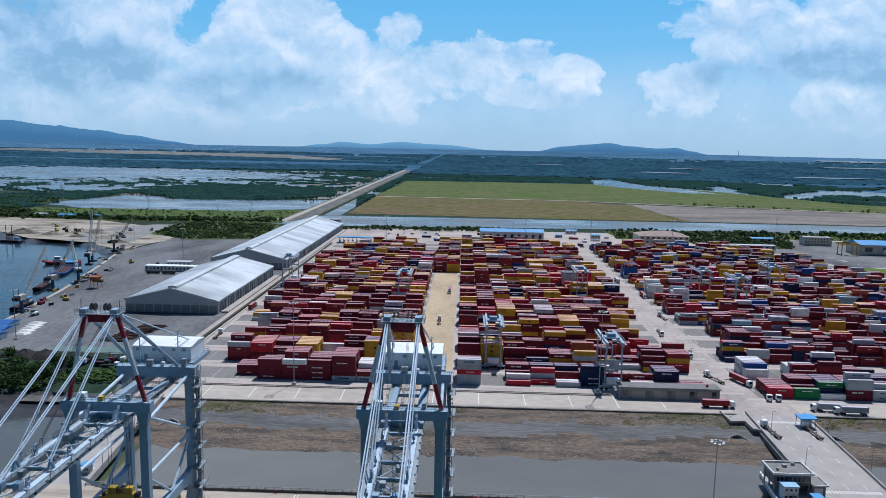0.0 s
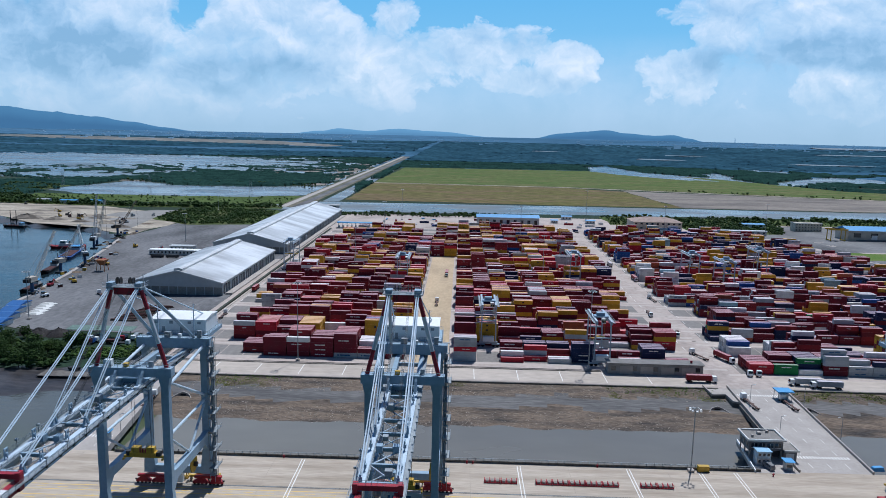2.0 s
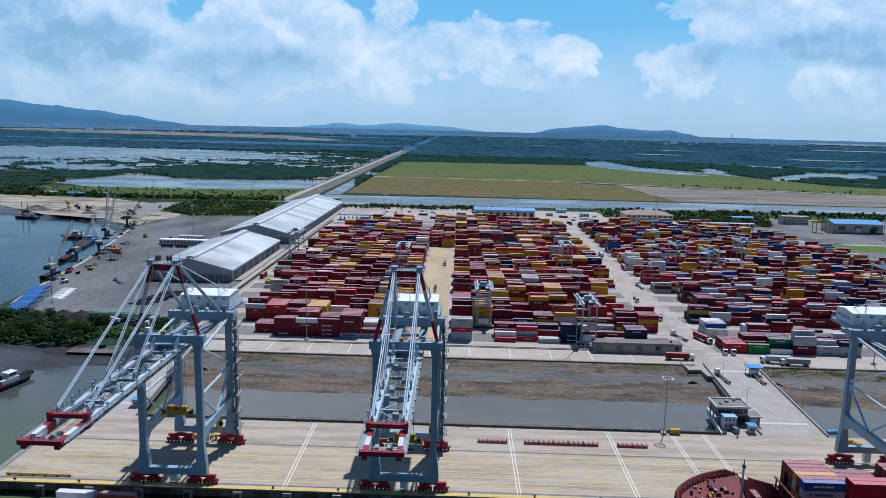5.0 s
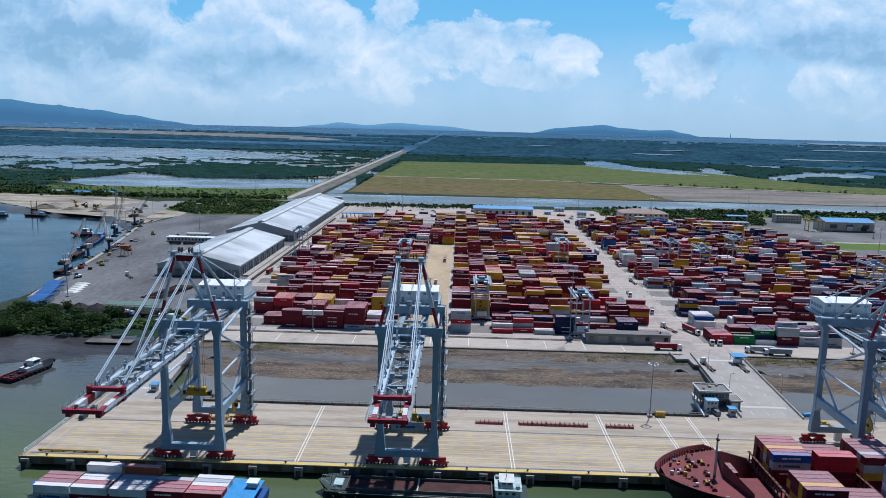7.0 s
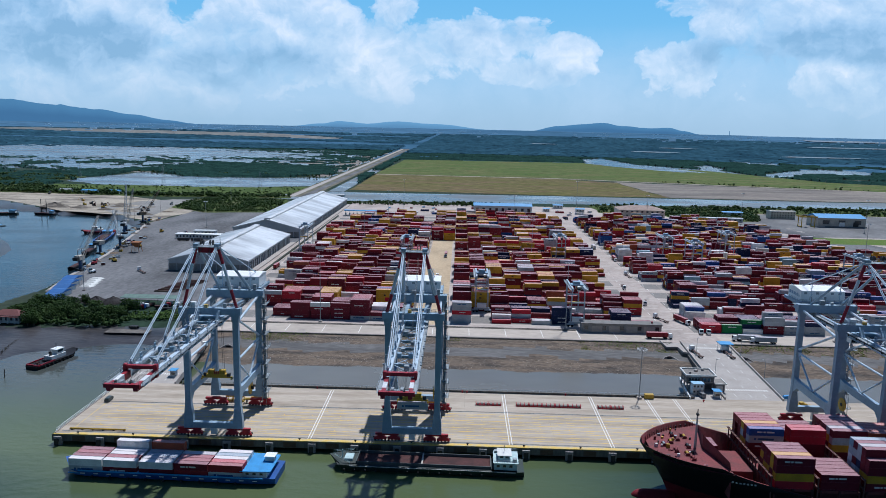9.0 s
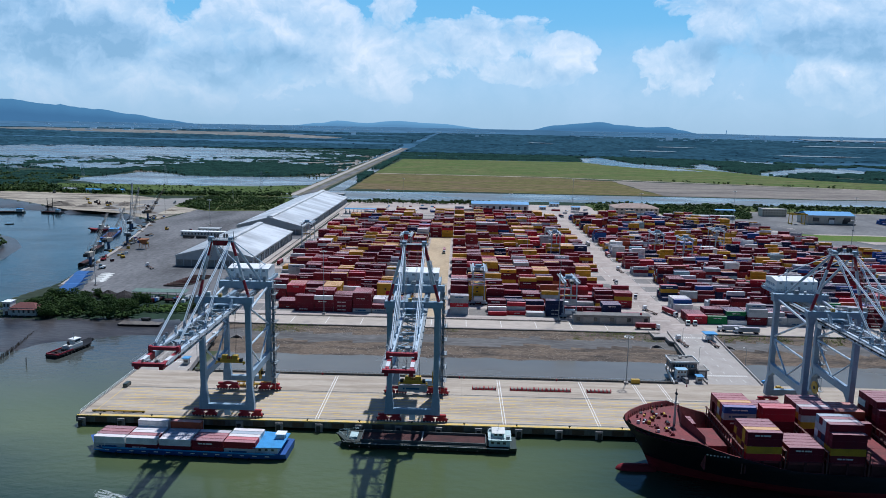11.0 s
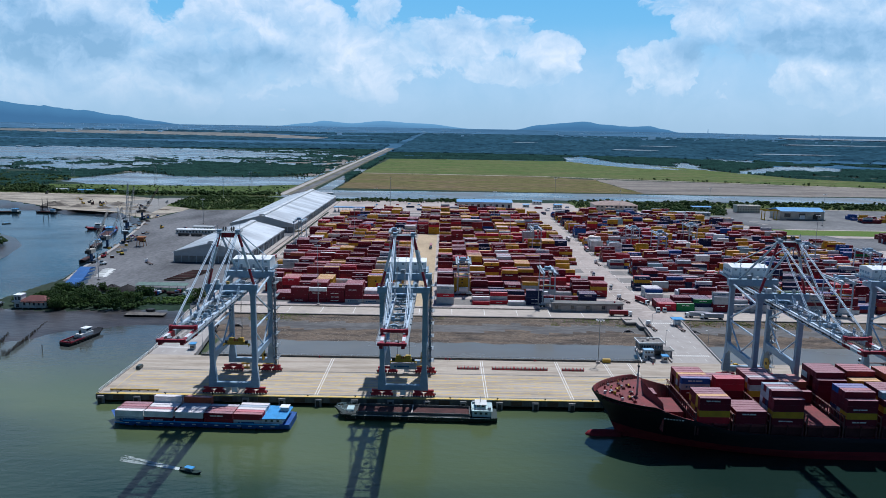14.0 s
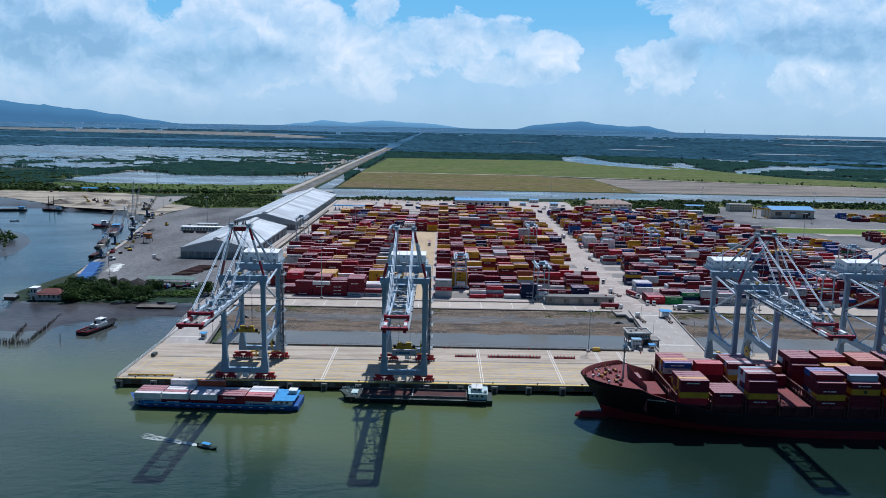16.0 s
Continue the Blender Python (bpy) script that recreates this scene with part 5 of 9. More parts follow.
def build_crane():
    crane = thing("quay_crane", "light blue-grey ship-to-shore gantry crane with boom lowered", "crane", "quay cranes")
    for sy, y in ((0, WATER_RAIL), (1, LAND_RAIL)):
        sill0, sill1 = (3.4, 5.7) if not sy else (4.6, 7.0)
        for sx in (-1, 1):
            leg = Shape()
            x = sx * LEG
            # foot flares out over the sill, the shaft is a closed box girder
            leg.loft([[(x - 1.9, y - 1.2, sill0), (x + 1.9, y - 1.2, sill0), (x + 1.9, y + 1.2, sill0), (x - 1.9, y + 1.2, sill0)],
                      [(x - 1.8, y - 1.15, sill1 + 1.5), (x + 1.8, y - 1.15, sill1 + 1.5), (x + 1.8, y + 1.15, sill1 + 1.5), (x - 1.8, y + 1.15, sill1 + 1.5)],
                      [(x - 1.1, y - 1.0, 14), (x + 1.1, y - 1.0, 14), (x + 1.1, y + 1.0, 14), (x - 1.1, y + 1.0, 14)],
                      [(x - 1.1, y - 1.0, 46.5), (x + 1.1, y - 1.0, 46.5), (x + 1.1, y + 1.0, 46.5), (x - 1.1, y + 1.0, 46.5)],
                      [(x - 1.7, y - 1.3, 49.6 - sy), (x + 1.7, y - 1.3, 49.6 - sy), (x + 1.7, y + 1.3, 49.6 - sy), (x - 1.7, y + 1.3, 49.6 - sy)]])
            part("leg", leg, crane_blue, crane)
            # wheel bogies: two trucks of four wheels under an equaliser beam
            bogie = Shape().bar((x - 4.6, y, 2.9), (x + 4.6, y, 2.9), 1.2, 0.8)
            bogie.loft([[(x - 1.2, y - 0.7, 3.6), (x + 1.2, y - 0.7, 3.6), (x + 1.2, y + 0.7, 3.6), (x - 1.2, y + 0.7, 3.6)],
                        [(x - 4.6, y - 0.6, 2.5), (x + 4.6, y - 0.6, 2.5), (x + 4.6, y + 0.6, 2.5), (x - 4.6, y + 0.6, 2.5)]])
            for k in (-1, 1):
                cx = x + k * 2.7
                bogie.loft([[(cx - 0.8, y - 0.6, 2.5), (cx + 0.8, y - 0.6, 2.5), (cx + 0.8, y + 0.6, 2.5), (cx - 0.8, y + 0.6, 2.5)],
                            [(cx - 2.5, y - 0.65, 1.3), (cx + 2.5, y - 0.65, 1.3), (cx + 2.5, y + 0.65, 1.3), (cx - 2.5, y + 0.65, 1.3)],
                            [(cx - 2.5, y - 0.65, 0.7), (cx + 2.5, y - 0.65, 0.7), (cx + 2.5, y + 0.65, 0.7), (cx - 2.5, y + 0.65, 0.7)]])
            b = part("bogie", bogie, bogie_red, crane, "dark red wheel bogie")
            for k in range(8):
                wx = x - 4.7 + k * 9.4 / 7
                part("wheel", Shape().bar((wx, y - 0.3, 0.42), (wx, y + 0.3, 0.42), 0.8, sides=10), black_steel, b)
            part("buffer", Shape().bar((x + sx * 4.8, y, 1.4), (x + sx * 5.6, y, 1.4), 0.6, sides=8), black_steel, b)
        sill = Shape().box(-LEG + 1.8, y - 1.0, sill0, LEG - 1.8, y + 1.0, sill1)
        part("sill_beam", sill, crane_blue, crane)
        box = Shape().box(-1.2, y - 0.8, 0.9, 1.2, y + 0.8, sill0)
        part("drive_cabinet", box, house_white, crane, "white drive cabinet between the bogies")
    # upper cross beams, side portal beams and tube braces
    part("water_cross_beam", Shape().box(-LEG - 2.2, WATER_RAIL - 1.4, 49.6, LEG + 2.2, WATER_RAIL + 1.4, 52.2), crane_blue, crane)
    part("land_cross_beam", Shape().box(-LEG - 2.4, LAND_RAIL - 1.5, 48.6, LEG + 2.4, LAND_RAIL + 1.5, 52.0), crane_blue, crane)
    for sx in (-1, 1):
        x = sx * LEG
        part("portal_beam", Shape().loft([[(x - 0.9, y, a), (x + 0.9, y, a), (x + 0.9, y, b), (x - 0.9, y, b)] for y, a, b in ((WATER_RAIL + 1.0, 13.6, 20.0), (WATER_RAIL + 4.2, 16.4, 19.4), (LAND_RAIL - 4.2, 16.4, 19.4), (LAND_RAIL - 1.0, 13.6, 20.0))]), crane_blue, crane)
        for p, q, w in (((x, WATER_RAIL + 1, 46.0), (x, LAND_RAIL - 1, 49.4), 1.0), ((x, WATER_RAIL + 1, 47.5), (x, LAND_RAIL - 1, 32.6), 0.95), ((x, WATER_RAIL + 1, 31.0), (x, LAND_RAIL - 1, 31.0), 0.9),
                        ((x, WATER_RAIL + 1, 30.2), (x, 17.8, 19.4), 0.85), ((x, LAND_RAIL - 1, 30.2), (x, 18.6, 19.4), 0.85)):
            part("brace", Shape().bar(p, q, w, sides=8), crane_pale, crane)
    # trolley girders over the portal and boom over the water
    for sx in (-1, 1):
        x = sx * 3.9
        part("girder", Shape().box(x - 0.7, -1.5, 45.9, x + 0.7, 53.0, 48.4), crane_blue, crane)
        part("boom_girder", Shape().box(x - 0.65, -59.6, 46.1, x + 0.65, -2.2, 48.5), crane_pale, crane)
        for k, (y0, y1) in enumerate(((-59.6, -63.6), (-63.6, -68.4), (-68.4, -72.6))):
            part("boom_tip", Shape().box(x - 0.62, y1, 46.2 + 0.2 * k, x + 0.62, y0, 48.4), (signal_red, signal_white, signal_red)[k], crane, ("red", "white", "red")[k] + " painted boom tip")
        for k in range(5):
            part("boom_mark", Shape().box(x - 0.69, -40 + 6.6 * k, 46.9, x - 0.6, -35.2 + 6.6 * k, 47.8), signal_white, crane, "white terminal name as plain bars")
        walk_ = Shape().box(x + sx * 0.7, -72, 48.0, x + sx * 1.9, 52, 48.08)
        rails(walk_, (x + sx * 1.9, -72, 48.1), (x + sx * 1.9, 0, 48.1), 32)
        rails(walk_, (x + sx * 1.9, 3, 48.1), (x + sx * 1.9, 52, 48.1), 22)
        part("walkway", walk_, grey_steel, crane)
    for y, z in ((-72.2, 47.6), (-59.8, 49.0)):
        part("tip_frame", Shape().box(-5.2, y - 0.6, z, 5.2, y + 0.6, z + 1.1), signal_red, crane, "red cross frame of the boom")
    for sx in (-1, 1):
        part("tip_post", Shape().box(sx * 4.6 - 0.5, -60.6, 46.4, sx * 4.6 + 0.5, -59.0, 50.4), signal_red, crane, "red post of the boom's cross frame")
        part("tip_sheave", Shape().bar((sx * 2.0, -71.4, 48.9), (sx * 2.4, -71.4, 48.9), 1.4, sides=12), black_steel, crane)
        part("tip_gear", Shape().box(sx * 1.4 - 0.5, -70.6, 47.7, sx * 1.4 + 0.5, -68.6, 48.7), grey_steel, crane)
    part("tip_floor", Shape().box(-3.2, -72, 47.5, 3.2, -67.5, 47.6), grey_steel, crane)
    tipf = Shape()
    rails(tipf, (-5.0, -72.7, 48.6), (5.0, -72.7, 48.6), 8)
    part("tip_rail", tipf, grey_steel, crane)
    tipf = Shape()
    rails(tipf, (-5.0, -60.3, 50.1), (5.0, -60.3, 50.1), 8)
    part("frame_rail", tipf, grey_steel, crane)
    ties = (-4.0, -12.5, -21.0, -29.5, -38.0, -46.5, -55.0)
    for y in ties:
        part("boom_cross_tie", Shape().box(-3.3, y - 0.3, 47.3, 3.3, y + 0.3, 48.2), crane_blue, crane)
    for k, (y0, y1) in enumerate(zip(ties, ties[1:])):
        side = 1 if k % 2 else -1
        part("boom_lacing", Shape().bar((-3.3 * side, y0, 47.8), (3.3 * side, y1, 47.8), 0.34, sides=6), crane_pale, crane)
        part("boom_lacing", Shape().bar((3.3 * side, y0, 47.6), (-3.3 * side, y1, 47.6), 0.22, sides=6), crane_pale, crane)
    for y in (-31.5, -57.5):
        for sx in (-1, 1):
            part("stay_bracket", Shape().bar((sx * 3.9, y - 1.2, 48.4), (sx * 3.9, y, 51.0), 0.5).bar((sx * 3.9, y + 1.2, 48.4), (sx * 3.9, y, 51.0), 0.5), crane_blue, crane)
    # rope frames, cable trays, lamps and gear along the boom
    for y in (-10.5, -24.0, -40.0, -50.5):
        for sx in (-1, 1):
            part("rope_frame", Shape().bar((sx * 3.9, y - 0.5, 48.5), (sx * 3.9, y - 0.5, 50.9), 0.22).bar((sx * 3.9, y + 0.5, 48.5), (sx * 3.9, y + 0.5, 50.9), 0.22).bar((sx * 3.9, y - 0.7, 50.9), (sx * 3.9, y + 0.7, 50.9), 0.3).box(sx * 3.9 - 0.35, y - 0.35, 49.2, sx * 3.9 + 0.35, y + 0.35, 50.0), crane_blue, crane)
    for sx in (-1, 1):
        inner = Shape().box(sx * 3.2 - 0.35, -58, 47.9, sx * 3.2 + 0.35, -3, 47.96)
        rails(inner, (sx * 2.9, -58, 48.0), (sx * 2.9, -3, 48.0), 26, 1.0)
        part("inner_walkway", inner, grey_steel, crane)
        tray = Shape().box(sx * 4.75 - 0.12, -58, 47.0, sx * 4.75 + 0.12, 44, 47.3)
        for k in range(18):
            tray.box(sx * 4.6, -56 + 5.6 * k, 46.6, sx * 5.0, -55.7 + 5.6 * k, 47.5)
        part("cable_tray", tray, black_steel, crane)
        for y in (-52.0, -43.5, -35.0, -26.5, -18.0, -9.0):
            part("flood_lamp", Shape().bar((sx * 5.8, y, 48.1), (sx * 5.8, y, 49.9), 0.12).box(sx * 5.8 - 0.3, y - 0.35, 49.7, sx * 5.8 + 0.3, y + 0.35, 50.1), grey_steel, crane)
        for k in range(3):
            part("hoist_rope", Shape().bar((sx * (1.5 + 0.25 * k), 0.6, 76.0), (sx * (1.6 + 0.25 * k), -40.0, 49.4), 0.07), black_steel, crane)
        part("rope_block", Shape().box(sx * 1.9 - 0.7, -41.0, 48.2, sx * 1.9 + 0.7, -39.2, 49.8), crane_blue, crane)
    for x, y, w, d, h in ((-2.4, -15.5, 1.5, 2.2, 1.5), (1.0, -27.0, 1.2, 1.8, 1.2), (-1.8, -34.5, 1.3, 1.5, 1.1), (0.6, -52.8, 1.6, 1.6, 1.4)):
        part("boom_gear", Shape().box(x, y, 48.2, x + w, y + d, 48.2 + h), grey_steel, crane)
    for sx in (-1, 1):
        for k in range(4):
            part("trolley_rope", Shape().bar((sx * (0.6 + 0.45 * k), -67, 47.6), (sx * (0.6 + 0.45 * k), 45, 47.6), 0.07), black_steel, crane)
    # apex frame with red and white front legs
    apex_y, apex_z, apex_x = 1.0, 76.3, 4.0
    for sx in (-1, 1):
        p, q = Vector((sx * 10.2, WATER_RAIL, 52.2)), Vector((sx * apex_x, apex_y, apex_z))
        for a, b_, m in ((0, 0.30, signal_red), (0.30, 0.72, signal_white), (0.72, 1.0, signal_red)):
            part("mast_leg", Shape().bar(p.lerp(q, a), p.lerp(q, b_), 1.25, sides=8), m, crane, "red and white banded mast leg")
        part("back_strut", Shape().bar(q, (sx * 6.5, LAND_RAIL, 52.0), 1.05, sides=8), crane_blue, crane)
        part("back_stay", Shape().bar(q, (sx * 6.8, 52.0, 54.0), 0.45, sides=6), crane_pale, crane)
        part("sheave_block", Shape().box(sx * apex_x - 0.9, apex_y - 1.4, apex_z - 1.0, sx * apex_x + 0.9, apex_y + 1.4, apex_z + 1.0), crane_blue, crane)
        for k in (-1, 1):
            part("sheave", Shape().bar((sx * 1.8 + k * 0.5 - 0.12, apex_y, apex_z + 1.4), (sx * 1.8 + k * 0.5 + 0.12, apex_y, apex_z + 1.4), 2.0, sides=14), black_steel, crane)
        for y, z in ((-58.0, 50.6), (-32.0, 50.6)):
            for dx in (-0.28, 0.28):
                part("fore_stay", Shape().bar((sx * apex_x + dx, apex_y - 0.8, apex_z), (sx * 3.9 + dx, y, z), 0.34, sides=6), crane_pale, crane)
    part("apex_beam", Shape().box(-3.0, apex_y - 1.1, apex_z - 2.4, 3.0, apex_y + 1.1, apex_z - 0.2), signal_red, crane, "dark red apex cross beam")
    s = Shape().box(-5.6, apex_y - 2.2, apex_z - 0.2, 5.6, apex_y + 2.2, apex_z - 0.08)
    for y in (-2.2, 2.2):
        rails(s, (-5.6, apex_y + y, apex_z), (5.6, apex_y + y, apex_z), 10)
    for x in (-5.6, 5.6):
        rails(s, (x, apex_y - 2.2, apex_z), (x, apex_y + 2.2, apex_z), 4)
        s.bar((x * 0.9, apex_y, apex_z), (x * 0.9, apex_y, apex_z + 3.4), 0.16)
    part("apex_platform", s, grey_steel, crane)
    # machinery house behind the landside leg
    y0, y1, z0, z1, w = 37.5, 49.5, 52.3, 57.0, 9.2
    house = part("machinery_house", Shape().box(-w, y0, z0, w, y1, z1).loft([[(-w - 0.2, y0 - 0.2, z1), (-w - 0.2, (y0 + y1) / 2, z1 + 0.9), (-w - 0.2, y1 + 0.2, z1)],
                 [(w + 0.2, y0 - 0.2, z1), (w + 0.2, (y0 + y1) / 2, z1 + 0.9), (w + 0.2, y1 + 0.2, z1)]]), house_white, crane, "white machinery house with a low gable roof", bevel=0.08)
    part("house_base", Shape().box(-w - 1.2, y0 - 1.2, z0 - 1.2, w + 1.2, y1 + 1.2, z0), crane_blue, crane)
    for x in (-5.5, 0.5):
        part("door", Shape().box(x, y0 - 0.06, z0 + 0.1, x + 1.0, y0 + 0.02, z0 + 2.2), grey_steel, house)
    for x in (-8.0, -3.0, 3.2, 6.4):
        part("vent", Shape().box(x, y0 - 0.08, z1 - 1.5, x + 1.2, y0 + 0.02, z1 - 0.6), grey_steel, house)
    for k in range(4):
        part("mark", Shape().box(-w - 0.05, y1 - 2.4 - 2.3 * k, z0 + 1.7, -w + 0.01, y1 - 0.9 - 2.3 * k, z0 + 3.0), crane_blue, house, "plain painted company mark")
    for p, q, n in (((-w - 1.1, y0 - 1.1, z0), (w + 1.1, y0 - 1.1, z0), 14), ((-w - 1.1, y1 + 1.1, z0), (w + 1.1, y1 + 1.1, z0), 14), ((-w - 1.1, y0 - 1.1, z0), (-w - 1.1, y1 + 1.1, z0), 9),
                    ((w + 1.1, y0 - 1.1, z0), (w + 1.1, y1 + 1.1, z0), 9), ((-LEG - 2, WATER_RAIL - 1.5, 52.2), (LEG + 2, WATER_RAIL - 1.5, 52.2), 14),
                    ((-LEG - 2, WATER_RAIL + 1.5, 52.2), (LEG + 2, WATER_RAIL + 1.5, 52.2), 14), ((-LEG - 2, LAND_RAIL - 1.5, 52.0), (LEG + 2, LAND_RAIL - 1.5, 52.0), 14)):
        s = Shape()
        rails(s, p, q, n)
        part("guard_rail", s, grey_steel, crane)
    for x in (-6, 6):
        s = Shape().bar((x, 35.5, 52), (x, 35.5, 63), 0.25)
        for k in range(6):
            s.bar((x - 0.8, 35.5, 53 + 1.7 * k), (x + 0.8, 35.7, 54.2 + 1.7 * k), 0.1)
        part("service_mast", s, crane_pale, crane)
    # small gear on the cross beams
    for x, y, z, a, b, c, m in ((-7.5, 1.6, 52.2, 2.2, 1.6, 2.2, house_white), (5.0, 2.6, 52.2, 1.2, 1.0, 1.6, grey_steel), (-2.2, 2.0, 52.2, 1.4, 1.2, 1.1, machine_yellow), (-3.0, 33.5, 52.0, 2.0, 1.4, 1.8, grey_steel),
                                (7.8, 33.6, 52.0, 1.4, 1.2, 2.4, grey_steel), (1.5, 33.5, 52.0, 1.0, 1.0, 1.2, house_white)):
        part("switch_box", Shape().box(x, y - b / 2, z, x + a, y + b / 2, z + c), m, crane)
    for sx in (-1, 1):
        part("hinge_tower", Shape().bar((sx * 3.9, -1.8, 48.4), (sx * 3.9, 0.8, 51.4), 0.7).bar((sx * 3.9, -3.4, 48.4), (sx * 3.9, -1.8, 51.0), 0.5), crane_blue, crane)
        part("boom_lamp", Shape().box(sx * 4.8 - 0.4, -24.4, 46.6, sx * 4.8 + 0.4, -23.8, 47.2), house_white, crane)
    for y in (4.0, 12.0, 27.0, 44.0):
        part("girder_tie", Shape().box(-3.3, y - 0.4, 46.6, 3.3, y + 0.4, 47.6), crane_blue, crane)
    s = Shape()
    ladder_tower(s, LEG + 1.4, LAND_RAIL - 1.8, 2.0, 52.0)
    part("stair_tower", s, grey_steel, crane, "grey zigzag stairs in a cage")
    for k in range(7):
        s = Shape()
        z = 7 + 6.5 * k
        s.box(LEG + 1.2, LAND_RAIL - 2.6, z, LEG + 4.0, LAND_RAIL + 3.4, z + 0.12)
        rails(s, (LEG + 4.0, LAND_RAIL - 2.6, z), (LEG + 4.0, LAND_RAIL + 3.4, z), 4)
        part("landing", s, grey_steel, crane)
    part("lift_shaft", Shape().box(LEG + 1.3, LAND_RAIL + 1.9, 1.0, LEG + 2.3, LAND_RAIL + 2.9, 50), grey_steel, crane)
    # cable reel, trolley, cab
    reel = Shape().bar((LEG - 2.4, 27.0, 10.8), (LEG - 2.0, 27.0, 10.8), 5.6, sides=24)
    part("cable_reel", reel, machine_yellow, crane, "yellow cable reel")
    part("reel_hub", Shape().bar((LEG - 2.6, 27.0, 10.8), (LEG - 0.9, 27.0, 10.8), 1.6, sides=12), black_steel, crane)
    trolley = part("trolley", Shape().box(-4.4, 1.0, 46.4, 4.4, 9.0, 47.4).box(-3.0, 2.0, 47.4, 3.0, 8.0, 48.6), crane_blue, crane)
    cab = part("operator_cab", Shape().box(-1.6, 9.2, 42.6, 1.6, 12.6, 46.4), house_white, crane, "white operator cab under the trolley")
    part("cab_window", Shape().box(-1.5, 9.14, 43.0, 1.5, 9.22, 45.2), glass_dark, cab)
    return crane


def spreader(x, y, z, holds):
    sp = thing("container_spreader", "yellow container spreader hanging on ropes under the crane", "spreader", "spreaders", at=pose(x, y, z))
    part("frame", Shape().box(-6.1, -0.35, 0.5, 6.1, 0.35, 1.1).box(-6.1, -1.2, 0, -5.7, 1.2, 0.6).box(5.7, -1.2, 0, 6.1, 1.2, 0.6), machine_yellow, sp)
    part("head_block", Shape().box(-3.9, -1.1, 1.3, 3.9, 1.1, 2.3).box(-3.4, -0.9, 2.3, -1.0, 0.9, 3.9).box(1.0, -0.9, 2.3, 3.4, 0.9, 3.9).box(-1.0, -0.6, 2.3, 1.0, 0.6, 3.2), machine_yellow, sp)
    part("cable_basket", Shape().bar((-4.6, 0, 1.2), (-4.6, 0, 2.6), 1.6, sides=12), black_steel, sp)
    part("drive_box", Shape().box(4.0, -0.8, 1.2, 5.2, 0.8, 2.4), black_steel, sp)
    s = Shape()
    for k in range(-3, 4):
        s.bar((k * 0.8, -0.7, 2.2), (k * 0.8, -0.7, 3.6), 0.3)
    part("sheave_block", s, signal_red, sp)
    for a in (-2.8, 2.8):
        for b in (-0.9, 0.9):
            part("rope", Shape().bar((a, b, 2.2), (a * 0.9, b, 46.4 - z), 0.08), black_steel, sp)
    if holds:
        container(x - 6.1, y - 1.22, z - BOX_H, holds, 40, "hanging from the crane spreader", group="lifted containers")


first_crane = build_crane()
first_crane.matrix_basis = pose(-38.3, 0, 0)
for cx in (40.0, 211.7, 282.0, 353.0):
    copied = copy_thing(first_crane, pose(cx, 0, 0))
    if cx == 211.7:
        words = bpy.data.curves.new("slogan", "FONT")
        words.body, words.size, words.extrude, words.align_x = "Safety for Life", 1.75, 0.02, "CENTER"
        slogan = new("slogan", words)
        slogan.data.materials.append(crane_blue)
        slogan.parent = copied
        slogan.matrix_basis = pose(-9.24, 43.5, 54.0, 90, 0, -90)
spreader(-38.3, 7.5, 21.5, None)
spreader(40.0, 4.6, 15.3, "grey")

spare = thing("spare_spreader", "yellow spare spreader parked in a frame on the quay", "spreader", at=pose(-41.0, 38.5, 0.02))
part("frame", Shape().box(-4.0, -1.0, 0, 4.0, 1.0, 0.5).box(-4.0, -1.1, 2.2, 4.0, 1.1, 2.8), machine_yellow, spare)
for a in (-3.6, -1.2, 1.2, 3.6):
    for b in (-0.9, 0.9):
        part("post", Shape().bar((a, b, 0.5), (a, b, 2.2), 0.3), machine_yellow, spare)
part("drive", Shape().box(-1.2, -0.8, 2.8, 1.2, 0.8, 3.9), black_steel, spare)

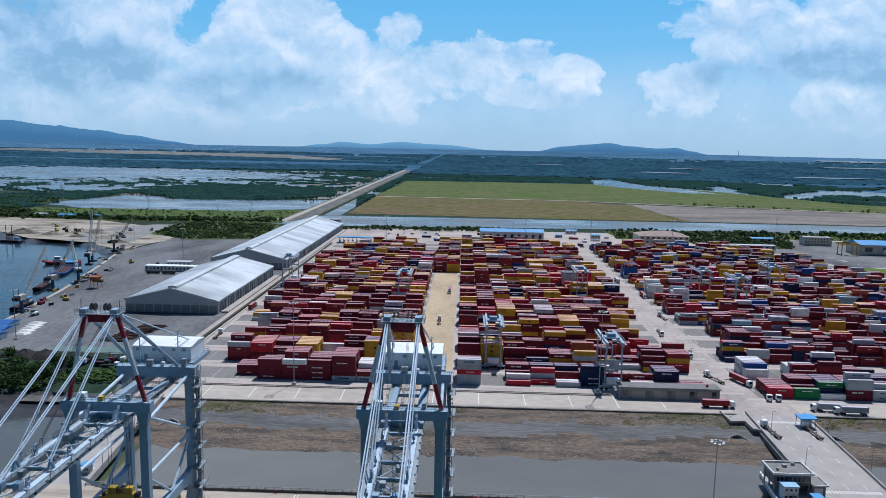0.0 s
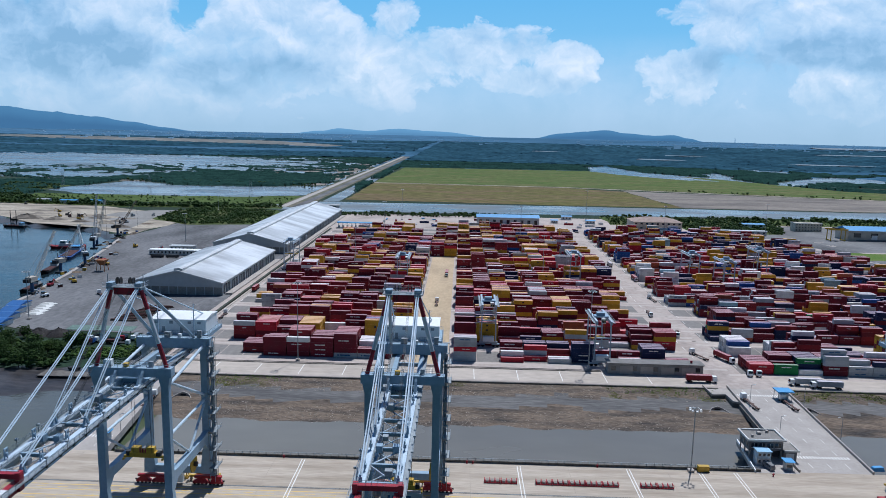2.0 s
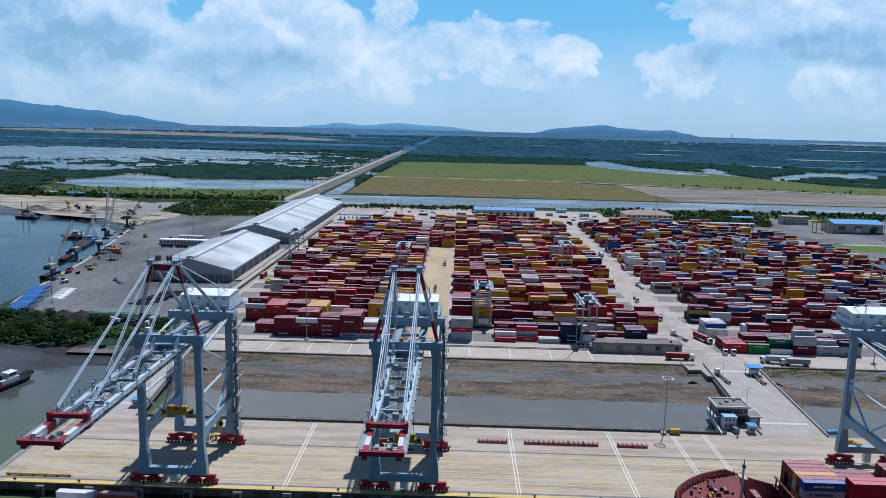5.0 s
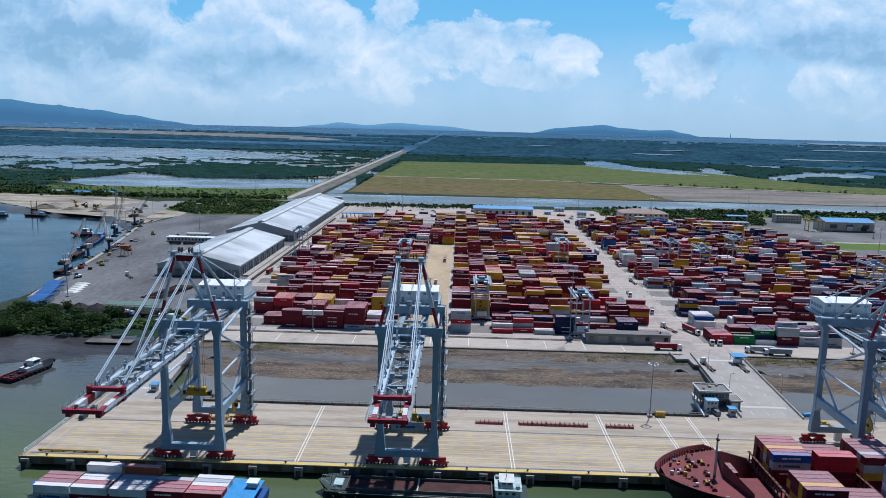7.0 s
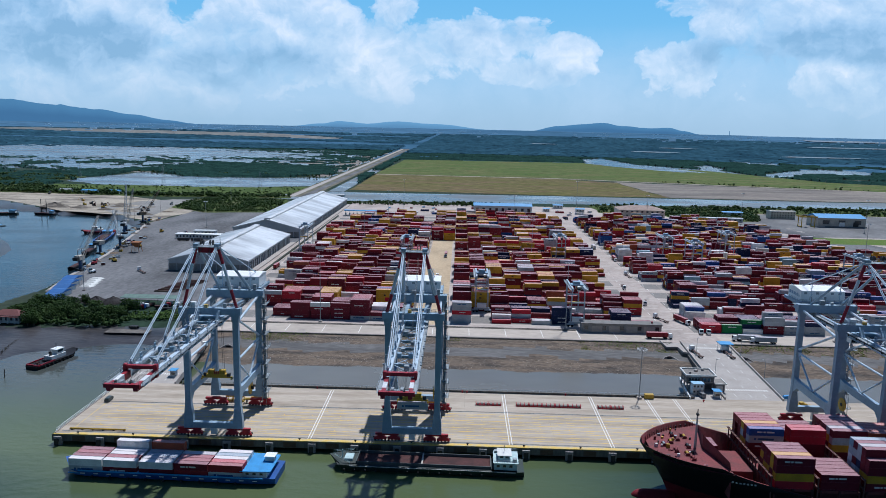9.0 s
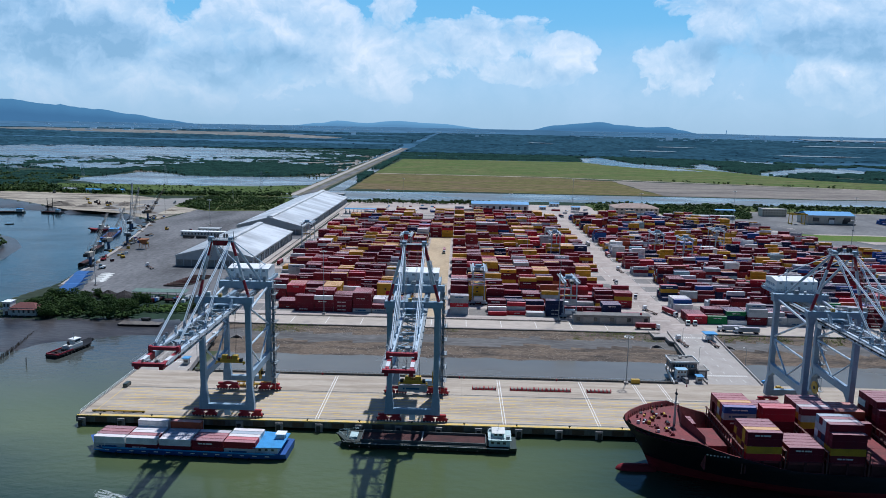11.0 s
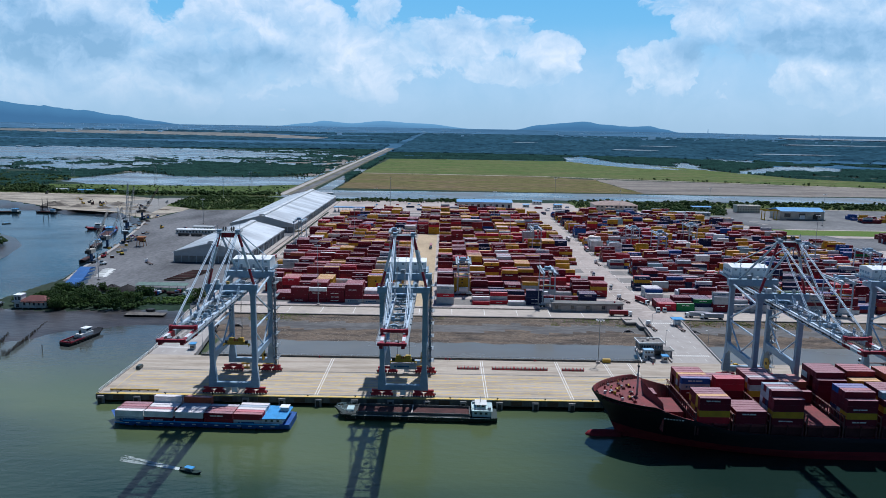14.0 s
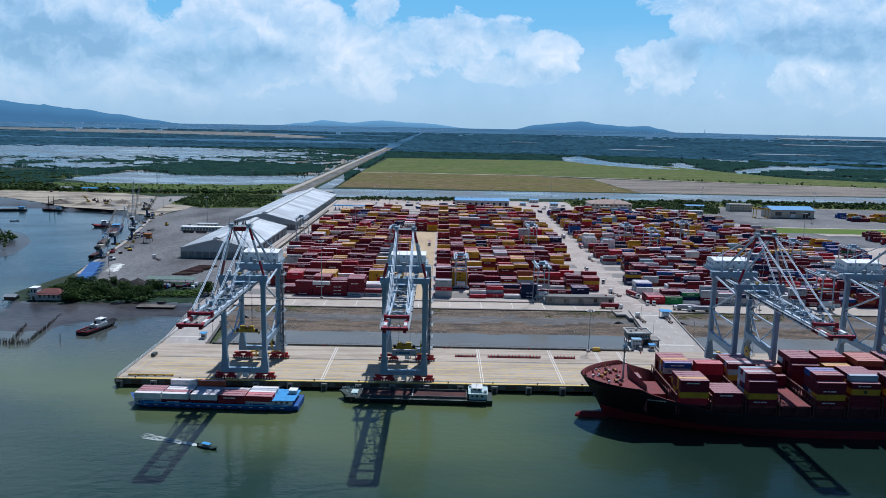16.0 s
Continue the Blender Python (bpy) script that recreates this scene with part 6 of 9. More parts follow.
# ---- rubber-tyred yard gantries ----
def build_gantry():
    g = thing("yard_gantry", "pale blue rubber-tyred gantry crane over the stacks", "gantry crane", "yard gantries")
    span, half, top = 23.5, 4.2, 23.0
    for y in (0, span):
        for sx in (-1, 1):
            part("leg", Shape().bar((sx * half, y, 2.2), (sx * half * 0.92, y, top), 0.7, 0.8), gantry_white, g)
            w = Shape()
            for dx in (-1.1, 1.1):
                w.bar((sx * half + dx, y - 0.45, 0.85), (sx * half + dx, y + 0.45, 0.85), 1.7, sides=14)
            part("wheels", w, rubber, g)
            part("wheel_frame", Shape().box(sx * half - 2.2, y - 0.6, 1.3, sx * half + 2.2, y + 0.6, 2.1), crane_blue, g)
        part("sill", Shape().box(-half - 1.0, y - 0.5, 2.1, half + 1.0, y + 0.5, 3.3), gantry_white, g)
        part("tie", Shape().box(-half, y - 0.3, 15.0, half, y + 0.3, 15.7), gantry_white, g)
    for sx in (-1, 1):
        part("girder", Shape().box(sx * half * 0.92 - 0.55, -2.0, top, sx * half * 0.92 + 0.55, span + 2.0, top + 1.9), gantry_white, g)
        s = Shape().box(sx * (half + 0.5), -2, top + 1.0, sx * (half + 1.6), span + 2, top + 1.08)
        rails(s, (sx * (half + 1.6), -2, top + 1.1), (sx * (half + 1.6), span + 2, top + 1.1), 10)
        part("walkway", s, grey_steel, g)
    part("trolley", Shape().box(-3.8, 6, top + 1.9, 3.8, 11, top + 2.6).box(-2.4, 7, top + 2.6, 1.8, 10, top + 4.3), crane_blue, g)
    cab = part("cab", Shape().box(1.2, 11.0, top - 2.6, 3.4, 13.4, top + 0.2), house_white, g)
    part("cab_glass", Shape().box(1.15, 10.95, top - 2.2, 3.45, 12.6, top - 0.8), glass_dark, cab)
    part("power_pack", Shape().box(-3.2, -1.4, 3.4, 3.2, 1.2, 6.2), house_white, g, "pale power pack on the sill")
    part("cabinet", Shape().box(-2.6, span - 1.1, 3.4, 2.6, span + 1.3, 5.6), house_white, g)
    sp = Shape().box(-6.0, 8.0, 12.8, 6.0, 8.6, 13.3).box(-2.5, 7.4, 13.3, 2.5, 9.2, 14.2)
    for a in (-2.2, 2.2):
        sp.bar((a, 8.3, 14.2), (a, 8.3, top + 1.9), 0.08)
    part("spreader", sp, machine_yellow, g, "yellow spreader on ropes")
    s = Shape()
    for k in range(16):
        s.bar((-half - 0.9, 0.2, 3.2 + 1.25 * k), (-half - 0.3, 0.2, 3.2 + 1.25 * k), 0.06)
    s.bar((-half - 0.9, 0.2, 3), (-half - 0.9, 0.2, top + 1), 0.08)
    part("ladder", s, grey_steel, g)
    return g


first_gantry = build_gantry()
first_gantry.matrix_basis = pose(132.0, 176.2, 0)
for gx, gy in ((73.0, 206.2), (11.5, 356.2), (149.5, 386.2), (-91.5, 418.0), (250.0, 401.5), (268.0, 371.5), (318.0, 431.5), (381.0, 311.5), (331.5, 161.5), (420.0, 281.5)):
    copy_thing(first_gantry, pose(gx, gy, 0))

depot_gantry = thing("depot_gantry", "yellow rail gantry crane beside the tan hall", "gantry crane")
for gx in (505.0, 522.0):
    for gy in (690.0, 700.0):
        part("leg", Shape().bar((gx, gy, 0), (gx, gy, 13), 0.8, 0.8), machine_yellow, depot_gantry)
    part("sill", Shape().box(gx - 0.6, 689.0, 0.3, gx + 0.6, 701.0, 1.3), machine_yellow, depot_gantry)
for gy in (690.0, 700.0):
    part("girder", Shape().box(502.0, gy - 0.6, 13, 525.0, gy + 0.6, 14.6), machine_yellow, depot_gantry)
part("hoist", Shape().box(511, 689.4, 14.6, 515, 700.6, 15.8), black_steel, depot_gantry)

# ---- vessels ----
def build_ship():
    """Container ship, bow to the west, lying at the quay light in the water."""
    ship = thing("container_ship", "large black-hulled container ship with red bottom moored at the quay", "ship")
    cy, x0, beam = -27.5, 121.0, 21.0

    def stem(z):
        """The stem rakes forward with height."""
        return 11.5 - 11.3 * max(0.0, min(1.0, (z + 4) / 20)) ** 1.3

    def half(x, z):
        """Half breadth: fine waterline forward, flare towards the deck."""
        t = max(0.0, min(1.0, (z + 4) / 20)) ** 0.5
        lead = stem(z)
        run = 95 - 62 * t
        k = max(0.0, min(1.0, (x - x0 - lead) / run))
        return beam * (1 - (1 - k) ** 2.2) ** (1.15 - 0.45 * t)

    def sheer(x):
        d = x - x0
        return 16.2 if d < 22 else 16.2 - 9.4 * min(1, (d - 22) / 34) ** 0.8 if d < 56 else 6.8 - 1.6 * min(1, (d - 56) / 40)

    xs = [x0 + a for a in (0, 1.5, 3, 5, 8, 12, 17, 22, 28, 35, 43, 52, 62, 75, 90, 110, 140, 180, 230, 280)]

    BOOT = 0.5

    def boot(x):
        """The line between bottom paint and black: higher at the lightly laden bow."""
        return 2.4 - 2.8 * min(1.0, (x - x0) / 80)

    def band(levels, material, name, label=""):
        s = Shape()
        for side in (-1, 1):
            grid = []
            for x in xs:
                top = sheer(x)
                row = []
                for z0 in levels:
                    z = min(boot(x) if z0 == BOOT else z0, top)
                    xx = max(x, x0 + stem(z))
                    row.append((xx, cy + side * half(xx, z), z))
                grid.append(row)
            n = len(levels)
            base = len(s.v)
            s.v += [p for g in grid for p in g]
            for i in range(len(xs) - 1):
                for j in range(n - 1):
                    q = (base + i * n + j, base + (i + 1) * n + j, base + (i + 1) * n + j + 1, base + i * n + j + 1)
                    s.f.append(q if side < 0 else q[::-1])
        return part(name, s, material, ship, label, smooth=True)

    hull = band([BOOT, 3, 6, 9, 12, 14, 99], hull_black, "hull", "black upper hull")
    band([-8, -6, -4, -2.5, -1, BOOT], hull_red, "bottom", "dull red antifouling")
    bulb = Shape()
    rings = []
    for k in range(9):
        a = k / 8
        a = 1 - math.cos(a * math.pi / 2)
        r = 0.15 + 2.5 * math.sqrt(1 - (1 - min(1.0, a / 0.3)) ** 2)
        rings.append([(x0 - 1.6 + 15 * a, cy + r * 0.9 * math.cos(t), -4.6 + r * 1.1 * math.sin(t)) for t in [i * math.pi / 6 for i in range(12)]])
    part("bulbous_bow", bulb.loft(rings), hull_red, ship, smooth=True)
    # foredeck, bulwark, breakwater
    def deck(z, a, b, name, material, inset=0.3, level=99):
        pts = [x0 + a + (b - a) * i / 14 for i in range(15)]
        s = Shape().sheet([(x, cy - max(0.05, half(x, level) - inset)) for x in pts] + [(x, cy + max(0.05, half(x, level) - inset)) for x in reversed(pts)], z)
        return part(name, s, material, ship)
    deck(14.4, 3.6, 26, "forecastle_deck", deck_red)
    deck(5.0, 26, 279, "main_deck", deck_red, 0.3, 4.9)
    for side in (-1, 1):
        for k in range(20):
            x = x0 + 3.5 + k * 1.1
            h = half(x, 15)
            part("stay", Shape().loft([[(x + e, cy + side * (h - 0.4), 14.4), (x + e, cy + side * (h - 1.5), 14.4), (x + e, cy + side * (h - 0.5), 16.0)] for e in (0, 0.12)]), deck_red, ship)
    s = Shape()
    bx = x0 + 26
    s.add([(bx - 4, cy, 14.4), (bx, cy - 16.5, 14.4), (bx - 4, cy, 19.0), (bx - 0.5, cy - 16.5, 17.0), (bx, cy + 16.5, 14.4), (bx - 0.5, cy + 16.5, 17.0)], [(0, 1, 3, 2), (4, 0, 2, 5)])
    s.box(bx - 0.4, cy - 17.5, 5, bx, cy + 17.5, 14.4)
    part("breakwater", s, deck_red, ship, "red steel breakwater across the foredeck")
    for side in (-1, 1):
        s = Shape()
        pts = [x0 + 1.6 + i * 2.0 for i in range(33)]
        for a, b in zip(pts, pts[1:]):
            foot = 14.4 if b < x0 + 26.5 else 5.0
            q = [(x, cy + side * max(0.02, half(x, z) - 0.45), z) for x, z in ((a, foot), (b, foot), (b, sheer(b) + 0.02), (a, sheer(a) + 0.02))]
            q += [(x, cy + side * (half(x, z) + 0.03), z) for x, z in ((b, sheer(b) + 0.02), (a, sheer(a) + 0.02))]
            s.add(q, [(0, 1, 2, 3), (3, 2, 4, 5)])
        part("bulwark_lining", s, deck_red, ship, "dull red inner side of the bulwark")
    mast = part("fore_mast", Shape().bar((x0 + 19.5, cy, 14.4), (x0 + 19.5, cy, 26.0), 1.0, sides=8, w2=0.6).box(x0 + 18.6, cy - 1.6, 23.2, x0 + 20.4, cy + 1.6, 23.4), plaster, ship, "buff foremast")
    part("mast_lamp", Shape().bar((x0 + 19.5, cy, 26), (x0 + 19.5, cy, 28.5), 0.35, sides=6).box(x0 + 19.1, cy - 0.6, 26.3, x0 + 19.9, cy + 0.6, 26.9), black_steel, mast)
    random.seed(5)
    for wx, wy, m in ((9, 1.2, grey_steel), (12, -3.5, deck_red), (12, 3.5, machine_yellow), (15, -6, machine_yellow), (15, 6, deck_red), (17, 0, black_steel), (16, -9.5, deck_red), (18, 8, machine_yellow), (14, 9.5, black_steel)):
        w = part("winch", Shape().box(x0 + wx - 0.7, cy + wy - 1.1, 14.4, x0 + wx + 0.7, cy + wy - 0.85, 15.3).box(x0 + wx - 0.7, cy + wy + 0.85, 14.4, x0 + wx + 0.7, cy + wy + 1.1, 15.3).box(x0 + wx - 0.9, cy + wy - 1.2, 14.4, x0 + wx + 0.9, cy + wy + 1.2, 14.6), deck_red, ship, "mooring winch")
        part("drum", Shape().bar((x0 + wx, cy + wy - 0.85, 15.1), (x0 + wx, cy + wy + 0.85, 15.1), 0.9, sides=10), m, w)
    for k in range(26):
        gx, gy = random.uniform(5, 20), random.uniform(-1, 1)
        gy *= max(0.5, half(x0 + gx, 99) - 2.2)
        part("deck_fitting", Shape().box(x0 + gx, cy + gy, 14.4, x0 + gx + random.uniform(0.3, 1.1), cy + gy + random.uniform(0.3, 0.9), 14.4 + random.uniform(0.3, 1.3)), random.choice([plaster_white, black_steel, deck_red, machine_yellow, grey_steel]), ship)
    for k in range(9):
        x = x0 + 5.5 + 2.0 * k
        for side in (-1, 1):
            part("bollard", Shape().bar((x, cy + side * (half(x, 99) - 1.4), 14.4), (x, cy + side * (half(x, 99) - 1.4), 15.3), 0.5, sides=8), black_steel, ship)
    for k in range(7):
        part("name_mark", Shape().box(x0 + 26 + k * 1.1, cy - half(x0 + 26.3 + k * 1.1, 11) - 0.05, 10.8, x0 + 26.6 + k * 1.1, cy - half(x0 + 26.3 + k * 1.1, 11) + 0.3, 11.3), plaster_white, ship, "white ship name as plain bars")
    # hatch covers, coamings and lashing bridges
    coaming_brown = mat("coaming_brown", (0.075, 0.022, 0.022), 0.85, 0, 0.25, 0.3)
    for b in range(9):
        bx = 159.6 + 14.6 * b
        w = min(20.4, half(bx + 2, 8) - 0.4)
        part("coaming", Shape().box(bx, cy - w + 1.5, 5, bx + 13.2, cy + w - 1.5, 9.0), coaming_brown, ship)
        for k in range(3):
            y0, y1 = cy - w + 0.6 + k * (2 * w - 1.2) / 3, cy - w + 0.6 + (k + 1) * (2 * w - 1.2) / 3 - 0.15
            part("hatch_cover", Shape().box(bx + 0.2, y0, 9.0, bx + 13.0, y1, 9.9), deck_red, ship)
        bridge = Shape()
        for y in np.arange(cy - w, cy + w + 0.1, 2.55):
            bridge.bar((bx - 0.7, y, 5), (bx - 0.7, y, 14.5), 0.35)
        bridge.box(bx - 1.1, cy - w, 14.0, bx - 0.3, cy + w, 14.2).box(bx - 1.1, cy - w, 11.0, bx - 0.3, cy + w, 11.2)
        part("lashing_bridge", bridge, mat("rust_brown", (0.13, 0.06, 0.05), 0.8, 0, 0.2, 0.4), ship)
        for y in (cy - w, cy + w - 0.5):
            for dx in (0.2, 6.2, 12.4):
                part("pedestal", Shape().box(bx + dx, y, 5, bx + dx + 0.6, y + 0.5, 9.9), coaming_brown, ship)
    d = Shape().box(x0 + 28, cy - 8, 14.42 - 9.3, x0 + 37, cy + 8, 9.9)
    part("fore_hatch", d, deck_red, ship)
    # stowage: bay, first row, last row, tiers from below up
    stow = [(-1, 11, 13, "white maroon"), (0, 0, 0, "red yellow maroon maroon"), (0, 1, 1, "maroon maroon yellow yellow"), (0, 2, 3, "oxblood yellow maroon maroon"), (0, 4, 4, "maroon maroon yellow maroon"),
            (0, 9, 9, "maroon maroon grey blue"), (0, 10, 10, "maroon yellow maroon oxblood"), (0, 11, 11, "maroon yellow grey yellow"), (0, 12, 14, "maroon maroon maroon oxblood"),
            (1, 0, 4, "maroon maroon"), (1, 9, 10, "maroon maroon red red"), (1, 11, 14, "oxblood maroon maroon"),
            (2, 0, 0, "maroon yellow maroon maroon"), (2, 1, 1, "maroon yellow maroon maroon maroon"), (2, 2, 2, "maroon grey navy grey grey"), (2, 3, 3, "maroon white maroon grey maroon"), (2, 4, 4, "maroon grey white grey teal"),
            (2, 9, 9, "maroon yellow grey maroon"), (2, 10, 10, "maroon maroon yellow grey"), (2, 11, 14, "maroon oxblood maroon maroon"),
            (3, 11, 14, "maroon oxblood orange"), (3, 9, 9, "maroon maroon"),
            (4, 0, 0, "maroon yellow maroon maroon"), (4, 1, 1, "maroon yellow maroon maroon maroon"), (4, 2, 2, "navy grey maroon maroon oxblood"), (4, 3, 4, "maroon navy maroon maroon blue"),
            (4, 9, 9, "maroon maroon maroon maroon"), (4, 10, 12, "maroon maroon oxblood maroon maroon"), (4, 13, 14, "maroon maroon maroon white maroon"),
            (5, 0, 0, "maroon maroon yellow maroon"), (5, 1, 1, "maroon maroon yellow maroon teal"), (5, 2, 3, "maroon oxblood maroon yellow maroon"), (5, 4, 5, "yellow maroon maroon orange maroon"), (5, 9, 10, "grey maroon yellow yellow"), (5, 11, 14, "maroon maroon yellow maroon oxblood"),
            (6, 0, 2, "maroon maroon yellow maroon maroon"), (6, 3, 6, "maroon grey maroon maroon"), (6, 9, 13, "maroon maroon maroon maroon orange"),
            (7, 0, 4, "maroon yellow maroon maroon"), (7, 9, 14, "oxblood maroon grey yellow maroon")]
    bulk = {}
    for bay, r0, r1, tiers in stow:
        bx = 160.2 + 14.6 * bay
        for r in range(r0, r1 + 1):
            for k, colour in enumerate(tiers.split()):
                if k < len(tiers.split()) - 1 and r0 < r < r1:
                    continue
                y, z = cy - 19.4 + 2.56 * r, (9.92 if bay >= 0 else 6.0) + 2.62 * k
                if (r > 4 and bay > 0) or bay > 5:            # the landside rows, mostly hidden behind the outer ones
                    form = FORM.setdefault(12.19, container_shape(12.19))
                    bulk.setdefault(colour, Shape()).add([(p[0] + bx, p[1] + y, p[2] + z) for p in form.v], form.f)
                else:
                    container(bx, y, z, colour, 40 if bay >= 0 else 20, "on the ship's deck", r == r0, group="ship containers")
    for colour, s in bulk.items():
        tagged(part("stacked_containers", s, BOX_MATS[colour]), "%s shipping containers in the ship's landside rows" % WORDS[colour], "containers", kind="stuff")


build_ship()


def hull_loft(length, beam, depth, bow, rise, transom=0.85):
    """A boat hull, bow at x = 0: rings of keel, bilge and rail points."""
    rings = []
    for i in range(15):
        t = i / 14
        x = length * t
        k = min(1.0, (x / bow)) if bow else 1.0
        b = beam / 2 * (1 - (1 - k) ** 2) ** 0.55 if k < 1 else beam / 2
        if t > 0.9:
            b *= 1 - (1 - transom) * (t - 0.9) / 0.1
        b = max(b, 0.08)
        top = depth + rise * (1 - k) ** 2
        rings.append([(x + (1 - k) * 0.0, -b, top), (x + (1 - k) * bow * 0.25, -b * 0.88, depth * 0.35), (x + (1 - k) * bow * 0.4, -b * 0.6, 0.0), (x + (1 - k) * bow * 0.4, b * 0.6, 0.0), (x + (1 - k) * bow * 0.25, b * 0.88, depth * 0.35), (x, b, top)])
    return Shape().loft(rings)


def build_container_barge():
    b = thing("container_barge", "blue river barge loaded with shipping containers", "barge", at=pose(-86.0, -19.8, WATER - 0.6, 0, 0, -2.0))
    part("hull", hull_loft(80, 16.5, 3.4, 10, 1.2), hull_blue, b, "dark blue hull")
    part("bow_deck", Shape().prism([(1.6, 0), (5.5, -5.6), (9.5, -7.2), (9.5, 7.2), (5.5, 5.6)], 3.45, 3.6), deck_blue, b)
    for k in range(14):
        part("rubbing_strake", Shape().box(10 + 4.8 * k, -8.35, 2.6, 11.6 + 4.8 * k, -8.2, 2.9), plaster_white, b)
    part("side_rail", Shape().box(9, -8.2, 3.4, 76, -8.0, 3.9).box(9, 8.0, 3.4, 76, 8.2, 3.9), deck_blue, b)
    house = part("deckhouse", Shape().box(68.2, -6.8, 3.4, 77.0, 6.8, 5.6), plaster_white, b)
    part("deckhouse_roof", Shape().prism([(67.6, -7.5), (78.4, -6.9), (78.4, 6.9), (67.6, 7.5)], 5.6, 5.9), deck_blue, house, "bright blue deckhouse roof")
    for y in range(-6, 6, 2):
        part("window", Shape().box(68.12, y + 0.3, 4.4, 68.22, y + 1.4, 5.2), glass_dark, house)
    for x in (69.5, 72, 74.5):
        part("window", Shape().box(x, -6.88, 4.4, x + 1.1, -6.78, 5.2), glass_dark, house)
    wheel = part("wheelhouse", Shape().box(74.2, 1.2, 5.9, 77.4, 4.2, 7.6), plaster_white, b)
    part("wheelhouse_roof", Shape().box(73.8, 0.8, 7.6, 77.8, 4.6, 7.8), house_white, wheel)
    s = Shape()
    rails(s, (2.2, -1.2, 4.4), (9.5, -7.4, 3.8), 6)
    rails(s, (2.2, 1.2, 4.4), (9.5, 7.4, 3.8), 6)
    part("bow_rail", s, house_white, b)
    s = Shape()
    for k in range(9):
        s.bar((14 + 6.5 * k, -8.5, 1.6), (14.5 + 6.5 * k, -8.5, 1.6), 1.1, sides=10)
    part("tyre_fenders", s, rubber, b)
    base = pose(-86.0, -19.8, WATER - 0.6, 0, 0, -2.0)
    rows = [[("grey", "white"), ("maroon", "white"), ("maroon", "white"), ("oxblood", "maroon"), ("grey", "oxblood")],
            [("maroon", "maroon"), ("maroon", "oxblood"), ("maroon", "grey"), ("maroon", "oxblood"), ("grey", "red")],
            [("maroon", "oxblood"), ("maroon", "white"), ("maroon", "teal"), ("maroon", "oxblood"), ("maroon", "white")],
            [("maroon", "maroon"), ("grey", "white"), ("maroon", "teal"), ("maroon", "grey"), ("maroon", "teal")],
            [None, ("maroon", "white", "white"), ("maroon", "oxblood", "orange"), None, ("grey", "white")]]
    for r, row in enumerate(rows):
        for i, pair in enumerate(row):
            for k, colour in enumerate(pair or ()):
                p = base @ Vector((5.0 + 12.6 * i + (0.3 if i < 2 else 0.9), -7.4 + 2.62 * r, 2.5 + BOX_H * k))
                container(p.x, p.y, p.z, colour, 40, "on the river barge", r == 0, -2.0, "barge containers")
    hold = Shape().box(5, -7.6, 2.2, 68, 7.6, 2.48)
    part("hold_floor", hold, deck_blue, b)


build_container_barge()


